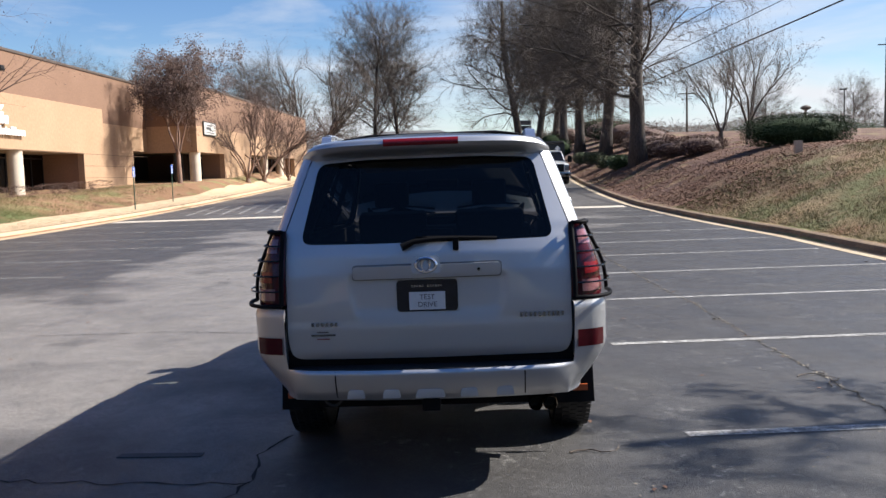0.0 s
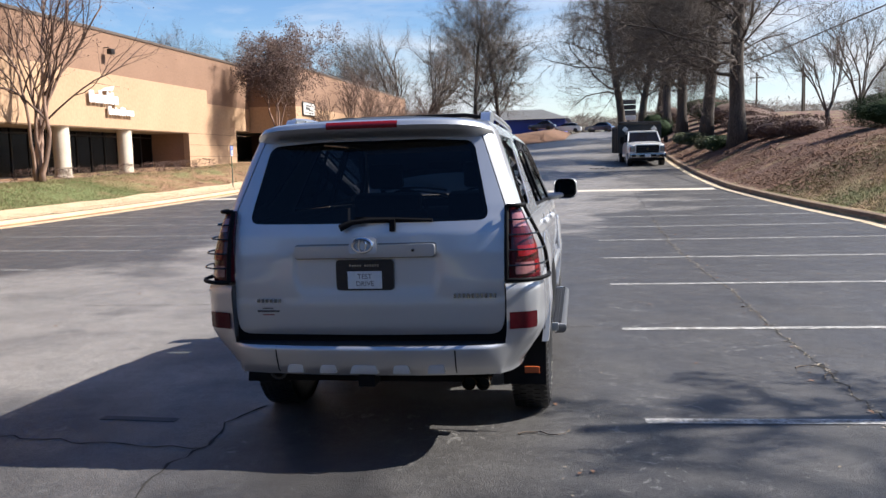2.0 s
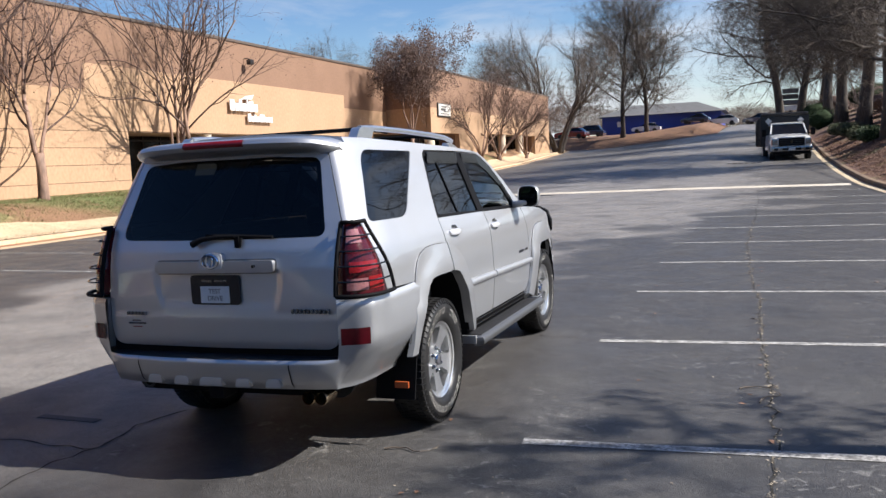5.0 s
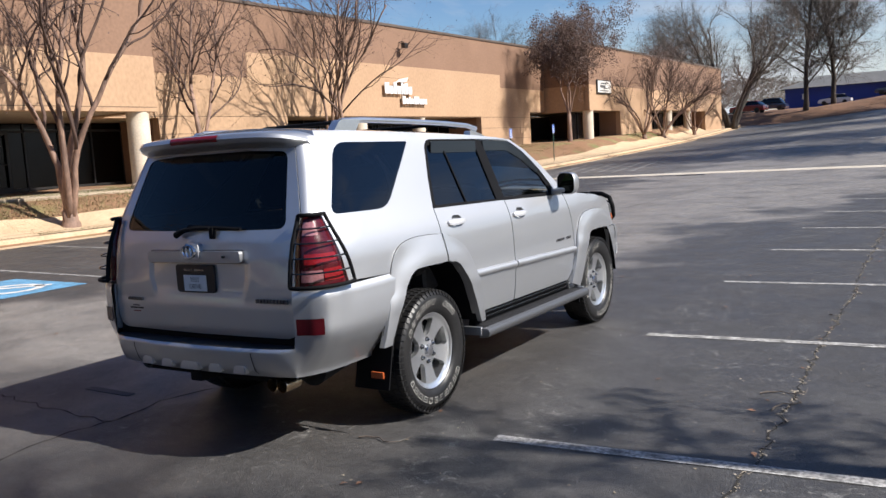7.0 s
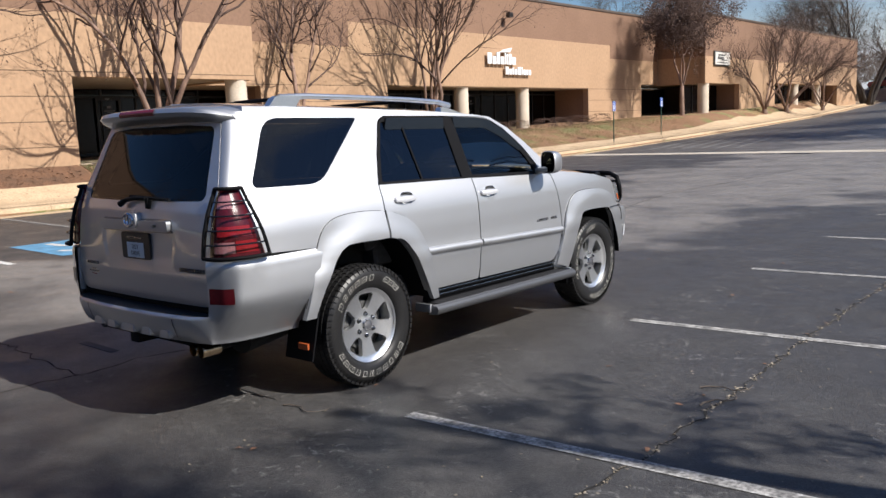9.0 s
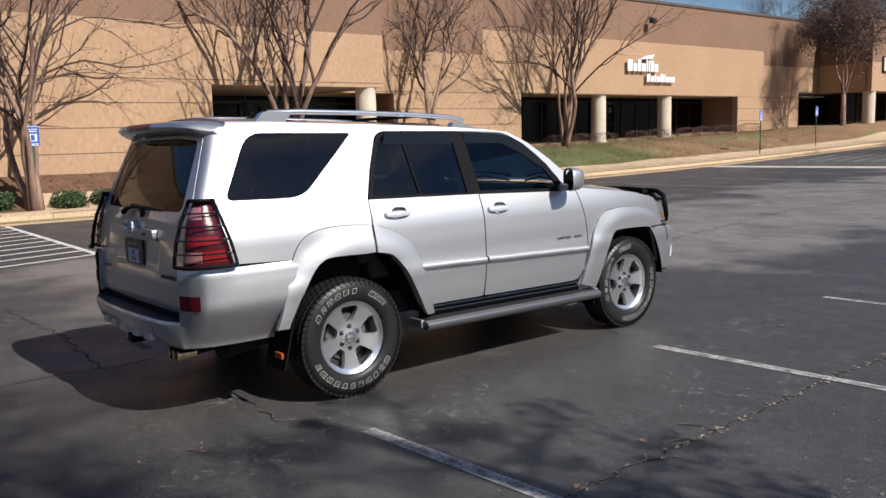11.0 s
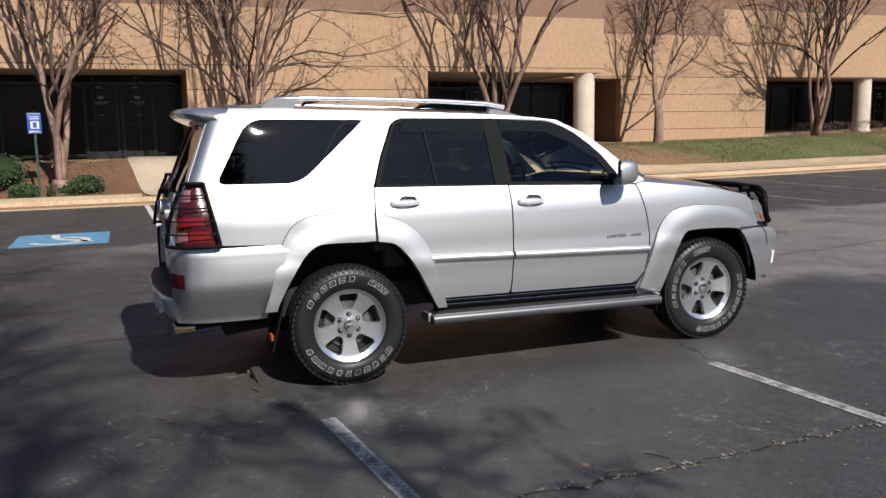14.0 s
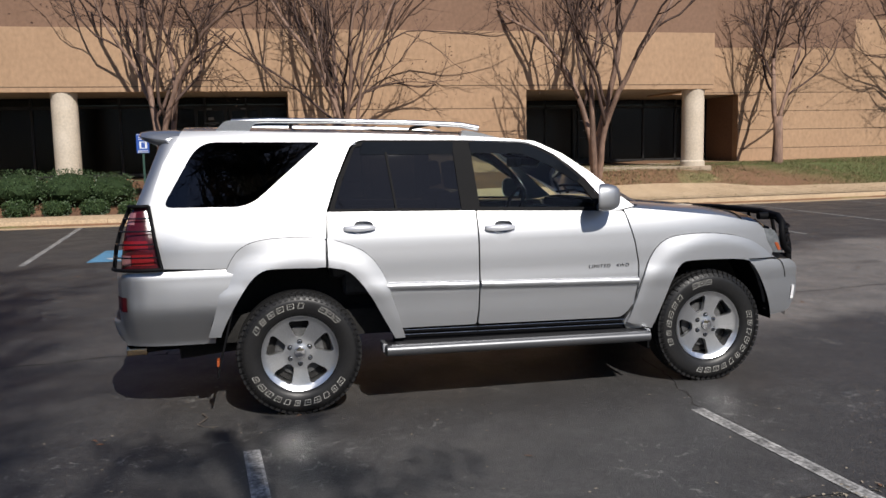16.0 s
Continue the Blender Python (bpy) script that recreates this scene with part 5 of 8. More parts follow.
    # raised trim badge on the front door
    for text, at, nm in (("LIMITED", 1.985, "word_badge"), ("4WD", 2.150, "drive_badge")):
        cu = bpy.data.curves.new("words", "FONT")
        cu.body, cu.size, cu.align_x, cu.extrude, cu.space_character, cu.shear = text, 0.033, "CENTER", 0.002, 1.2, 0.15
        tmp = bpy.data.objects.new("words", cu)
        me = bpy.data.meshes.new_from_object(tmp)
        bpy.data.objects.remove(tmp)
        me.materials.append(BADGE_DARK)
        for v in me.vertices:
            y, q = (at if s > 0 else 4.11 - at) + s * v.co.x * 1.12, 0.834 + v.co.y
            v.co = Vector((s * (half_width(y, q) + 0.003 + v.co.z), y, q))
        part(nm, me, fd, "small dark chrome letters")

# roof, hood, windscreen
def roof_place(x, y):
    z = float(np.interp(y, ROOF_Y, ROOF_Z))
    w = half_width(y, z)
    u = min(1.0, abs(x))
    return (x * w, y, z + 0.042 * (1 - u ** 2.2) * smoothstep(1.75, 1.2, y) + 0.012 * smoothstep(1.75, 1.5, y) * 0)


part("roof", skin("roof", [Vector((u, v)) for u, v in [(-1, y) for y in np.linspace(-0.66, 1.62, 30)] + [(u, 1.62) for u in np.linspace(-0.9, 0.9, 12)] + [(1, y) for y in np.linspace(1.62, -0.66, 30)] + [(u, -0.66) for u in np.linspace(0.9, -0.9, 12)]], roof_place, (0, 0, 1), 0.07, (), 0.03, PAINT), suv)
part("sunroof", skin("sunroof", fillet([(-0.62, 0.55, 0.08), (0.62, 0.55, 0.08), (0.62, 1.20, 0.08), (-0.62, 1.20, 0.08)]), lambda u, y: (roof_place(u, y)[0], y, roof_place(u, y)[2] + 0.006), (0, 0, 1), 0.08, (), 0.006, TRIM_GLOSS), suv, "black glass sunroof")
for y in (0.05, 0.98):
    zz = float(np.interp(y, ROOF_Y, ROOF_Z)) + 0.070
    part("cross_bar", rod("cross_bar", [(-0.585, y, zz - 0.01), (-0.4, y, zz + 0.018), (0.4, y, zz + 0.018), (0.585, y, zz - 0.01)], 0.013, TRIM, 8), suv, "black roof cross bar")


def screen(u, v):
    y, z = 1.62 + (2.32 - 1.62) * v, 1.682 + (1.245 - 1.682) * v
    return (u * (half_width(min(y, 2.25), z) - 0.03), y + 0.10 * (1 - u * u), z + 0.02 * (1 - u * u))


part("windscreen", grid_mesh("windscreen", [[screen(u, v) for u in np.linspace(-1, 1, 14)] for v in np.linspace(0, 1, 10)], GLASS_CLEAR), suv, "clear laminated windscreen")


def hood(u, y):
    z = float(np.interp(y, [2.20, 2.555, 2.89, 3.106, 3.22, 3.30], [1.232, 1.205, 1.168, 1.122, 1.075, 1.03]))
    return (u * (half_width(y, min(z, 1.14)) - 0.045), y + 0.10 * (1 - abs(u) ** 2.5) * smoothstep(2.5, 3.3, y), z + 0.035 * (1 - abs(u) ** 3) - 0.03 * abs(u) ** 6)


part("hood", grid_mesh("hood", [[hood(u, y) for u in np.linspace(-1, 1, 24)] for y in np.linspace(2.20, 3.30, 20)], PAINT), suv)
part("cowl", box("cowl", (-0.70, 2.16, 1.16), (0.70, 2.36, 1.235), TRIM, 0.02), suv, "black cowl under the windscreen")
for s in (1, -1):
    part("wiper", rod("wiper", [(s * 0.1, 2.38, 1.262), (s * 0.35, 2.30, 1.30), (s * 0.66, 2.26, 1.275)], 0.009, TRIM, 6), suv, "black windscreen wiper")


def nose(u, z):
    w = half_width(3.47, min(z, 1.0)) - 0.02
    return (u * w, 3.44 + 0.13 * (1 - abs(u) ** 2.4) - 0.10 * max(0, (z - 0.80) / 0.25) + 0.03 * smoothstep(0.86, 0.80, z), z)


part("front_bumper", grid_mesh("front_bumper", [[nose(u, z) for u in np.linspace(-1, 1, 24)] for z in np.linspace(0.40, 0.83, 8)], PAINT), suv, "silver front bumper")
part("grille", grid_mesh("grille", [[nose(u * 0.72, z) for u in np.linspace(-1, 1, 16)] for z in np.linspace(0.83, 1.03, 6)], TRIM), suv, "dark grille")
part("front_panel", grid_mesh("front_panel", [[(x, y - 0.03, zz) for x, y, zz in [nose(u, z) for u in np.linspace(-1, 1, 16)]] for z in np.linspace(0.83, 1.05, 6)], PAINT), suv)
# brush guard ahead of the grille
guard = part("brush_guard", rod("brush_guard", [(-0.60, 3.36, 1.11), (-0.58, 3.50, 1.115), (-0.3, 3.58, 1.12), (0.3, 3.58, 1.12), (0.58, 3.50, 1.115), (0.60, 3.36, 1.11)], 0.024, TRIM, 10), suv, "black tubular brush guard")
part("guard_bar", rod("guard_bar", [(-0.60, 3.60, 0.80), (-0.3, 3.65, 0.80), (0.3, 3.65, 0.80), (0.60, 3.60, 0.80)], 0.022, TRIM, 10), guard)
part("guard_bar", rod("guard_bar", [(-0.58, 3.58, 0.52), (-0.3, 3.63, 0.52), (0.3, 3.63, 0.52), (0.58, 3.58, 0.52)], 0.024, TRIM, 10), guard)
for x in (-0.45, -0.15, 0.15, 0.45):
    part("guard_bar", rod("guard_bar", [(x, 3.61, 0.52), (x, 3.64, 0.8), (x, 3.56, 1.12)], 0.014, TRIM, 8), guard)
for s in (1, -1):
    upright = [(0.60, 3.36, 1.11), (0.60, 3.50, 1.105), (0.60, 3.57, 1.04), (0.60, 3.61, 0.88), (0.60, 3.615, 0.70), (0.60, 3.59, 0.54), (0.58, 3.50, 0.46)]
    part("guard_upright", rod("guard_upright", [(s * x, y, z) for x, y, z in upright], 0.026, TRIM, 10), guard)
    hoop = [(0.60, 3.46, 1.125), (0.72, 3.44, 1.12), (0.81, 3.41, 1.085), (0.845, 3.39, 1.00), (0.84, 3.41, 0.91), (0.78, 3.49, 0.865), (0.60, 3.60, 0.86)]
    part("guard_hoop", rod("guard_hoop", [(s * x, y, z) for x, y, z in hoop], 0.022, TRIM, 10), guard, "black tubular lamp guard hoop")
    for z in (0.92, 0.98, 1.04):
        part("guard_bar", rod("guard_bar", [(s * 0.60, 3.60, z), (s * 0.72, 3.53, z), (s * 0.84, 3.40, z)], 0.011, TRIM, 6), guard)
    part("bumper_marker", skin("bumper_marker", fillet([(3.478, 0.53, 0.01), (3.505, 0.53, 0.01), (3.512, 0.63, 0.01), (3.488, 0.63, 0.01)]), side_of(s, 0.004), out, 0.02, (), 0.006, WHITE), suv, "small pale bumper marker")

part("hood_deflector", grid_mesh("hood_deflector", [[(hood(u, y)[0] * 1.0, hood(u, y)[1] + 0.01, hood(u, y)[2] + 0.006 + 0.022 * smoothstep(3.1, 3.25, y) * smoothstep(3.33, 3.27, y)) for u in np.linspace(-1, 1, 24)] for y in np.linspace(3.10, 3.31, 10)], TRIM_GLOSS), suv, "black hood stone deflector")


# tailgate
def gate(x, z):
    return (x, back_y(x, z), z)


def gate_sunk(x, z):
    """The panel with the sunken field round the number plate."""
    y = back_y(x, z)
    if z < 1.10:
        k = smoothstep(0.405, 0.375, abs(x) + 0.25 * max(0, 1.0 - z)) * smoothstep(0.860, 0.940, z)
        y += 0.010 * k
    y -= 0.005 * smoothstep(0.872, 0.832, z) * smoothstep(0.66, 0.72, z)
    return (x, y, z)


GATE = fillet([(-0.726, 0.760, 0.05), (-0.700, 0.676, 0.06), (0.0, 0.671), (0.700, 0.676, 0.06), (0.726, 0.760, 0.05), (0.725, 1.0), (0.728, 1.33), (0.616, 1.660), (0.592, 1.715), (-0.592, 1.715), (-0.616, 1.660), (-0.728, 1.33), (-0.725, 1.0)])
RWIN = fillet([(-0.652, 1.262, 0.06), (-0.30, 1.258), (0.30, 1.258), (0.652, 1.262, 0.06), (0.562, 1.675, 0.05), (0.3, 1.69), (-0.3, 1.69), (-0.562, 1.675, 0.05)])
tg = part("tailgate", skin("tailgate", GATE, gate_sunk, (0, -1, 0), 0.016, [RWIN], 0.03, PAINT), suv, "silver tailgate")
part("rear_window", skin("rear_window", RWIN, lambda x, z: (x, back_y(x, z) + 0.004, z), (0, -1, 0), 0.06, (), 0.004, GLASS_REAR), tg, "dark tinted rear window")
part("window_border", skin("window_border", RWIN, lambda x, z: (x, back_y(x, z) + 0.006, z), (0, -1, 0), 0.04, [[p * 0.5 + Vector(((p.x) * 0.455, 0.5 * (1.475 + (p.y - 1.475) * 0.86))) for p in RWIN]], 0.004, TRIM_GLOSS), tg)
trim = fillet([(-0.378, 1.082, 0.02), (0.372, 1.086, 0.02), (0.374, 1.150, 0.02), (-0.376, 1.146, 0.02)])
seam = fillet([(-0.384, 1.074, 0.02), (0.378, 1.078, 0.02), (0.380, 1.157, 0.02), (-0.382, 1.153, 0.02)])
part("trim_seam", skin("trim_seam", seam, lambda x, z: (x, back_y(x, z) - 0.004, z), (0, -1, 0), 0.03, (), 0.02, CUP, 60), tg)
part("handle_trim", skin("handle_trim", trim, lambda x, z: (x, back_y(x, z) - 0.022 - 0.010 * smoothstep(1.085, 1.14, z), z), (0, -1, 0), 0.03, (), 0.04, PAINT, 60), tg, "silver handle trim")
part("emblem_boss", skin("emblem_boss", fillet([(-0.078, 1.105, 0.02), (0.072, 1.105, 0.02), (0.066, 1.19, 0.02), (-0.072, 1.19, 0.02)]), lambda x, z: (x, back_y(x, z) - 0.038, z), (0, -1, 0), 0.02, (), 0.04, PAINT, 60), tg)


def ring(cx, cz, rx, rz, r, y):
    pts = [(cx + rx * math.cos(a), y, cz + rz * math.sin(a)) for a in [2 * math.pi * k / 24 for k in range(25)]]
    return rod("emblem", pts, r, CHROME, 6)


ey = back_y(0, 1.148) - 0.043
part("emblem", ring(-0.003, 1.148, 0.050, 0.034, 0.0085, ey), tg, "plain chrome oval emblem")
part("emblem", ring(-0.003, 1.148, 0.020, 0.031, 0.006, ey), tg)
part("lock", rod("lock", [(0.262, back_y(0.26, 1.12) - 0.03, 1.12), (0.262, back_y(0.26, 1.12) - 0.045, 1.12)], 0.008, TRIM_GLOSS, 10), tg)
plate_y = gate_sunk(0, 0.99)[1]
plate = part("plate_frame", skin("plate_frame", fillet([(-0.158, 0.910, 0.022), (0.152, 0.910, 0.022), (0.152, 1.070, 0.022), (-0.158, 1.070, 0.022)]), lambda x, z: (x, plate_y - 0.014, z), (0, -1, 0), 0.05, (), 0.03, PLATE_BLACK, 60), tg, "black dealer plate frame")
part("card", box("card", (-0.095, plate_y - 0.0175, 0.919), (0.088, plate_y - 0.0135, 1.010), PAPER), plate, "white card")
for k in range(12):
    if k != 5:
        part("small_bar", box("small_bar", (-0.083 + 0.0135 * k, plate_y - 0.0165, 1.034), (-0.074 + 0.0135 * k, plate_y - 0.0135, 1.046), BADGE), plate)
for text, z in (("TEST", 0.972), ("DRIVE", 0.934)):
    cu = bpy.data.curves.new("words", "FONT")
    cu.body, cu.size, cu.align_x, cu.extrude = text, 0.036, "CENTER", 0.0005
    tmp = bpy.data.objects.new("words", cu)
    me = bpy.data.meshes.new_from_object(tmp)
    bpy.data.objects.remove(tmp)
    me.materials.append(INK)
    for v in me.vertices:
        v.co = Vector((-0.003 + v.co.x, plate_y - 0.0185 - v.co.z, z + v.co.y))
    part("words", me, plate)
# dark badges that cannot be read: plain bars
for x0, n, w, z0, h in ((-0.60, 6, 0.020, 0.848, 0.018), (0.465, 10, 0.019, 0.868, 0.022)):
    for k in range(n):
        x = x0 + (w + 0.004) * k
        part("badge_bar", box("badge_bar", (x, back_y(x, z0) - 0.020, z0), (x + w * 0.62, back_y(x, z0) - 0.006, z0 + h), BADGE), tg)
for x0, x1, z0, h, mtl in ((-0.605, -0.48, 0.795, 0.010, BADGE), (-0.575, -0.515, 0.812, 0.007, BADGE), (-0.575, -0.510, 0.778, 0.005, RED_BRIGHT)):
    part("sticker", skin("sticker", [Vector(p) for p in ((x0, z0), (x1, z0), (x1, z0 + h), (x0, z0 + h))], lambda x, z: (x, gate_sunk(x, z)[1] - 0.003, z), (0, -1, 0), 0.03, (), 0.002, mtl), tg)
# rear wiper
wy = lambda x, z: back_y(x, z) - 0.035
arm = part("wiper_arm", rod("wiper_arm", [(-0.125, wy(0, 1.24), 1.238), (-0.06, wy(0, 1.265), 1.265), (0.04, wy(0, 1.275), 1.275), (0.14, wy(0.1, 1.277), 1.277)], [0.02, 0.014, 0.011, 0.008], TRIM, 8), tg, "black rear wiper")
part("wiper_blade", rod("wiper_blade", [(-0.05, back_y(0, 1.29) - 0.02, 1.283), (0.16, back_y(0.1, 1.285) - 0.022, 1.278), (0.36, back_y(0.36, 1.27) - 0.02, 1.268)], 0.010, TRIM, 6), arm)
part("wiper_foot", box("wiper_foot", (0.135, back_y(0.15, 1.25) - 0.03, 1.215), (0.165, back_y(0.15, 1.25) + 0.01, 1.28), TRIM, 0.006), arm)


# spoiler over the rear window
def spoiler(u, t):
    """t runs round the section: top front, top rear, lip, under rear, under front."""
    sec = [(-0.60, 1.790), (-0.74, 1.802), (-0.885, 1.798), (-0.930, 1.788), (-0.942, 1.765), (-0.915, 1.738), (-0.85, 1.708), (-0.76, 1.692)]
    k = t * (len(sec) - 1)
    i = min(len(sec) - 2, int(k))
    y = sec[i][0] + (sec[i + 1][0] - sec[i][0]) * (k - i)
    z = sec[i][1] + (sec[i + 1][1] - sec[i][1]) * (k - i)
    e = abs(u) ** 3.0
    y += (0.05 * e + 0.13 * abs(u) ** 12) * smoothstep(-0.62, -0.9, y) - 0.02 * (1 - u * u) * smoothstep(-0.7, -0.9, y)
    droop = 0.022 * abs(u) ** 7 + 0.010 * u * u + 0.020 * abs(u) ** 16 * smoothstep(1.75, 1.80, z)
    return (u * (0.640 + 0.022 * smoothstep(1.80, 1.74, z)), y, z - droop)


sp = part("spoiler", grid_mesh("spoiler", [[spoiler(u, t) for t in np.linspace(0, 1, 22)] for u in np.linspace(-1, 1, 40)], PAINT, True, 60), suv, "silver roof spoiler")
for s in (1, -1):
    cap = [spoiler(s, t) for t in np.linspace(0, 1, 22)]
    part("spoiler_end", mesh_of("spoiler_end", cap, [tuple(range(22))], PAINT), sp)
part("stop_lamp", grid_mesh("stop_lamp", [[(x, spoiler(x / 0.645, t)[1] - 0.007, spoiler(x / 0.645, t)[2]) for t in np.linspace(0.41, 0.64, 5)] for x in np.linspace(-0.205, 0.180, 10)], RED_BRIGHT), sp, "dark red high stop lamp")

# rear bumper: side wings, corners and a stepped middle
PLAN = [(0.930, -0.20), (0.933, -0.50), (0.930, -0.75), (0.920, -0.90), (0.898, -0.985), (0.838, -1.036), (0.735, -1.056), (0.60, -1.095), (0.30, -1.128), (0.0, -1.136)]
PLEN = [0.0]
for a, b in zip(PLAN, PLAN[1:]):
    PLEN.append(PLEN[-1] + math.dist(a, b))


def plan(s):
    return float(np.interp(s, PLEN, [p[0] for p in PLAN])), float(np.interp(s, PLEN, [p[1] for p in PLAN]))


S_CORNER, S_END = PLEN[6], PLEN[-1]
LOW = [(0.800, -0.30), (0.800, -0.52), (0.795, -0.75), (0.780, -0.88), (0.750, -0.965), (0.712, -1.020), (0.668, -1.058), (0.600, -1.088), (0.30, -1.120), (0.0, -1.128)]


def bumper_at(q, z):
    """A place on the bumper: q runs from the wheel arch (0) round the corner to the middle (1)."""
    y0 = float(np.interp(z, [0.50, 0.56, 0.68, 0.80, 0.88, 0.94], [-0.485, -0.470, -0.410, -0.338, -0.278, -0.25]))
    start = -0.20 - y0
    sq = start + (S_END - start) * q
    x, y = plan(sq)
    lx, ly = float(np.interp(sq, PLEN, [p[0] for p in LOW])), float(np.interp(sq, PLEN, [p[1] for p in LOW]))
    k = smoothstep(0.73, 0.47, z) * 0.85 + 0.15 * smoothstep(0.56, 0.47, z)
    side = smoothstep(S_CORNER + 0.12, S_CORNER - 0.10, sq)
    flank = smoothstep(S_CORNER - 0.20, S_CORNER - 0.42, sq)
    out_more = 0.003 * smoothstep(0.80, 0.87, z) * (1 - flank) - (0.010 + 0.006 * flank) * smoothstep(0.915, 0.942, z) - 0.010 * flank * smoothstep(0.80, 0.92, z)
    n = Vector((max(0.0, x - 0.45), y + 0.55)).normalized()
    x, y = x + (lx - x) * k * side, y + (ly - y) * k * side
    if side < 1:
        y += (1 - side) * (0.03 * smoothstep(0.51, 0.47, z) + 0.012 * smoothstep(0.622, 0.634, z) * (1 - side) - 0.034 * smoothstep(0.47, 0.61, z))
    return (x + n.x * out_more, y + n.y * out_more, z)


def q_of(z, s):
    y0 = float(np.interp(z, [0.50, 0.56, 0.68, 0.80, 0.88, 0.94], [-0.485, -0.470, -0.410, -0.338, -0.278, -0.25]))
    start = -0.20 - y0
    return (s - start) / (S_END - start)


bump = part("rear_bumper", None, suv, "silver rear bumper")
for s in (1, -1):
    rows = []
    for z in [0.625, 0.64, 0.67, 0.70, 0.73, 0.76, 0.82, 0.86, 0.89, 0.91, 0.928, 0.938, 0.941]:
        rows.append([(s * p[0], p[1], p[2]) for p in [bumper_at(q_of(z, S_CORNER) * k / 30, z) for k in range(31)]])
    part("bumper_wing", grid_mesh("bumper_wing", rows, PAINT), bump)
    part("bumper_shelf", mesh_of("bumper_shelf", [*rows[-1], *[(s * min(0.74, abs(p[0]) - 0.06), max(-0.96, p[1] + 0.04), 0.940) for p in rows[-1]]], [(k, k + 1, 32 + k, 31 + k) for k in range(30)], PAINT), bump)
    part("inner_edge", mesh_of("inner_edge", [(s * 0.735, -1.046, 0.94), (s * 0.735, -1.056, 0.66), (s * 0.728, -0.96, 0.66), (s * 0.728, -0.96, 0.94)], [(0, 1, 2, 3)], PAINT), bump)
    # red reflector in the wing
    rows = []
    for z in np.linspace(0.708, 0.795, 5):
        rows.append([(s * (p[0] + 0.004), p[1] - 0.006, p[2]) for p in [bumper_at(q_of(z, q), z) for q in np.linspace(S_CORNER - 0.165, S_CORNER - 0.012, 10)]])
    part("reflector", grid_mesh("reflector", rows, RED_REFLECTOR), bump, "dark red bumper reflector")
rows = []
for z in [0.47, 0.485, 0.50, 0.53, 0.56, 0.59, 0.612, 0.622, 0.628, 0.634]:
    rows.append([(s * p[0], p[1], p[2]) for s, p in [(-1, bumper_at(k / 50, z)) for k in range(51)] + [(1, bumper_at(1 - k / 50, z)) for k in range(1, 51)]])
part("bumper_face", grid_mesh("bumper_face", rows, PAINT), bump, "silver lower bumper face")
top = [p for p in rows[-1] if abs(p[0]) < 0.728]
part("step_pad", mesh_of("step_pad", [*top, *[(p[0], -0.97, 0.637) for p in top]], [(k, k + 1, len(top) + k + 1, len(top) + k) for k in range(len(top) - 1)], STEP), bump, "black ribbed bumper step")
for x, w in ((-0.375, 0.085), (-0.195, 0.085), (0.0, 0.14), (0.195, 0.085), (0.375, 0.085)):
    y = float(np.interp(abs(x), [0.0, 0.30, 0.60], [-1.150, -1.142, -1.112]))
    part("bumper_lug", skin("bumper_lug", fillet([(x - w * 0.54, 0.490, 0.006), (x + w * 0.54, 0.490, 0.006), (x + w * 0.45, 0.533, 0.014), (x - w * 0.45, 0.533, 0.014)]), lambda x, z: (x, y - 0.006 + 0.12 * max(0.0, z - 0.510), z), (0, -1, 0), 0.012, (), 0.03, PAINT, 60), bump)
for x in (-0.475, 0.475):
    q = min(np.linspace(0.5, 1, 400), key=lambda v: abs(bumper_at(v, 0.56)[0] - abs(x)))
    part("bumper_seam", grid_mesh("bumper_seam", [[(x + d, bumper_at(q, z)[1] - 0.0025, z) for d in (-0.003, 0.003)] for z in np.linspace(0.485, 0.628, 8)], TRIM), bump)
part("under_gate_gap", box("under_gate_gap", (-0.728, -1.02, 0.58), (0.728, -0.98, 0.72), TRIM), bump)
part("lower_valance", box("lower_valance", (-0.60, -0.98, 0.40), (0.60, -0.70, 0.49), TRIM, 0.03), suv, "black lower valance")
part("hitch", box("hitch", (-0.045, -1.115, 0.41), (0.045, -0.95, 0.475), TRIM, 0.008), suv, "black tow receiver")
part("tow_ring", rod("tow_ring", [(-0.51 + 0.045 * math.cos(a), -1.03, 0.475 + 0.045 * math.sin(a)) for a in [math.pi + math.pi * k / 10 for k in range(11)]], 0.008, STEEL_DARK, 6), suv)
for x in (0.530, 0.604):
    tip = part("exhaust_tip", None, suv, "round bright exhaust tip")
    rows = [[(x + r * math.cos(a), y, 0.418 + r * math.sin(a)) for a in [2 * math.pi * k / 20 for k in range(20)]] for r, y in ((0.034, -0.94), (0.036, -1.04), (0.037, -1.055), (0.035, -1.06), (0.033, -1.05), (0.032, -0.95))]
    part("pipe", grid_mesh("pipe", rows, CHROME_WARM, True, 40, close=True), tip)
    # dark disc closing the bore of the pipe
    part("soot", mesh_of("soot", [(x + 0.03 * math.cos(a), -0.98, 0.418 + 0.03 * math.sin(a)) for a in [2 * math.pi * k / 16 for k in range(16)]], [tuple(range(16))], UNDER), tip)
part("tail_pipe", rod("tail_pipe", [(0.565, -0.96, 0.42), (0.565, -0.6, 0.45)], 0.035, UNDER, 10), suv)
part("muffler", rod("muffler", [(0.55, -0.75, 0.42), (0.45, -0.2, 0.45)], 0.09, UNDER, 12), suv)
part("rear_axle", rod("rear_axle", [(-0.75, 0, 0.385), (-0.12, 0, 0.385), (0, 0, 0.385), (0.12, 0, 0.385), (0.75, 0, 0.385)], [0.05, 0.06, 0.14, 0.06, 0.05], UNDER, 12), suv)
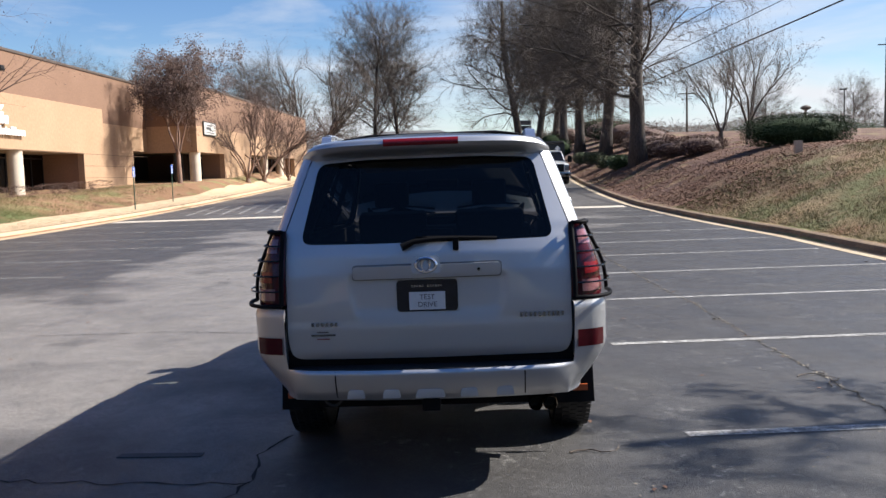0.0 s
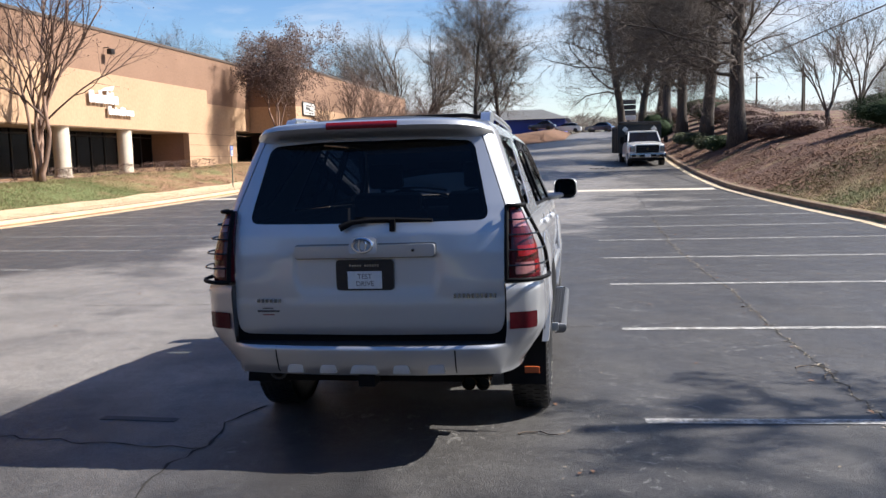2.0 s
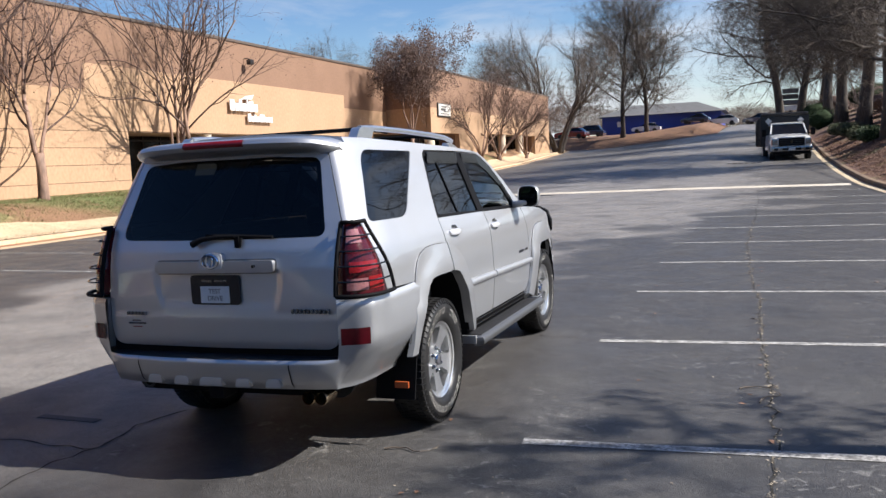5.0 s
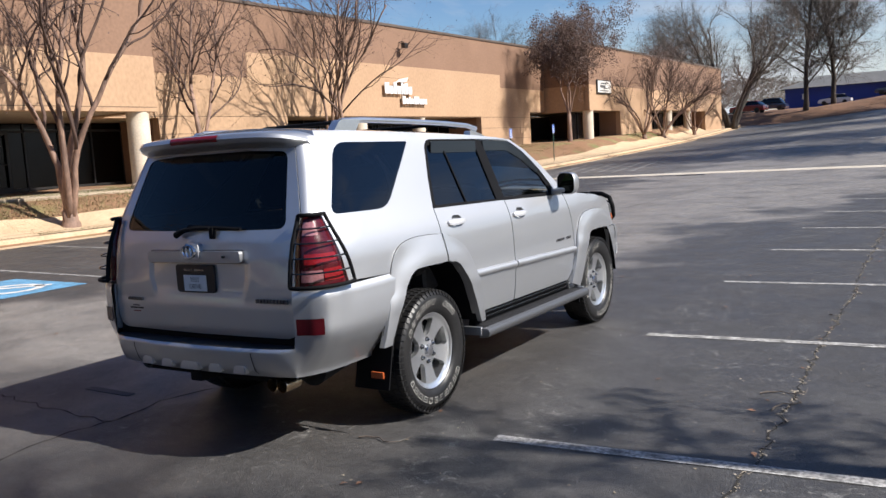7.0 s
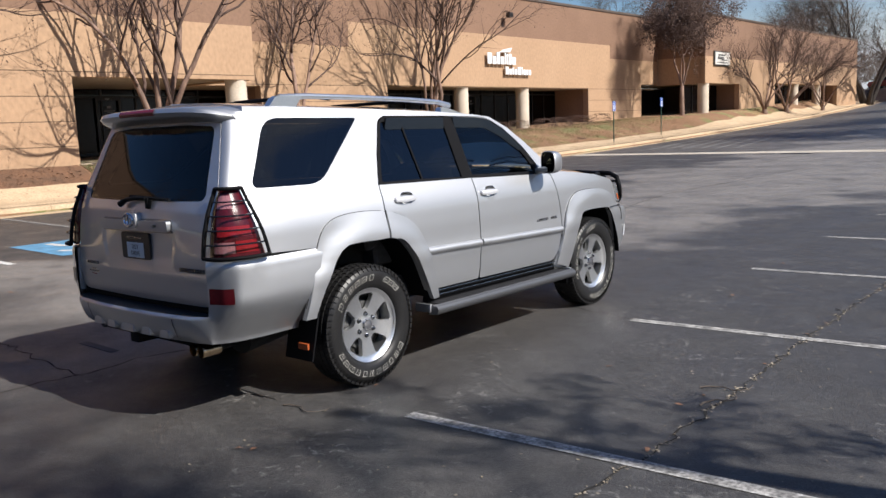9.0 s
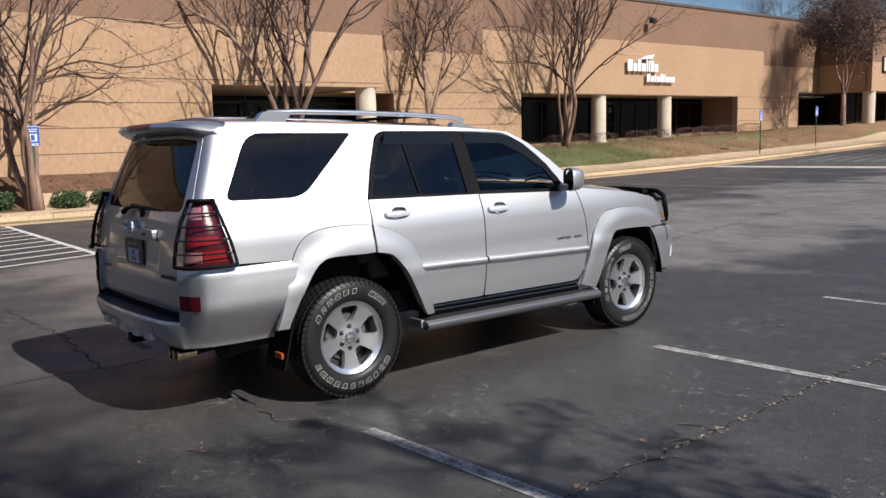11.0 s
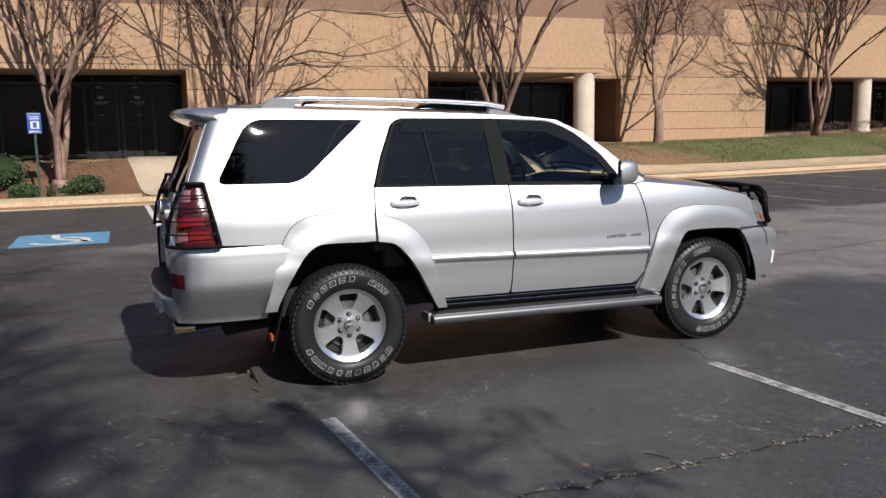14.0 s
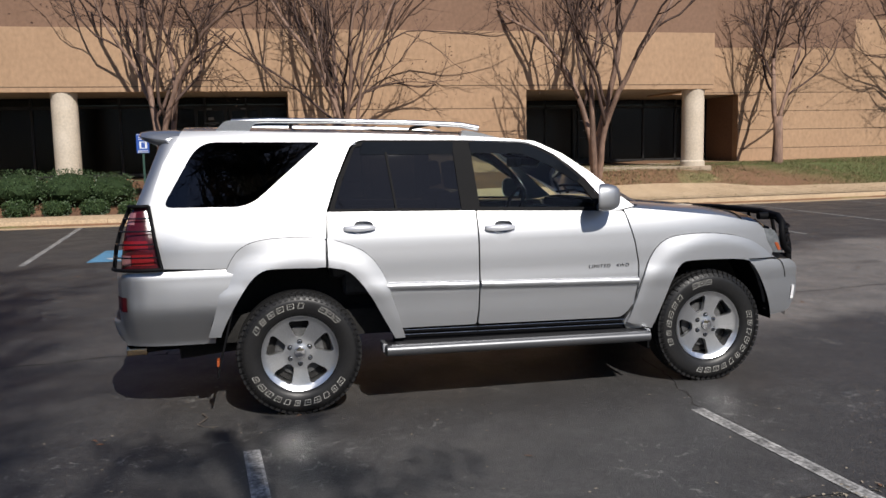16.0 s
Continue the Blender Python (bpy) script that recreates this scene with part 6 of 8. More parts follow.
part("front_axle", rod("front_axle", [(-0.75, 2.8, 0.385), (0.75, 2.8, 0.385)], 0.07, UNDER, 10), suv)
part("spare_wheel", rod("spare_wheel", [(0, -0.55, 0.38), (0, -0.55, 0.56)], 0.34, RUBBER, 24), suv)
part("drive_shaft", rod("drive_shaft", [(0, 0.1, 0.39), (0, 2.6, 0.42)], 0.05, UNDER, 8), suv)


# wheels
def wheel(yc, s, tyre_turn=0.0, rim_turn=0.0):
    """One wheel built at x > 0 and mirrored by s."""
    w = part("wheel", None, suv, "five-spoke alloy wheel with a white-lettered tyre")
    w.matrix_basis = pose(s * 0.80, yc, 0.386)
    prof = [(0.235, 0.075), (0.245, 0.092), (0.27, 0.106), (0.30, 0.112), (0.33, 0.113), (0.352, 0.106), (0.368, 0.094), (0.379, 0.080), (0.384, 0.05), (0.386, 0.0), (0.384, -0.05), (0.379, -0.080), (0.36, -0.10), (0.30, -0.11), (0.24, -0.09)]
    n = 64
    rows = [[(s * x, r * math.cos(a), r * math.sin(a)) for a in [2 * math.pi * k / n for k in range(n)]] for r, x in prof]
    tyre = part("tyre", grid_mesh("tyre", rows, RUBBER, True, 50, close=True), w, "black all-terrain tyre")
    # tread blocks
    verts, faces = [], []
    for k in range(60):
        for j, x0 in enumerate((-0.085, -0.043, 0.0, 0.043, 0.085)):
            a0 = 2 * math.pi * (k + (0.5 if j % 2 else 0.0)) / 60
            da, dx = 0.040, 0.017
            i = len(verts)
            for r in (0.370, 0.3895 - 0.006 * abs(x0 / 0.085) ** 4):
                for aa, xx in ((a0 - da, x0 - dx), (a0 + da, x0 - dx), (a0 + da, x0 + dx), (a0 - da, x0 + dx)):
                    verts.append((s * xx, r * math.cos(aa), r * math.sin(aa)))
            faces += [(i + 4, i + 5, i + 6, i + 7), (i, i + 1, i + 5, i + 4), (i + 1, i + 2, i + 6, i + 5), (i + 2, i + 3, i + 7, i + 6), (i + 3, i, i + 4, i + 7)]
        for side in (1, -1):
            a0 = 2 * math.pi * k / 60
            i = len(verts)
            for rr, xx in ((0.349, 0.1095 * side), (0.378, 0.088 * side)):
                for aa in (a0 - 0.028, a0 + 0.028):
                    verts.append((s * xx, rr * math.cos(aa), rr * math.sin(aa)))
                    verts.append((s * (xx + 0.004 * side), (rr + 0.003) * math.cos(aa), (rr + 0.003) * math.sin(aa)))
            faces += [(i + 1, i + 3, i + 7, i + 5), (i, i + 1, i + 5, i + 4), (i + 2, i + 6, i + 7, i + 3)]
    tagged(part("tread", mesh_of("tread", verts, faces, RUBBER), tyre), kind="stuff")
    # raised white marks: slanted outlined blocks of uneven width along two arcs
    verts, faces = [], []

    def stroke(a0, q0, a1, q1, wide=0.0026):
        p, e = Vector((a0 * 0.31, q0)), Vector((a1 * 0.31, q1))
        n = (e - p).orthogonal().normalized() * wide / 2
        i = len(verts)
        for c in (p - n, p + n, e + n, e - n):
            q, aa = c.y, c.x / 0.31
            xx = float(np.interp(q, [0.27, 0.30, 0.33, 0.352], [0.106, 0.112, 0.113, 0.106])) + 0.0015
            verts.append((s * xx, q * math.cos(aa), q * math.sin(aa)))
        faces.append((i, i + 1, i + 2, i + 3))

    lrng = random.Random(6)
    for first, step, count, up in ((148, -12.0, 6, 1), (62, -9.5, 3, 1), (206, 11.6, 11, -1)):
        for k in range(count):
            a, da = math.radians(first + tyre_turn + step * k), math.radians(lrng.uniform(2.7, 4.3))
            lo, hi = (0.293, 0.325) if up > 0 else (0.325, 0.293)
            lean = -0.022 * up
            ring_pts = [(a - da, lo), (a + da, lo), (a + da * 0.9 + lean, hi), (a - da * 0.9 + lean, hi)]
            for (p, q), (e, f) in zip(ring_pts, ring_pts[1:] + ring_pts[:1]):
                stroke(p, q, e, f)
            mid = (lo + hi) / 2
            if lrng.random() < 0.75:
                stroke(a - da * lrng.uniform(0.1, 0.9) + lean / 2, mid, a + da * 0.5 + lean / 2, mid)
            if lrng.random() < 0.5:
                stroke(a + lean * 0.3, lo * 0.75 + hi * 0.25, a + lean * 0.8, lo * 0.25 + hi * 0.75)
    tagged(part("tyre_lettering", mesh_of("tyre_lettering", verts, faces, LETTERING), tyre, "raised white outline marks"), kind="stuff")
    # rim barrel and face
    prof = [(0.228, 0.082), (0.238, 0.088), (0.240, 0.082), (0.232, 0.074), (0.222, 0.068), (0.212, 0.02), (0.20, -0.07)]
    rows = [[(s * x, r * math.cos(a), r * math.sin(a)) for a in [2 * math.pi * k / n for k in range(n)]] for r, x in prof]
    rim = part("rim", grid_mesh("rim", rows, ALLOY, True, 40, close=True), w, "machined alloy rim")
    outline = [Vector((0.230 * math.cos(a), 0.230 * math.sin(a))) for a in [2 * math.pi * k / 72 for k in range(72)]]
    holes = []
    for k in range(5):
        c = math.pi / 2 + math.radians(rim_turn) + 2 * math.pi * k / 5
        loop = []
        for r, da in ((0.098, 0.16), (0.112, 0.26), (0.196, 0.335), (0.212, 0.27)):
            loop.append((r, -da))
        for r, da in ((0.212, 0.27), (0.196, 0.335), (0.112, 0.26), (0.098, 0.16)):
            loop.append((r, da))
        holes.append(fillet([(r * math.cos(c + a), r * math.sin(c + a), 0.012) for r, a in loop]))
    dish = lambda u, v: (s * (float(np.interp(math.hypot(u, v), [0.0, 0.045, 0.06, 0.10, 0.16, 0.215, 0.235], [0.058, 0.058, 0.052, 0.050, 0.058, 0.068, 0.080]))), u, v)
    part("spokes", skin("spokes", outline, dish, (s, 0, 0), 0.016, holes, 0.035, ALLOY, 40), rim, "five broad machined spokes")
    part("brake_drum", mesh_of("brake_drum", [(s * -0.01, 0.20 * math.cos(a), 0.20 * math.sin(a)) for a in [2 * math.pi * k / 32 for k in range(32)]], [tuple(range(32))], UNDER), rim)
    part("brake_disc", rod("brake_disc", [(s * -0.008, 0, 0), (s * 0.004, 0, 0)], 0.155, ALLOY_DARK, 28), rim)
    part("centre_cap", rod("centre_cap", [(s * 0.03, 0, 0), (s * 0.062, 0, 0), (s * 0.074, 0, 0), (s * 0.077, 0, 0)], [0.040, 0.040, 0.034, 0.012], CHROME, 24), rim, "bright centre cap")
    for k in range(6):
        a = 2 * math.pi * (k + 0.5) / 6
        y, z = 0.069 * math.cos(a), 0.069 * math.sin(a)
        part("lug_nut", rod("lug_nut", [(s * 0.03, y, z), (s * 0.064, y, z), (s * 0.070, y, z)], [0.0125, 0.0115, 0.006], BADGE, 6), rim)
        part("lug_well", rod("lug_well", [(s * 0.045, y, z), (s * 0.0525, y, z)], 0.0175, UNDER, 12), rim)
    return w


for yc, tyre_turn, rim_turn in ((0.0, 0, 0), (2.80, 50, 22)):
    for s in (1, -1):
        wheel(yc, s, tyre_turn, rim_turn)

# cabin seen through the glass
part("cabin_floor", box("cabin_floor", (-0.54, -0.90, 0.62), (0.54, 2.25, 0.68), SEAT), suv)
part("dashboard", box("dashboard", (-0.74, 1.92, 0.75), (0.74, 2.25, 1.17), SEAT, 0.06, 3), suv, "dark dashboard")
part("headliner", skin("headliner", [Vector(p) for p in ((-0.9, -0.6), (0.9, -0.6), (0.9, 1.6), (-0.9, 1.6))], lambda u, y: (roof_place(u, y)[0], y, roof_place(u, y)[2] - 0.045), (0, 0, -1), 0.2, (), 0.01, WALK), suv, "pale headliner")
for s in (1, -1):
    part("door_card", box("door_card", (min(s * 0.80, s * 0.83), 0.25, 0.96), (max(s * 0.80, s * 0.83), 2.1, 1.20), SEAT, 0.01), suv)
    part("cargo_trim", box("cargo_trim", (min(s * 0.76, s * 0.80), -0.85, 1.0), (max(s * 0.76, s * 0.80), 0.22, 1.25), SEAT, 0.01), suv)
part("steering_wheel", rod("steering_wheel", [(-0.37 + 0.185 * math.cos(a), 1.78 + 0.07 * math.sin(a), 1.16 + 0.17 * math.sin(a)) for a in [2 * math.pi * k / 24 for k in range(25)]], 0.015, TRIM, 8), suv, "black steering wheel")
part("inner_mirror", box("inner_mirror", (-0.13, 1.66, 1.50), (0.13, 1.70, 1.57), TRIM, 0.02), suv, "inner rear-view mirror")


def seat(x, y, wide=0.5, top=1.22, rest=True):
    st = part("seat", None, suv, "dark grey leather seat")
    part("cushion", box("cushion", (x - wide / 2, y - 0.05, 0.70), (x + wide / 2, y + 0.46, 0.88), SEAT, 0.05, 3), st)
    back = box("backrest", (-wide / 2, -0.07, 0.0), (wide / 2, 0.07, top - 0.82), SEAT, 0.05, 3)
    b = part("backrest", back, st)
    b.matrix_basis = pose(x, y - 0.05, 0.82, 12)
    if rest:
        r = part("headrest", box("headrest", (-0.13, -0.05, 0.0), (0.13, 0.05, 0.19), SEAT, 0.04, 3), st)
        r.matrix_basis = pose(x, y - 0.17, top + 0.03, 8)


seat(-0.37, 1.30, 0.52, 1.34)
seat(0.37, 1.30, 0.52, 1.34)
seat(-0.42, 0.35, 0.5, 1.17, False)
seat(0.42, 0.35, 0.5, 1.17, False)
seat(0.0, 0.36, 0.36, 1.16, False)
part("centre_headrest", box("centre_headrest", (-0.11, 0.19, 1.17), (0.11, 0.27, 1.25), SEAT, 0.03, 3), suv)

# the car stands a degree askew and leans a little to its left on the cross-fall of the lot
suv.matrix_basis = Matrix.Translation((0.892, 0.1, 0.38)) @ Matrix.Rotation(radians(0.95), 4, "Z") @ Matrix.Rotation(radians(-0.45), 4, "Y") @ Matrix.Translation((-0.9, -0.1, -0.38))


# ---- trees and shrubs ----
def grow(rng, tubes, p, d, length, r, level, spec):
    """One branch and its children. tubes[level] collects (points, radii)."""
    n = spec["segs"][level]
    pts, radii, dirs = [p.copy()], [r], [d.copy()]
    for k in range(n):
        d = (d + Vector((rng.gauss(0, 1), rng.gauss(0, 1), rng.gauss(0, 1))) * spec["wander"][level] + Vector((0, 0, spec["up"][level]))).normalized()
        p = p + d * length / n
        pts.append(p.copy())
        dirs.append(d.copy())
        radii.append(r * (1 - (1 - spec["taper"]) * (k + 1) / n))
    tubes[level].append((pts, radii))
    if level + 1 < len(spec["segs"]):
        kids = spec["kids"][level]
        for k in range(kids):
            t = spec["first"][level] + (1 - spec["first"][level]) * (k + rng.uniform(0.2, 0.9)) / kids
            i = min(n - 1, int(t * n))
            q = pts[i].lerp(pts[i + 1], t * n - i)
            dd = dirs[i + 1]
            side = dd.orthogonal().normalized()
            side.rotate(Matrix.Rotation(rng.uniform(0, 6.283), 3, dd))
            ang = radians(rng.uniform(*spec["angle"][level]))
            nd = (dd * math.cos(ang) + side * math.sin(ang)).normalized()
            grow(rng, tubes, q, nd, length * rng.uniform(*spec["ratio"][level]) * (1.15 - 0.45 * t), radii[i] * spec["thin"][level], level + 1, spec)


def join_tubes(name, groups, material):
    """Tubes of a number of sides; 0 sides makes a slim three-sided spike of each."""
    verts, faces = [], []
    for items, sides in groups:
        for pts, radii in items:
            if not sides:
                d = (pts[-1] - pts[0]).normalized()
                u = d.orthogonal() * radii[0]
                w = d.cross(u)
                i = len(verts)
                verts += [pts[0] + u, pts[0] - u * 0.5 + w * 0.87, pts[0] - u * 0.5 - w * 0.87, pts[-1]]
                faces += [(i, i + 1, i + 3), (i + 1, i + 2, i + 3), (i + 2, i, i + 3)]
                continue
            v, f = tube(pts, radii, sides, len(verts))
            verts += v
            faces += f
    return mesh_of(name, verts, faces, material, True)


def add_leaves(rng, ends, size, spread, count, verts, faces):
    for p in ends:
        for _ in range(count):
            c = p + Vector((rng.gauss(0, spread), rng.gauss(0, spread), rng.gauss(0, spread)))
            a = Vector((rng.gauss(0, 1), rng.gauss(0, 1), rng.gauss(0, 1))).normalized() * size * rng.uniform(0.6, 1.3)
            b = a.orthogonal().normalized() * size * 0.55
            i = len(verts)
            verts += [c - a, c + b + a * 0.1, c + a, c - b + a * 0.1]
            faces.append((i, i + 1, i + 2, i + 3))


CRAPE = dict(segs=[14, 10, 7, 2], wander=[0.085, 0.15, 0.20, 0.26], up=[0.030, 0.075, 0.05, 0.03], taper=0.30, kids=[9, 8, 9], first=[0.28, 0.18, 0.12], angle=[(12, 32), (18, 42), (25, 55)], ratio=[(0.42, 0.66), (0.42, 0.65), (0.4, 0.7)], thin=[0.6, 0.6, 0.6])
MYRTLE = dict(CRAPE, wander=[0.115, 0.17, 0.21, 0.28], kids=[6, 6, 7], first=[0.24, 0.22, 0.2], angle=[(14, 34), (20, 46), (25, 60)], ratio=[(0.50, 0.74), (0.40, 0.62), (0.35, 0.6)], thin=[0.66, 0.58, 0.55])
BROOM = dict(CRAPE, wander=[0.09, 0.15, 0.18, 0.22], kids=[7, 7, 10], up=[0.0, 0.02, 0.03, 0.03])
BANK_VASE = dict(CRAPE, wander=[0.07, 0.12, 0.16, 0.2], kids=[9, 8, 9], first=[0.35, 0.15, 0.1], angle=[(16, 36), (18, 40), (20, 45)], taper=0.25)
OAK = dict(segs=[8, 7, 5, 3, 1], wander=[0.05, 0.13, 0.18, 0.22, 0.25], up=[0.05, 0.04, 0.02, 0.02, 0.0], taper=0.35, kids=[16, 8, 8, 10], first=[0.26, 0.2, 0.12, 0.05], angle=[(35, 70), (28, 55), (28, 60), (30, 60)], ratio=[(0.38, 0.6), (0.4, 0.62), (0.4, 0.62), (0.4, 0.7)], thin=[0.40, 0.5, 0.6, 0.7])
WATER_OAK = dict(OAK, kids=[32, 9, 9, 9], first=[0.24, 0.12, 0.08, 0.05], angle=[(40, 82), (30, 62), (30, 65), (30, 65)], ratio=[(0.36, 0.54), (0.40, 0.65), (0.42, 0.65), (0.4, 0.7)], up=[0.06, 0.03, 0.0, -0.02, -0.04], wander=[0.05, 0.19, 0.22, 0.24, 0.25], thin=[0.25, 0.5, 0.54, 0.62])


def multi_stem_tree(name, seed, stems, height, lean, radius, leaves=0, label="", spec=CRAPE, bark=BARK_SMOOTH, twig=TWIG, bole=0.0):
    """Stems fanning out of one flared foot, or out of the top of a short bole."""
    rng = random.Random(seed)
    tubes = [[] for _ in spec["segs"]]
    foot = radius * (1.2 + 0.5 * stems ** 0.5)
    if bole:
        tubes[0].append(([Vector((0, 0, -0.2)), Vector((0.02, 0, 0.12)), Vector((0.0, 0.02, bole * 0.6)), Vector((0, 0, bole + 0.15))], [foot * 1.5, foot * 1.05, foot * 0.9, foot * 0.85]))
    for k in range(stems):
        a = 2 * math.pi * (k + rng.uniform(-0.3, 0.3)) / stems
        out = Vector((math.cos(a), math.sin(a), 0))
        d = (Vector((0, 0, 1)) + out * rng.uniform(*lean)).normalized()
        grow(rng, tubes, out * radius * (0.5 if bole else 0.9) + Vector((0, 0, bole - 0.15)), d, (height - bole) * rng.uniform(0.72, 0.9), radius * rng.uniform(0.7, 1.1), 0, spec)
    if not bole:
        for pts, radii in tubes[0]:
            radii[0] *= 1.7
            radii[1] *= 1.2
    tree = thing(name, label, "tree", group="bare trees")
    part("trunk", join_tubes("trunk", [(tubes[0], 8)], bark), tree, "smooth pinkish-tan stems" if bark is BARK_SMOOTH else "dark rough stems")
    me = join_tubes("crown", [(tubes[1], 5), (tubes[2], 4), (tubes[3], 0)], twig)
    part("crown", me, tree, "fine bare twigs")
    verts, faces = [], []
    ends = [pts[-1] for pts, _ in tubes[3]]
    add_leaves(rng, ends, 0.035 if not leaves else 0.055, 0.05 if not leaves else 0.14, 1 + leaves, verts, faces)
    tagged(part("seed_head" if not leaves else "foliage", mesh_of("leaves", verts, faces, LEAF_BROWN), tree, "dry brown seed heads" if not leaves else "dry red-brown leaves"), kind="stuff")
    return tree


def tall_tree(name, seed, height, radius, label, fork=1, spec=OAK, leaves=0):
    rng = random.Random(seed)
    tubes = [[] for _ in spec["segs"]]
    for k in range(fork):
        d = Vector((rng.uniform(-0.06, 0.06) + 0.12 * (k - (fork - 1) / 2), rng.uniform(-0.05, 0.05), 1)).normalized()
        grow(rng, tubes, Vector((0.2 * (k - (fork - 1) / 2), 0, -0.3)), d, height * rng.uniform(0.85, 1.0), radius * (1 if fork == 1 else 0.75), 0, spec)
    for pts, radii in tubes[0]:
        radii[0] *= 1.35
    tree = thing(name, label, "tree", group="tall bare trees")
    part("trunk", join_tubes("trunk", [(tubes[0], 12), (tubes[1], 7)], BARK_DARK), tree, "rough grey-brown trunk and limbs")
    part("crown", join_tubes("crown", [(tubes[2], 4), (tubes[3], 3), (tubes[4], 0)], TWIG_DARK), tree, "fine bare grey twigs")
    if leaves:
        verts, faces = [], []
        add_leaves(rng, [pts[-1] for pts, _ in tubes[3] if rng.random() < 0.6], 0.065, 0.15, leaves, verts, faces)
        tagged(part("dry_foliage", mesh_of("dry_foliage", verts, faces, LEAF_BROWN), tree, "clumps of dry brown leaves"), kind="stuff")
    return tree


def plant(ob, spots, dz=0.0):
    """The first spot takes the thing itself, the others copies."""
    for k, (x, y, turn, size) in enumerate(spots):
        m = pose(x, y, land_z(x, y) + dz + (0.75 if 99 < y < 106 and -15 < x < -5 else 0), 0, 0, turn)
        if k == 0:
            ob.matrix_basis = m
            ob.scale = (size, size, size)
        else:
            c = copy_thing(ob, m)
            c.scale = (size, size, size)


myrtle_a = multi_stem_tree("crape_tree", 3, 6, 9.0, (0.06, 0.30), 0.084, spec=MYRTLE, label="bare multi-stemmed tree with smooth tan bark before the wall")
myrtle_b = multi_stem_tree("crape_tree", 8, 4, 9.0, (0.05, 0.22), 0.096, bole=0.3, spec=dict(MYRTLE, kids=[6, 5, 7]), label="bare multi-stemmed tree with smooth tan bark before the wall")
myrtle_c = multi_stem_tree("crape_tree", 15, 2, 7.6, (0.05, 0.22), 0.085, bole=1.3, spec=dict(CRAPE, kids=[9, 7, 8], first=[0.15, 0.2, 0.15], angle=[(24, 50), (26, 52), (22, 52)]), label="slender bare tree with a single pale trunk before the wall")
myrtle_d = multi_stem_tree("crape_tree", 21, 4, 8.6, (0.12, 0.42), 0.075, bole=2.0, leaves=9, spec=dict(CRAPE, up=[0.02, 0.03, 0.02, 0.0], first=[0.35, 0.2, 0.1], kids=[11, 8, 9], angle=[(28, 58), (25, 55), (25, 60)]), label="pale-trunked tree still holding dry red-brown leaves")
myrtle_f = multi_stem_tree("crape_tree", 44, 6, 7.6, (0.25, 0.75), 0.085, spec=BROOM, label="dense bare multi-stemmed tree spreading before the far wall", bole=0.4)
plant(myrtle_a, [(-16.0, 1.90, 0, 1.02), (-20.35, 24.6, 130, 1.12), (-16.0, -12.0, 60, 1.0)])
plant(myrtle_b, [(-16.1, 8.72, 20, 1.04), (-15.9, -2.80, 200, 0.98)])
plant(myrtle_c, [(-19.95, 16.85, 0, 1.08)])
plant(myrtle_d, [(-18.7, 46.2, 0, 0.93)])
plant(myrtle_f, [(-17.3, 56.4, 40, 0.90), (-17.1, 60.2, 170, 0.98), (-17.2, 69.0, 250, 0.82)])
shade_vase = multi_stem_tree("shade_tree", 51, 7, 13.5, (0.12, 0.75), 0.22, spec=dict(BROOM, kids=[8, 8, 11], taper=0.25), bark=BARK_DARK, twig=TWIG_DARK, label="large dark vase-shaped bare tree at the building corner")
plant(shade_vase, [(-18.0, 85.2, 0, 1.0)])
myrtle_e = multi_stem_tree("crape_tree", 33, 6, 6.2, (0.16, 0.50), 0.066, spec=dict(BANK_VASE, kids=[8, 7, 8], up=[0.018, 0.04, 0.03, 0.02]), bole=0.8, bark=BARK_DARK, twig=TWIG_DARK, label="bare vase-shaped tree on the grassy bank")
plant(myrtle_e, [(12.4, 38.5, 0, 0.80), (15.0, 42.4, 80, 1.0)])

oak_a = tall_tree("tall_tree", 5, 17.0, 0.44, "tall bare hardwood tree with a dark rough trunk on the bank", spec=WATER_OAK)
oak_b = tall_tree("tall_tree", 12, 17.0, 0.45, "tall bare hardwood tree with a dark rough trunk on the bank", spec=WATER_OAK)
plant(oak_b, [(8.5, 40.2, 160, 0.95), (8.4, 66.8, 200, 0.98)])
plant(oak_a, [(8.4, 52.0, 0, 0.95), (8.4, 79.6, 140, 1.0), (8.8, 97.0, 20, 1.05), (4.6, 97.0, 260, 1.15), (6.3, 88.0, 80, 1.0)])
# trees past the end of the building and beyond the road
oak_c = tall_tree("tall_tree", 27, 14.5, 0.27, "wide round-crowned bare shade tree beyond the building", spec=dict(OAK, kids=[26, 9, 9, 9], first=[0.16, 0.15, 0.1, 0.05], angle=[(30, 66), (26, 55), (28, 60), (30, 60)], ratio=[(0.50, 0.70), (0.4, 0.62), (0.4, 0.62), (0.4, 0.7)], thin=[0.34, 0.5, 0.6, 0.75]))
plant(oak_c, [(-13.4, 100.5, 0, 1.12), (-10.9, 104.0, 140, 1.1), (-27.0, 99.0, 90, 0.72), (-33.0, 112.0, 10, 0.8), (-45.0, 84.0, 60, 0.72), (-52.0, 62.0, 10, 0.62), (-44.0, 100.0, 160, 0.7)])
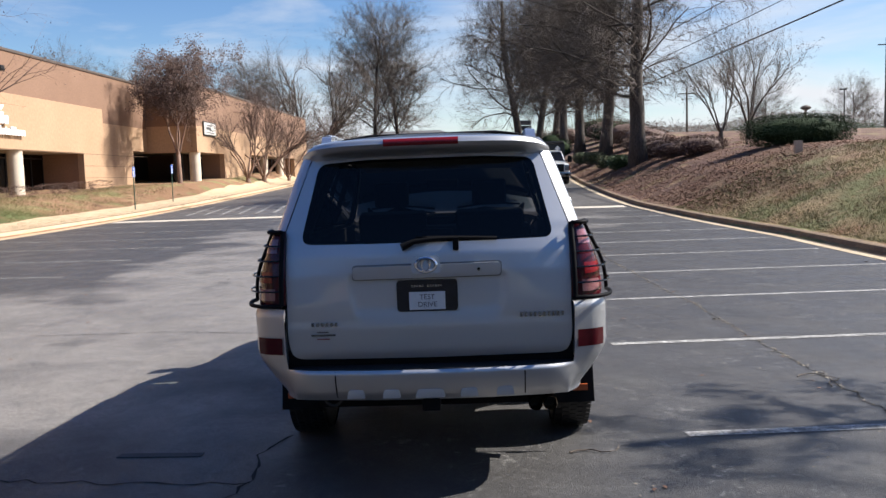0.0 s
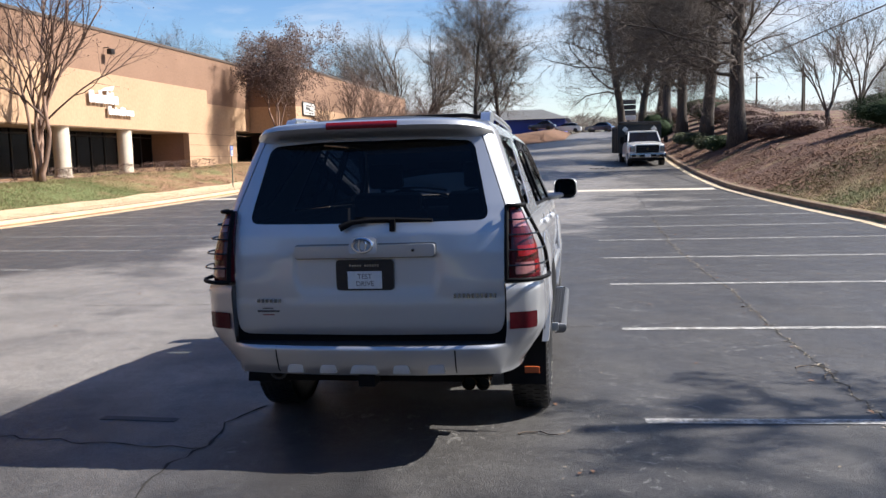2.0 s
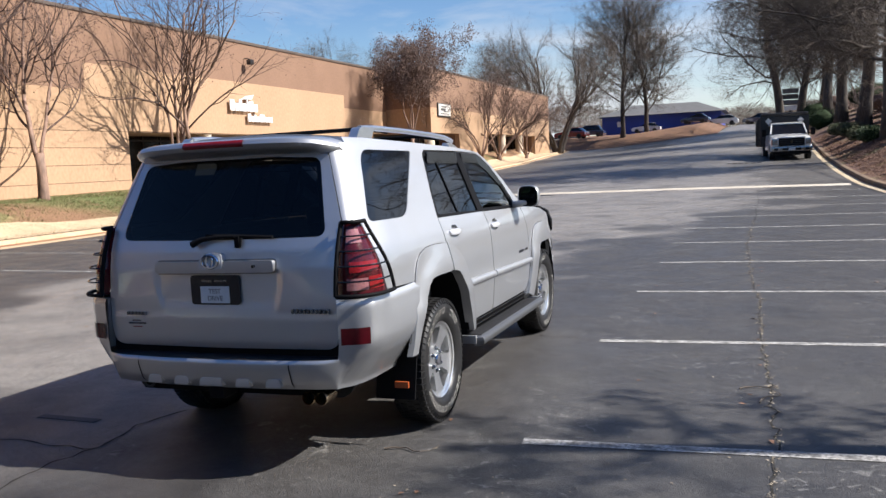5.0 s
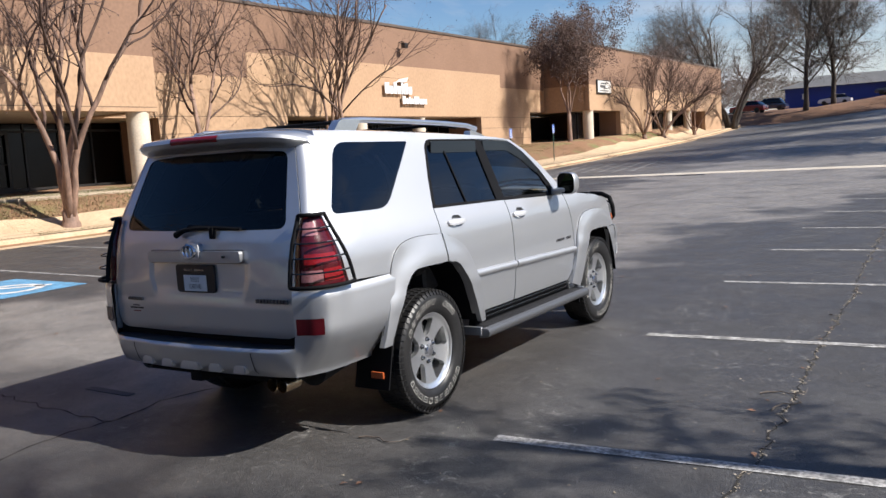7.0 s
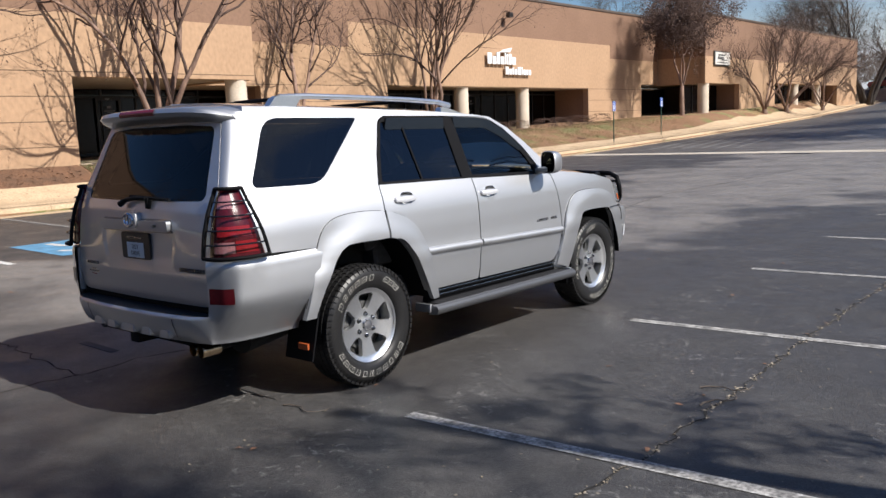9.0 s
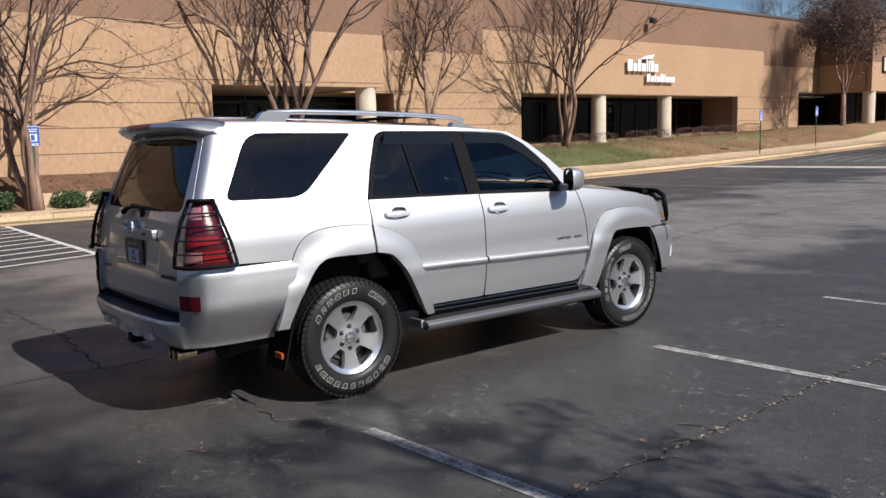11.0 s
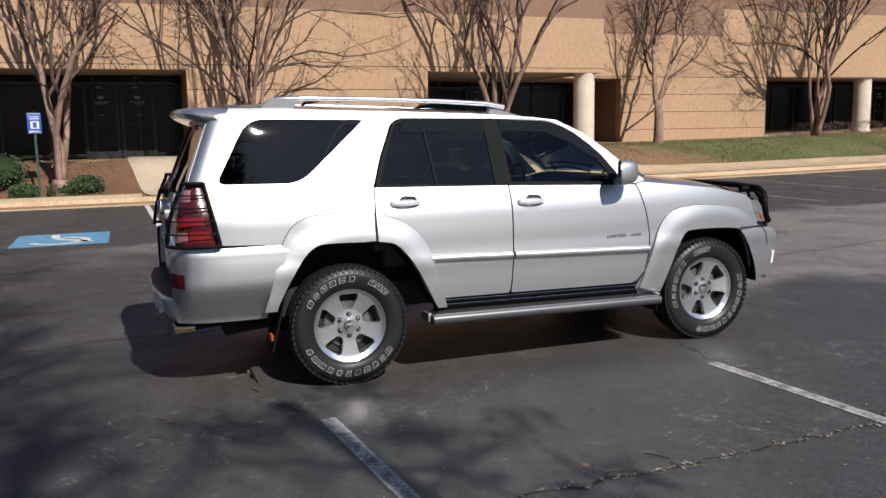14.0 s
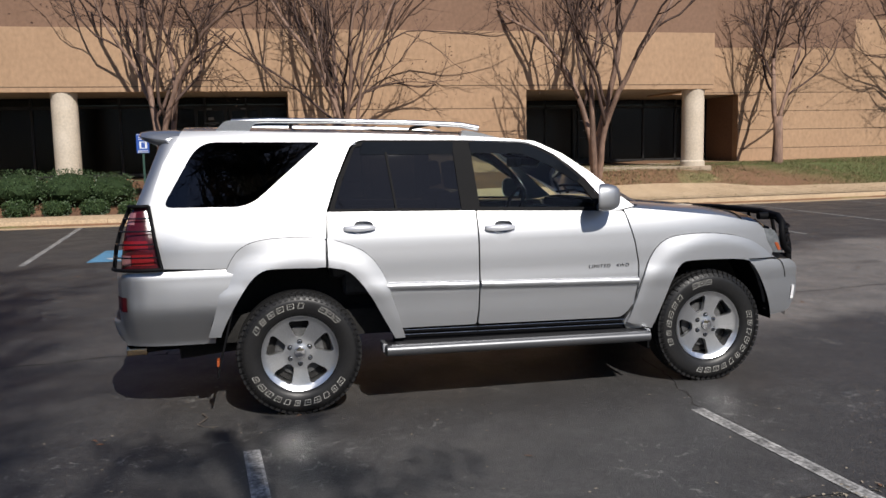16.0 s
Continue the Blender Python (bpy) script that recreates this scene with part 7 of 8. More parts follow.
# trees on the bank beside the stalls, whose branches shade the asphalt
oak_d = tall_tree("tall_tree", 41, 15.0, 0.25, "slender bare tree high on the bank beside the stalls", spec=dict(OAK, kids=[34, 8, 5, 3], first=[0.50, 0.2, 0.12, 0.05], angle=[(30, 58), (24, 48), (28, 60), (30, 60)], ratio=[(0.13, 0.25), (0.4, 0.62), (0.4, 0.62), (0.4, 0.7)], thin=[0.42, 0.72, 0.72, 0.7]))
plant(oak_d, [(13.6, 1.15, 0, 1.14), (13.2, -0.25, 120, 1.10)])


def lopped_tree(x, y, height, seed):
    """A thin straight trunk with a few short leafy branches near its top."""
    rng = random.Random(seed)
    tree = thing("lopped_tree", "thin straight tree with a few leafy tufts near its top", "tree", (x, y, land_z(x, y)), 0, "tall bare trees")
    trunk = [Vector((0.03 * math.sin(1.3 * k), 0.03 * math.cos(0.9 * k), height * k / 8 - (0.3 if k == 0 else 0))) for k in range(9)]
    part("trunk", join_tubes("trunk", [([(trunk, [0.13 - 0.007 * k for k in range(9)])], 10)], BARK_DARK), tree, "thin grey trunk")
    limbs, ends = [], []
    for k in range(11):
        z = height * rng.uniform(0.70, 0.97)
        a = radians(rng.uniform(30, 150) if k < 8 else rng.uniform(200, 340))
        d = Vector((math.cos(a), math.sin(a), rng.uniform(0.0, 0.5))).normalized()
        length = rng.uniform(0.45, 1.15) if k < 8 else rng.uniform(0.2, 0.5)
        pts = [Vector((0, 0, z)) + d * length * q / 4 + Vector((0, 0, 0.05 * q * q / 16)) for q in range(5)]
        limbs.append((pts, [0.022, 0.018, 0.014, 0.010, 0.006]))
        ends += [pts[3], pts[4], pts[4] + d * 0.12]
    part("limbs", join_tubes("limbs", [(limbs, 5)], TWIG_DARK), tree, "short grey branches")
    verts, faces = [], []
    add_leaves(rng, ends, 0.05, 0.10, 55, verts, faces)
    tagged(part("foliage", mesh_of("foliage", verts, faces, LEAF_BROWN), tree, "tufts of dry leaves"), kind="stuff")
    return tree


lopped_tree(8.9, 1.30, 6.5, 4)


def leafy_mass(rng, lo, hi, count, size, material, round_off=0.35, label="leaves"):
    """Many small leaves filling the shell of a rounded box with an uneven outline."""
    verts, faces = [], []
    c = [(a + b) / 2 for a, b in zip(lo, hi)]
    h = [(b - a) / 2 for a, b in zip(lo, hi)]
    for _ in range(count):
        d = Vector((rng.gauss(0, 1), rng.gauss(0, 1), rng.gauss(0, 1))).normalized()
        s = max(abs(d.x), abs(d.y), abs(d.z))
        e = d * (round_off + (1 - round_off) / s)
        k = rng.uniform(0.72, 1.0) * (1 + 0.12 * noise.noise(Vector((d.x * 3 + c[0], d.y * 3 + c[1], d.z * 3))))
        p = Vector([c[j] + h[j] * e[j] * k for j in range(3)])
        a = (d + Vector((rng.gauss(0, 0.8), rng.gauss(0, 0.8), rng.gauss(0, 0.8)))).normalized() * size * rng.uniform(0.6, 1.4)
        b = a.orthogonal().normalized()
        b.rotate(Matrix.Rotation(rng.uniform(0, 6.28), 3, a.normalized()))
        b *= size * 0.5
        i = len(verts)
        verts += [p - a * 0.5, p + b, p + a, p - b]
        faces.append((i, i + 1, i + 2, i + 3))
    return mesh_of(label, verts, faces, material)


def shrub(x, y, w, d, h, seed, material=LEAF_GREEN, size=0.035, count=1500, name="shrub", label="low rounded evergreen shrub in the mulch bed", core=True):
    rng = random.Random(seed)
    s = thing(name, label, "shrub", (x, y, land_z(x, y) - 0.12 * h), 0, "shrubs")
    tagged(part("foliage", leafy_mass(rng, (-w / 2, -d / 2, -0.05), (w / 2, d / 2, h), count, size, material, 0.62), s), kind="stuff")
    if core:
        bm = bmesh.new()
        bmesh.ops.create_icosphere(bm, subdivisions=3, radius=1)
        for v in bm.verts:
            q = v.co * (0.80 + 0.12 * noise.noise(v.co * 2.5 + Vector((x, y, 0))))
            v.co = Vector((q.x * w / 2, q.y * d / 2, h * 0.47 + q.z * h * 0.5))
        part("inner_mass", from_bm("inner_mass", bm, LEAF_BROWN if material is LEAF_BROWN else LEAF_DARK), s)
    return s


rng = random.Random(77)
for k, (x, y, w, h) in enumerate(((-16.9, -7.7, 1.7, 0.98), (-16.85, -6.4, 1.7, 1.0), (-16.8, -5.2, 1.7, 1.02), (-16.75, -4.2, 1.4, 0.92), (-16.2, -6.3, 0.75, 0.46), (-16.1, -5.4, 0.7, 0.44), (-16.1, -4.5, 0.72, 0.46), (-15.95, -3.6, 0.7, 0.42), (-16.0, -2.75, 0.75, 0.45), (-16.3, -2.2, 0.8, 0.5), (-16.1, -8.0, 0.7, 0.4), (-16.4, 1.2, 0.75, 0.45), (-16.1, 2.7, 0.9, 0.5), (-16.2, 3.6, 0.8, 0.45), (-16.7, -9.4, 1.5, 0.62))):
    shrub(x, y, w, w * 0.95, h, 100 + k)
for k in range(9):
    y = 24.5 + 1.9 * k + rng.uniform(-0.5, 0.5)
    shrub(-20.9 + rng.uniform(-0.3, 0.3), y, 1.3, 1.2, 0.62, 200 + k, LEAF_BROWN, 0.03, 1100, "bare_shrub", "low leafless brown shrub beside the porch", core=False)
hedge = shrub(12.9, 29.4, 4.5, 2.3, 1.35, 300, LEAF_DARK, 0.032, 20000, "hedge", "large dark clipped evergreen hedge on the bank")
shrub(9.9, 37.6, 2.6, 1.6, 0.9, 301, LEAF_BROWN, 0.045, 3200, "bank_shrub", "brown leafless shrub mass on the bank")
for k, (x, y, w, h, mtl) in enumerate(((7.9, 42.2, 1.5, 0.8, LEAF_GREEN), (7.7, 46.0, 1.4, 0.7, LEAF_OLIVE), (7.8, 52.0, 1.8, 0.8, LEAF_OLIVE), (7.6, 56.0, 1.8, 0.8, LEAF_OLIVE), (9.9, 41.0, 3.0, 1.0, LEAF_BROWN), (10.3, 46.5, 3.4, 1.1, LEAF_BROWN), (11.0, 52.0, 3.6, 1.5, LEAF_BROWN), (10.5, 35.0, 2.4, 1.0, LEAF_BROWN), (11.2, 59.0, 4.6, 1.9, LEAF_BROWN), (11.6, 66.0, 5.0, 2.0, LEAF_DARK), (12.0, 74.0, 5.4, 2.2, LEAF_BROWN), (12.6, 84.0, 6.0, 2.6, LEAF_DARK), (9.6, 90.0, 4.0, 2.4, LEAF_BROWN), (7.4, 74.0, 2.4, 2.0, LEAF_DARK), (7.6, 88.0, 3.0, 2.6, LEAF_DARK))):
    shrub(x, y, w, w, h, 320 + k, mtl, 0.05, 3000, "bank_shrub", "uneven shrub under the tall trees on the bank")


# ---- far things ----
def power_pole(x, y, h, arm):
    p = thing("utility_pole", "weathered wooden utility pole with a crossarm", "pole", (x, y, land_z(x, y)), 0, "utility poles")
    part("pole", rod("pole", [(0, 0, -0.5), (0, 0, h)], [0.17, 0.12], WOOD_POLE), p)
    part("crossarm", box("crossarm", (-arm, -0.06, h - 0.9), (arm, 0.06, h - 0.75), WOOD_POLE, 0.01), p)
    return p


for x, y, h in ((53.7, 110.0, 11.8), (30.0, 120.0, 6.4), (43.0, 175.0, 9.5), (27.5, 140.0, 6.8), (24.0, 170.0, 7.5)):
    power_pole(x, y, h, 1.1)


def cable(a, b, sag, radius):
    pts = []
    for k in range(25):
        t = k / 24
        p = Vector(a).lerp(Vector(b), t)
        p.z -= sag * 4 * t * (1 - t)
        pts.append(p)
    c = new("overhead_cable", rod("overhead_cable", pts, radius, STEEL_DARK, 5))
    return tagged(c, "black overhead power cable", "cable", group="overhead cables")


cable((12.2, 60.5, 7.98), (23.7, 25.0, 11.7), 0.1, 0.045)
cable((12.2, 60.5, 9.4), (22.5, 25.0, 12.9), 0.2, 0.024)
cable((12.2, 60.5, 11.0), (21.0, 25.0, 14.0), 0.2, 0.03)

# low blue building beyond the road
blue = thing("blue_building", "long low blue building with a grey roof", "building", (0, 0, 0))
zb = 4.6
part("wall", box("wall", (-21.3, 131.0, zb - 1.0), (-3.2, 145.0, zb + 3.1), BLUE_WALL), blue, "bright blue painted wall")
part("roof", mesh_of("roof", [(-22.2, 130, zb + 3.05), (-2.5, 130, zb + 3.05), (-2.5, 146, zb + 3.05), (-22.2, 146, zb + 3.05), (-17.5, 138, zb + 5.0), (-7.2, 138, zb + 5.0)], [(0, 1, 5, 4), (1, 2, 5), (2, 3, 4, 5), (3, 0, 4), (3, 2, 1, 0)], ROOF_GREY), blue, "grey hipped roof")
part("window", box("window", (-18.9, 130.95, zb + 1.4), (-18.2, 131.05, zb + 2.2), WHITE_DIRTY), blue)


# leaf-covered rise between the road's end and the blue building
def mound_z(x, y):
    edge = 94.5 + 0.35 * max(0, x + 12)
    return lot_z(x, y) + 0.02 + 1.25 * smoothstep(edge, edge + 8, y) * smoothstep(-1.5, -5.0, x) + (0.10 * noise.noise(Vector((x * 0.4, y * 0.4, 2))) if y > edge + 1 else 0)


mrows = []
for k in range(40):
    y = 94.0 + 0.9 * k
    mrows.append([(x, y + 0.35 * max(0, x + 12), mound_z(x, y + 0.35 * max(0, x + 12))) for x in [-22.5 + 0.55 * j for j in range(38)]])
tagged(new("leafy_mound", grid_mesh("leafy_mound", mrows, MULCH)), "rise covered with red-brown leaf litter", "ground", kind="structure")


def simple_car(x, y, turn, paint, label, length=4.5, height=1.45, at_z=None):
    """A parked car seen small: shaped body, glasshouse, wheels."""
    c = thing("parked_car", label, "car", (x, y, (mound_z(x, y) if -22.5 < x < -1 else land_z(x, y) + 0.08) if at_z is None else at_z), turn, "far parked cars")
    L, H, Wd = length, height, 0.88
    side = [(-L / 2, 0.45), (-L / 2 + 0.05, 0.85), (-L / 2 + 0.5, 0.95), (L / 2 - 1.3, 0.95), (L / 2 - 0.2, 0.80), (L / 2, 0.55), (L / 2 - 0.1, 0.28), (-L / 2 + 0.1, 0.28)]
    top = [(-L / 2 + 0.35, 0.95), (-L / 2 + 0.95, H - 0.05), (-L / 2 + 1.4, H), (L / 2 - 2.2, H - 0.03), (L / 2 - 1.25, 0.95)]

    def extrude(poly, w0, w1, mat, nm):
        n = len(poly)
        verts = [(s * w1 if z > 1.1 else s * w0, y, z) for s in (-1, 1) for y, z in poly]
        faces = [tuple(range(n)), tuple(reversed(range(n, 2 * n)))] + [(k, (k + 1) % n, n + (k + 1) % n, n + k) for k in range(n)]
        bm = bmesh.new()
        vs = [bm.verts.new(v) for v in verts]
        for f in faces:
            bm.faces.new([vs[i] for i in f])
        bevelled(bm, 0.05, 2)
        return from_bm(nm, bm, mat)

    part("body", extrude(side, Wd, Wd, paint, "body"), c)
    part("glasshouse", extrude(top, Wd * 0.93, Wd * 0.74, TRIM_GLOSS, "glasshouse"), c)
    part("roof", box("roof", (-Wd * 0.72, -L / 2 + 1.0, H - 0.03), (Wd * 0.72, L / 2 - 2.15, H + 0.03), paint, 0.02), c)
    for s in (-1, 1):
        for yy in (-L / 2 + 0.85, L / 2 - 0.85):
            part("wheel", rod("wheel", [(s * (Wd - 0.2), yy, 0.32), (s * (Wd + 0.01), yy, 0.32)], 0.32, RUBBER, 16), c)
    return c


simple_car(-6.3, 122, 80, CAR_BLUE, "dark blue hatchback parked before the blue building", 4.0)
simple_car(-2.8, 124.5, 85, TRUCK_WHITE, "white saloon parked before the blue building", 4.6)
simple_car(2.2, 126, 70, CAR_BLUE, "dark car parked before the blue building", 4.3)
simple_car(-14.0, 128, 88, TRUCK_WHITE, "white car parked before the blue building", 4.4)
simple_car(-21.5, 120, 85, CAR_BLUE, "dark pickup parked beyond the building", 5.2, 1.7)
simple_car(-24.5, 116, 80, TRUCK_WHITE, "white van parked beyond the building", 5.0, 1.9)
simple_car(-20.5, 104, 80, CAR_RED, "red car parked beyond the building", 4.3)

# street sign pylon and white box far off
pyl = thing("pylon_sign", "tall grey roadside pylon sign with stacked panels", "sign", (6.2, 118.0, land_z(6.2, 118)))
part("post", rod("post", [(0, 0, 0), (0, 0, 2.0)], 0.2, STEEL_DARK), pyl)
for k in range(4):
    part("panel", box("panel", (-1.0, -0.2, 1.8 + 0.75 * k), (1.0, 0.2, 2.45 + 0.75 * k), (WHITE_DIRTY, ROOF_GREY, STEEL_DARK, ROOF_GREY)[k], 0.03), pyl)
tower = thing("water_tower", "distant pale mushroom-shaped water tower", "tower", (250, 640, 18))
part("stem", rod("stem", [(0, 0, 0), (0, 0, 14.5)], [1.6, 1.0], FAR_WOOD), tower)
rows = [[(r * math.cos(a), r * math.sin(a), z) for a in [2 * math.pi * k / 20 for k in range(20)]] for r, z in ((0.9, 14), (3.8, 15.5), (4.6, 17), (3.6, 18.2), (0.1, 18.9))]
part("tank", grid_mesh("tank", rows, FAR_WOOD, True, close=True), tower)
lamp = thing("street_lamp", "thin distant street lamp with a flat head", "street lamp", (85.8, 200, land_z(85.8, 200)))
part("pole", rod("pole", [(0, 0, 0), (0, 0, 12)], 0.12, STEEL_DARK), lamp)
part("head", box("head", (-1.2, -0.2, 11.9), (0.4, 0.2, 12.2), STEEL_DARK, 0.03), lamp)
post = thing("marker_post", "short wooden marker post on the bank", "post", (11.2, 24.6, land_z(11.2, 24.6)))
part("post", box("post", (-0.13, -0.09, -0.1), (0.13, 0.09, 0.42), WALK, 0.02), post)


def far_woods(name, pts, h, seed, count, label, material=FAR_WOOD, fine=1.0):
    """A far strip of bare woods: thin crossing twigs rising to an uneven top."""
    rng = random.Random(seed)
    verts, faces = [], []
    for _ in range(count):
        t = rng.uniform(0, len(pts) - 1.001)
        i = int(t)
        a, b = Vector((*pts[i], 0)), Vector((*pts[i + 1], 0))
        p = a.lerp(b, t - i) + Vector((rng.gauss(0, 5), rng.gauss(0, 5), 0))
        z = land_z(p.x, p.y)
        hh = h * (0.62 + 0.38 * noise.noise(Vector((p.x * 0.035, p.y * 0.035, seed)))) * rng.uniform(0.3, 1.0)
        w = rng.uniform(0.25, 0.9) * h / 8 * fine
        c = Vector((p.x, p.y, z + hh))
        d = Vector((rng.gauss(0, 1), rng.gauss(0, 0.5), rng.uniform(0.2, 1))).normalized() * w
        e = d.orthogonal().normalized() * w * 0.09
        k = len(verts)
        verts += [c - d, c + e, c + d, c - e]
        faces.append((k, k + 1, k + 2, k + 3))
    return tagged(new(name, mesh_of(name, verts, faces, material)), label, "woods", kind="stuff")


plant(copy_thing(oak_c, pose(0, 0, 0)), [(94.0, 280.0, 30, 1.25), (118.0, 271.0, 200, 1.2)])
tower = thing("water_tower", "far water tower with a flat round tank on a thin stem", "water tower", (105.0, 275.5, land_z(105.0, 275.5)))
prof = [(0.05, 13.6), (0.5, 13.5), (1.3, 13.2), (1.7, 12.75), (1.5, 12.4), (0.8, 12.0), (0.3, 11.8)]
part("tank", grid_mesh("tank", [[(q * math.cos(a), q * math.sin(a), z) for a in [2 * math.pi * k / 20 for k in range(20)]] for q, z in prof], FAR_WOOD, True, 40, close=True), tower, "flat round tank")
part("stem", rod("stem", [(0, 0, -0.3), (0, 0, 12.0)], 0.35, FAR_WOOD, 10), tower)

far_woods("far_woods", [(-90, 60), (-70, 150), (-40, 190), (0, 210), (40, 215), (90, 220), (160, 230), (300, 240)], 10.0, 4, 60000, "distant line of bare winter woods", fine=0.9)
far_woods("far_evergreens", [(60, 190), (110, 190), (170, 180), (260, 170)], 6.5, 9, 60000, "distant dark evergreen treeline", LEAF_DARK, 0.6)


# unseen woods closing the lot south and east, added to darken the car's rear
far_woods("unseen_woods", [(-70, -34), (-30, -30), (0, -29), (30, -30), (52, -26), (62, 0), (64, 30), (62, 60)], 10.0, 14, 26000, "unseen bare woods added behind the lot to darken reflections")
far_woods("unseen_evergreens", [(-70, -36), (-30, -32), (0, -31), (30, -32), (54, -28), (66, 0)], 11.0, 15, 40000, "unseen dark evergreens added behind the lot to block low sky", LEAF_DARK)


# work truck parked facing the camera by the right curb
def work_truck(x, y, turn):
    t = thing("work_truck", "white pickup truck with a dark dump body, parked by the curb", "truck", (x, y, lot_z(x, y)), turn)

    def shell(name, sections, material, label=""):
        """A closed shell through cross sections (y, half width, low z, high z, half width on top)."""
        rows = []
        for yy, w, lo, hi, wt in sections:
            rows.append([(-w, yy, lo), (-w, yy, lo + (hi - lo) * 0.55), (-(w + wt) / 2, yy, lo + (hi - lo) * 0.92), (-wt * 0.6, yy, hi), (wt * 0.6, yy, hi), ((w + wt) / 2, yy, lo + (hi - lo) * 0.92), (w, yy, lo + (hi - lo) * 0.55), (w, yy, lo)])
        me = grid_mesh(name, rows, material, True, 40)
        part(name, me, t, label)
        for row, tag in ((rows[0], "front"), (rows[-1], "back")):
            part(name + "_end", mesh_of(name, row, [tuple(range(8)) if tag == "front" else tuple(reversed(range(8)))], material), t)

    shell("hood", [(0.02, 0.92, 0.62, 1.14, 0.78), (0.10, 0.98, 0.58, 1.24, 0.82), (0.6, 1.0, 0.55, 1.30, 0.84), (1.25, 1.0, 0.55, 1.34, 0.86)], TRUCK_WHITE, "white hood")
    shell("cab", [(1.22, 1.0, 0.55, 1.36, 0.90), (1.30, 1.0, 0.55, 1.40, 0.88), (3.05, 1.0, 0.55, 1.42, 0.90)], TRUCK_WHITE, "white cab")
    shell("cab_roof", [(1.78, 0.84, 1.86, 1.96, 0.70), (2.0, 0.86, 1.86, 2.01, 0.72), (2.9, 0.86, 1.86, 2.0, 0.72), (3.02, 0.84, 1.84, 1.95, 0.70)], TRUCK_WHITE, "white cab roof")
    part("windscreen", mesh_of("windscreen", [(-0.88, 1.24, 1.38), (0.88, 1.24, 1.38), (0.76, 1.82, 1.90), (-0.76, 1.82, 1.90)], [(0, 1, 2, 3)], TRIM_GLOSS), t, "dark windscreen")
    part("cabin", box("cabin", (-0.80, 1.75, 1.36), (0.80, 2.98, 1.90), TRIM_GLOSS, 0.04), t, "dark cab glass")
    for s in (-1, 1):
        part("pillar", rod("pillar", [(s * 0.90, 1.25, 1.38), (s * 0.80, 1.80, 1.90)], 0.045, TRUCK_WHITE, 6), t)
        part("headlamp", box("headlamp", (s * 0.81 - 0.13, -0.03, 0.80), (s * 0.81 + 0.13, 0.10, 1.12), HEADLAMP, 0.04), t, "clear headlamp")
        part("signal_lamp", box("signal_lamp", (s * 0.93 - 0.04, -0.02, 0.80), (s * 0.93 + 0.04, 0.12, 1.08), AMBER, 0.02), t)
        m = part("mirror", box("mirror", (s * 1.22 - 0.11, 1.30, 1.28), (s * 1.22 + 0.11, 1.40, 1.66), TRIM, 0.03), t, "black towing mirror")
        part("arm", rod("arm", [(s * 0.98, 1.36, 1.38), (s * 1.16, 1.36, 1.42)], 0.025, TRIM, 6), m)
        part("fender", grid_mesh("fender", [[(s * xx, 0.75 + 0.50 * math.cos(a), 0.42 + 0.50 * math.sin(a)) for a in [math.pi * k / 12 for k in range(13)]] for xx in (0.96, 1.03, 1.03)], TRUCK_WHITE), t, "white wheel arch")
        for yy in (0.75, 4.6):
            w = part("wheel", rod("wheel", [(s * 0.74, yy, 0.4), (s * 0.78, yy, 0.4), (s * 0.98, yy, 0.4), (s * 1.02, yy, 0.4)], [0.36, 0.4, 0.4, 0.36], RUBBER, 20), t)
            part("hub", rod("hub", [(s * 1.0, yy, 0.4), (s * 1.03, yy, 0.4)], 0.2, ALLOY, 14), w)
    part("grille_surround", box("grille_surround", (-0.68, -0.04, 0.70), (0.68, 0.03, 1.20), TRUCK_WHITE, 0.04), t)
    part("grille", box("grille", (-0.63, -0.07, 0.74), (0.63, -0.02, 1.15), TRIM, 0.03), t, "large black grille")
    for z in (0.84, 0.94, 1.04):
        part("grille_bar", box("grille_bar", (-0.60, -0.085, z - 0.016), (0.60, -0.06, z + 0.016), TRUCK_DARK), t)
    part("oval_mark", rod("oval_mark", [(0, -0.092, 0.95), (0, -0.084, 0.95)], 0.07, TRIM_GLOSS, 14), t)
    part("bumper", box("bumper", (-1.0, -0.16, 0.46), (1.0, 0.04, 0.70), BADGE, 0.05), t, "chrome bumper")
    for a, b in ((-0.86, -0.66), (-0.45, 0.45), (0.66, 0.86)):
        part("bumper_slot", box("bumper_slot", (a, -0.166, 0.52), (b, -0.15, 0.63), TRIM, 0.01), t)
    part("number_plate", box("number_plate", (-0.16, -0.175, 0.50), (0.16, -0.165, 0.64), PAPER), t)
    part("valance", box("valance", (-0.9, -0.06, 0.30), (0.9, 0.10, 0.47), TRIM, 0.03), t)
    part("dump_body", box("dump_body", (-1.20, 3.20, 0.75), (1.20, 6.4, 2.36), TRUCK_DARK, 0.04), t, "dark dump body")
    for k in range(5):
        for s in (-1, 1):
            part("body_rib", box("body_rib", (s * 1.22 - 0.035, 3.4 + 0.7 * k, 0.8), (s * 1.22 + 0.035, 3.5 + 0.7 * k, 2.34), TRUCK_DARK, 0.01), t)
    part("headboard", box("headboard", (-1.26, 3.10, 0.75), (1.26, 3.18, 2.44), TRUCK_DARK, 0.02), t, "near-black headboard")
    for s in (-1, 1):
        mk = part("marker_plate", box("marker_plate", (-0.13, 0, -0.13), (0.13, 0.02, 0.13), PAPER, 0.01), t, "white diamond marker plate")
        mk.location, mk.rotation_euler = (s * 0.83, 3.07, 2.14), (0, radians(45), 0)
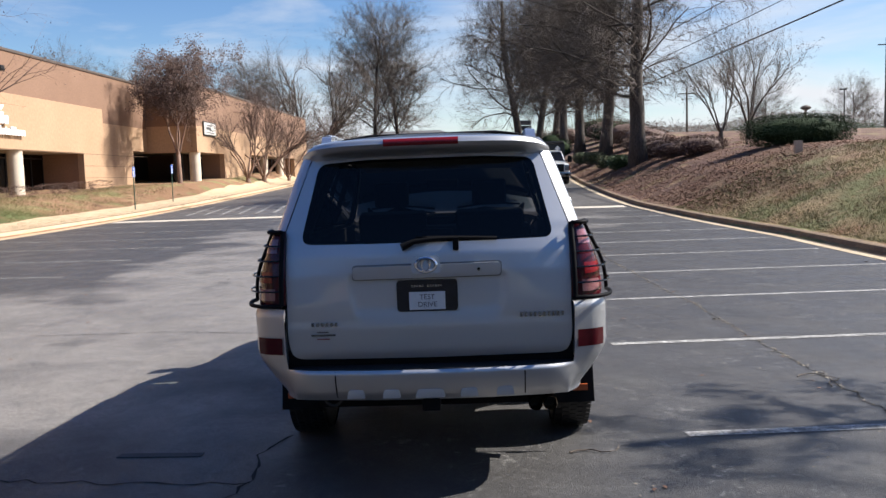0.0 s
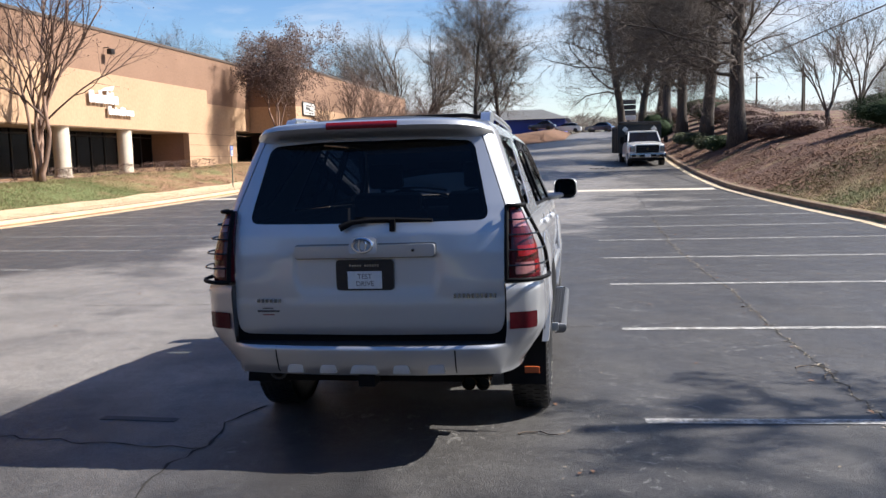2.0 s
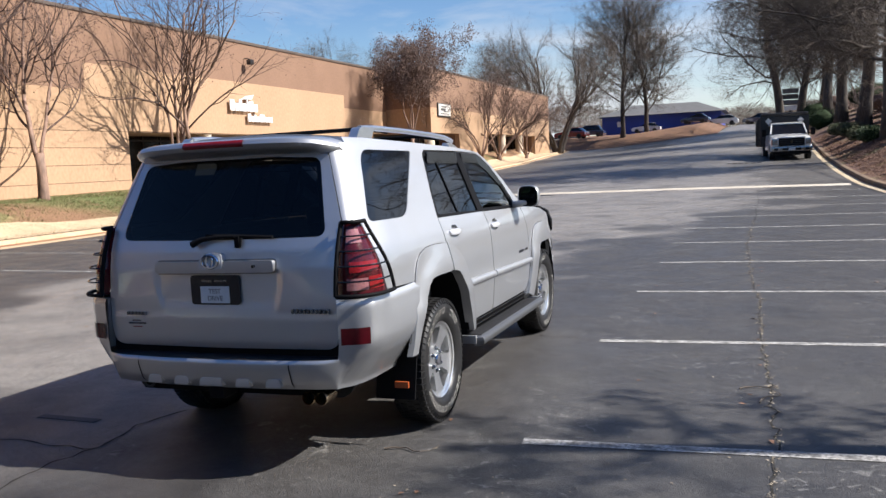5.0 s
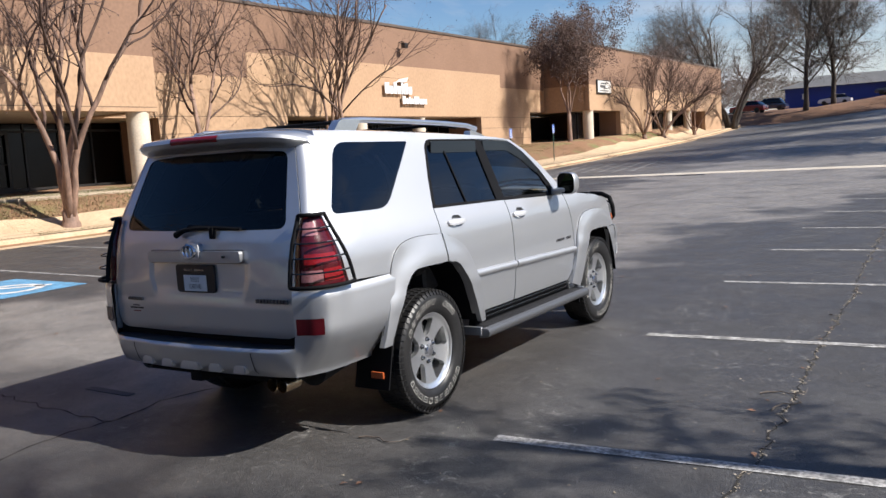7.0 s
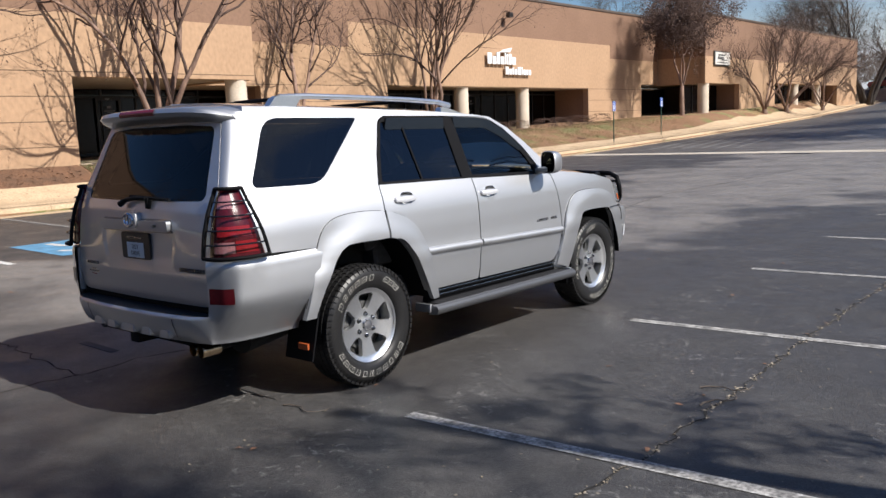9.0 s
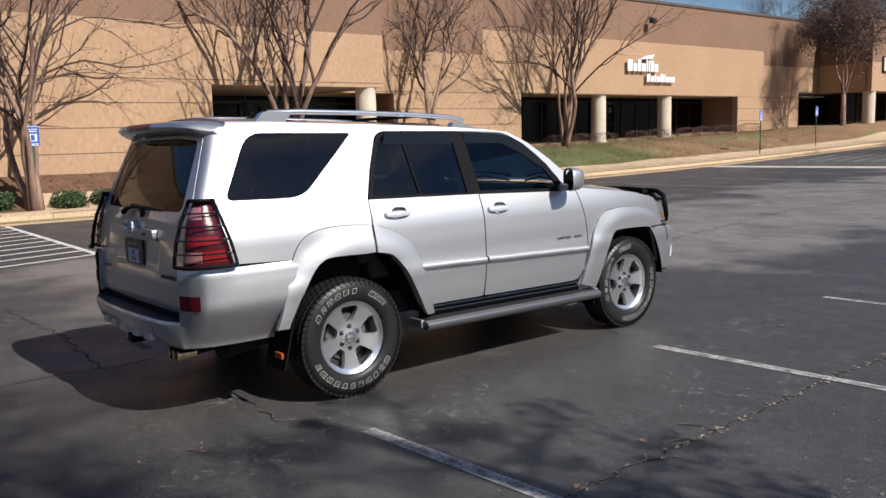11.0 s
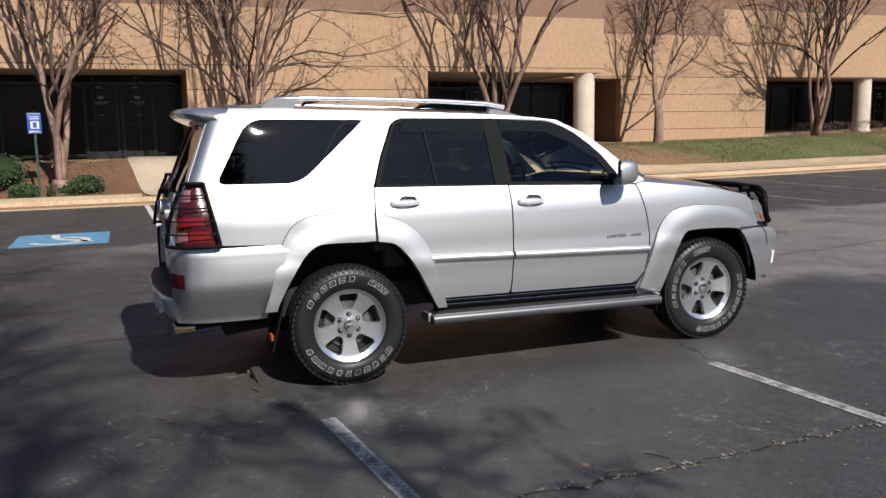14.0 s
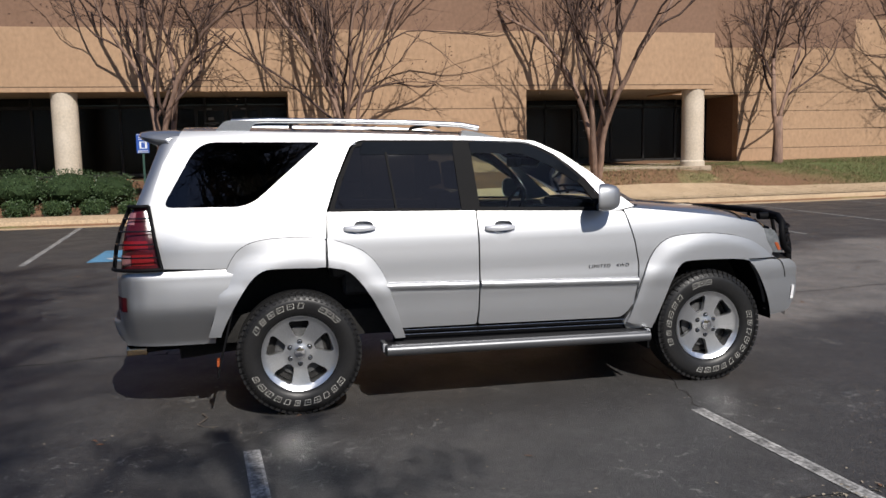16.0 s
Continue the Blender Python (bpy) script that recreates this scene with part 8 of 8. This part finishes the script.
    part("tarp_roll", rod("tarp_roll", [(-1.2, 3.1, 2.50), (1.2, 3.1, 2.50)], 0.09, TRUCK_DARK, 12), t, "dark rolled tarp")
    part("chassis", box("chassis", (-0.5, 0.2, 0.35), (0.5, 6.1, 0.75), UNDER), t)
    return t


work_truck(4.15, 42.6, 5)


# ---- litter and grass ----
def scatter_blades(name, count, seed, where, size, material, label):
    rng = random.Random(seed)
    verts, faces = [], []
    for _ in range(count):
        x, y = where(rng)
        z = land_z(x, y) - 0.01
        a = rng.uniform(0, 6.28)
        h = size * rng.uniform(0.5, 1.5)
        dx, dy = math.cos(a) * size * 0.12, math.sin(a) * size * 0.12
        lx, ly = rng.gauss(0, 0.45) * h, rng.gauss(0, 0.45) * h
        i = len(verts)
        verts += [(x - dx, y - dy, z), (x + dx, y + dy, z), (x + lx, y + ly, z + h)]
        faces.append((i, i + 1, i + 2))
    return tagged(new(name, mesh_of(name, verts, faces, material)), label, "grass", kind="stuff")


def on_left(rng):
    return left_curb(0) - 0.2 - 6.4 * rng.random() ** 1.2, 7.3 + 38 * rng.random() ** 1.6


def on_right(rng):
    y = 6 + 17 * rng.random() ** 1.1
    return right_curb(y) + 0.25 + 9.0 * rng.random() ** 1.3, y


scatter_blades("grass", 60000, 3, on_left, 0.065, GRASS_BLADE, "short straw and green winter grass by the building")
def on_lawn(rng):
    x = -15.6 - 5.4 * rng.random()
    return x, 40.5 + rng.gauss(0, 0.8) + 1.3 * x + (27.5 - 40.5 - 1.3 * x) * rng.random()


scatter_blades("grass", 30000, 21, on_lawn, 0.06, GRASS_GREEN, "patch of green winter grass before the porch")
scatter_blades("grass", 90000, 4, on_right, 0.055, GRASS_BLADE, "straw-coloured winter grass on the bank")


def scatter_leaves(name, count, seed, where, size, ground_z, material, label):
    rng = random.Random(seed)
    verts, faces = [], []
    for _ in range(count):
        x, y = where(rng)
        z = ground_z(x, y) + 0.004
        a = rng.uniform(0, 6.28)
        s = size * rng.uniform(0.5, 1.3)
        u, v = Vector((math.cos(a), math.sin(a), 0)) * s, Vector((-math.sin(a), math.cos(a), 0)) * s * 0.5
        c = Vector((x, y, z))
        i = len(verts)
        verts += [c - u, c + v + Vector((0, 0, s * rng.uniform(0, 0.6))), c + u + Vector((0, 0, s * rng.uniform(0, 0.4))), c - v + Vector((0, 0, s * rng.uniform(0, 0.5)))]
        faces += [(i, i + 1, i + 3), (i + 1, i + 2, i + 3)]
    return tagged(new(name, mesh_of(name, verts, faces, material)), label, "leaves", kind="stuff")


def on_lot(rng):
    return rng.uniform(-6, 7), -3.5 + 16 * rng.random() ** 1.4


def by_curb(rng):
    y = 17 + 46 * rng.random() ** 1.25
    off = 0.3 + abs(rng.gauss(0, 3.8))
    edge = 21.5 + 4.5 * noise.noise(Vector((off * 0.35, y * 0.2, 2))) + rng.gauss(0, 1.3)
    return right_curb(max(y, edge)) + off, max(y, edge) + (rng.uniform(0, 3) if y < edge else 0)


def on_stalls(rng):
    return rng.uniform(1.0, 6.8), -4 + 12 * rng.random() ** 1.3


def crack_side(rng):
    return 2.72 + rng.gauss(0, 0.05), rng.uniform(-2, 12)


def in_crack(rng):
    x, y = main_crack[int(len(main_crack) * 0.62 * rng.random())]
    return (x + rng.gauss(0, 0.012), y + rng.uniform(-0.04, 0.04)) if noise.noise(Vector((0, y * 1.7, 5))) > -0.15 else (x + rng.gauss(0, 0.05), y)


def in_beds(rng):
    return rng.uniform(-17.9, -15.1), rng.choice((rng.uniform(-12, -1.6), rng.uniform(1.0, 7)))


scatter_leaves("fallen_leaves", 60, 5, on_lot, 0.028, lot_z, LITTER, "scattered dry leaves on the asphalt")
scatter_leaves("fallen_leaves", 30, 6, crack_side, 0.022, lot_z, LITTER, "dry leaf bits along the crack")
scatter_leaves("grit", 1300, 12, in_crack, 0.011, lot_z, GRIT, "pale grit and dead grass along the crack")
scatter_leaves("grit", 1300, 13, on_stalls, 0.010, lot_z, GRIT, "scattered pale grit on the asphalt")
scatter_leaves("fallen_leaves", 34000, 7, by_curb, 0.055, land_z, LITTER, "red-brown leaf litter on the bank")
scatter_leaves("fallen_leaves", 4200, 17, on_right, 0.045, land_z, LITTER, "dead leaves caught in the grass of the bank")
scatter_leaves("fallen_leaves", 9000, 11, on_left, 0.05, land_z, LITTER, "red-brown leaf litter on the verge")
scatter_leaves("fallen_leaves", 2500, 8, in_beds, 0.04, lambda x, y: land_z(x, y) + 0.03, LITTER, "leaf litter on the mulch")
rng = random.Random(90)
for k, (x, y, a) in enumerate(((2.62, 1.05, 0.5), (2.75, 0.75, 1.2), (-0.2, -2.1, 0.3), (0.2, -2.3, 2.8), (0.75, -0.62, 0.2))):
    pts = [(x + 0.045 * j * math.cos(a + 0.25 * math.sin(j)), y + 0.045 * j * math.sin(a + 0.25 * math.sin(j)), 0.008 + 0.006 * (j % 2)) for j in range(8)]
    tagged(new("fallen_twig", rod("fallen_twig", pts, [0.006 - 0.0006 * j for j in range(8)], TWIG_DARK, 5)), "thin dry fallen twig on the asphalt", "twig", group="fallen twigs")
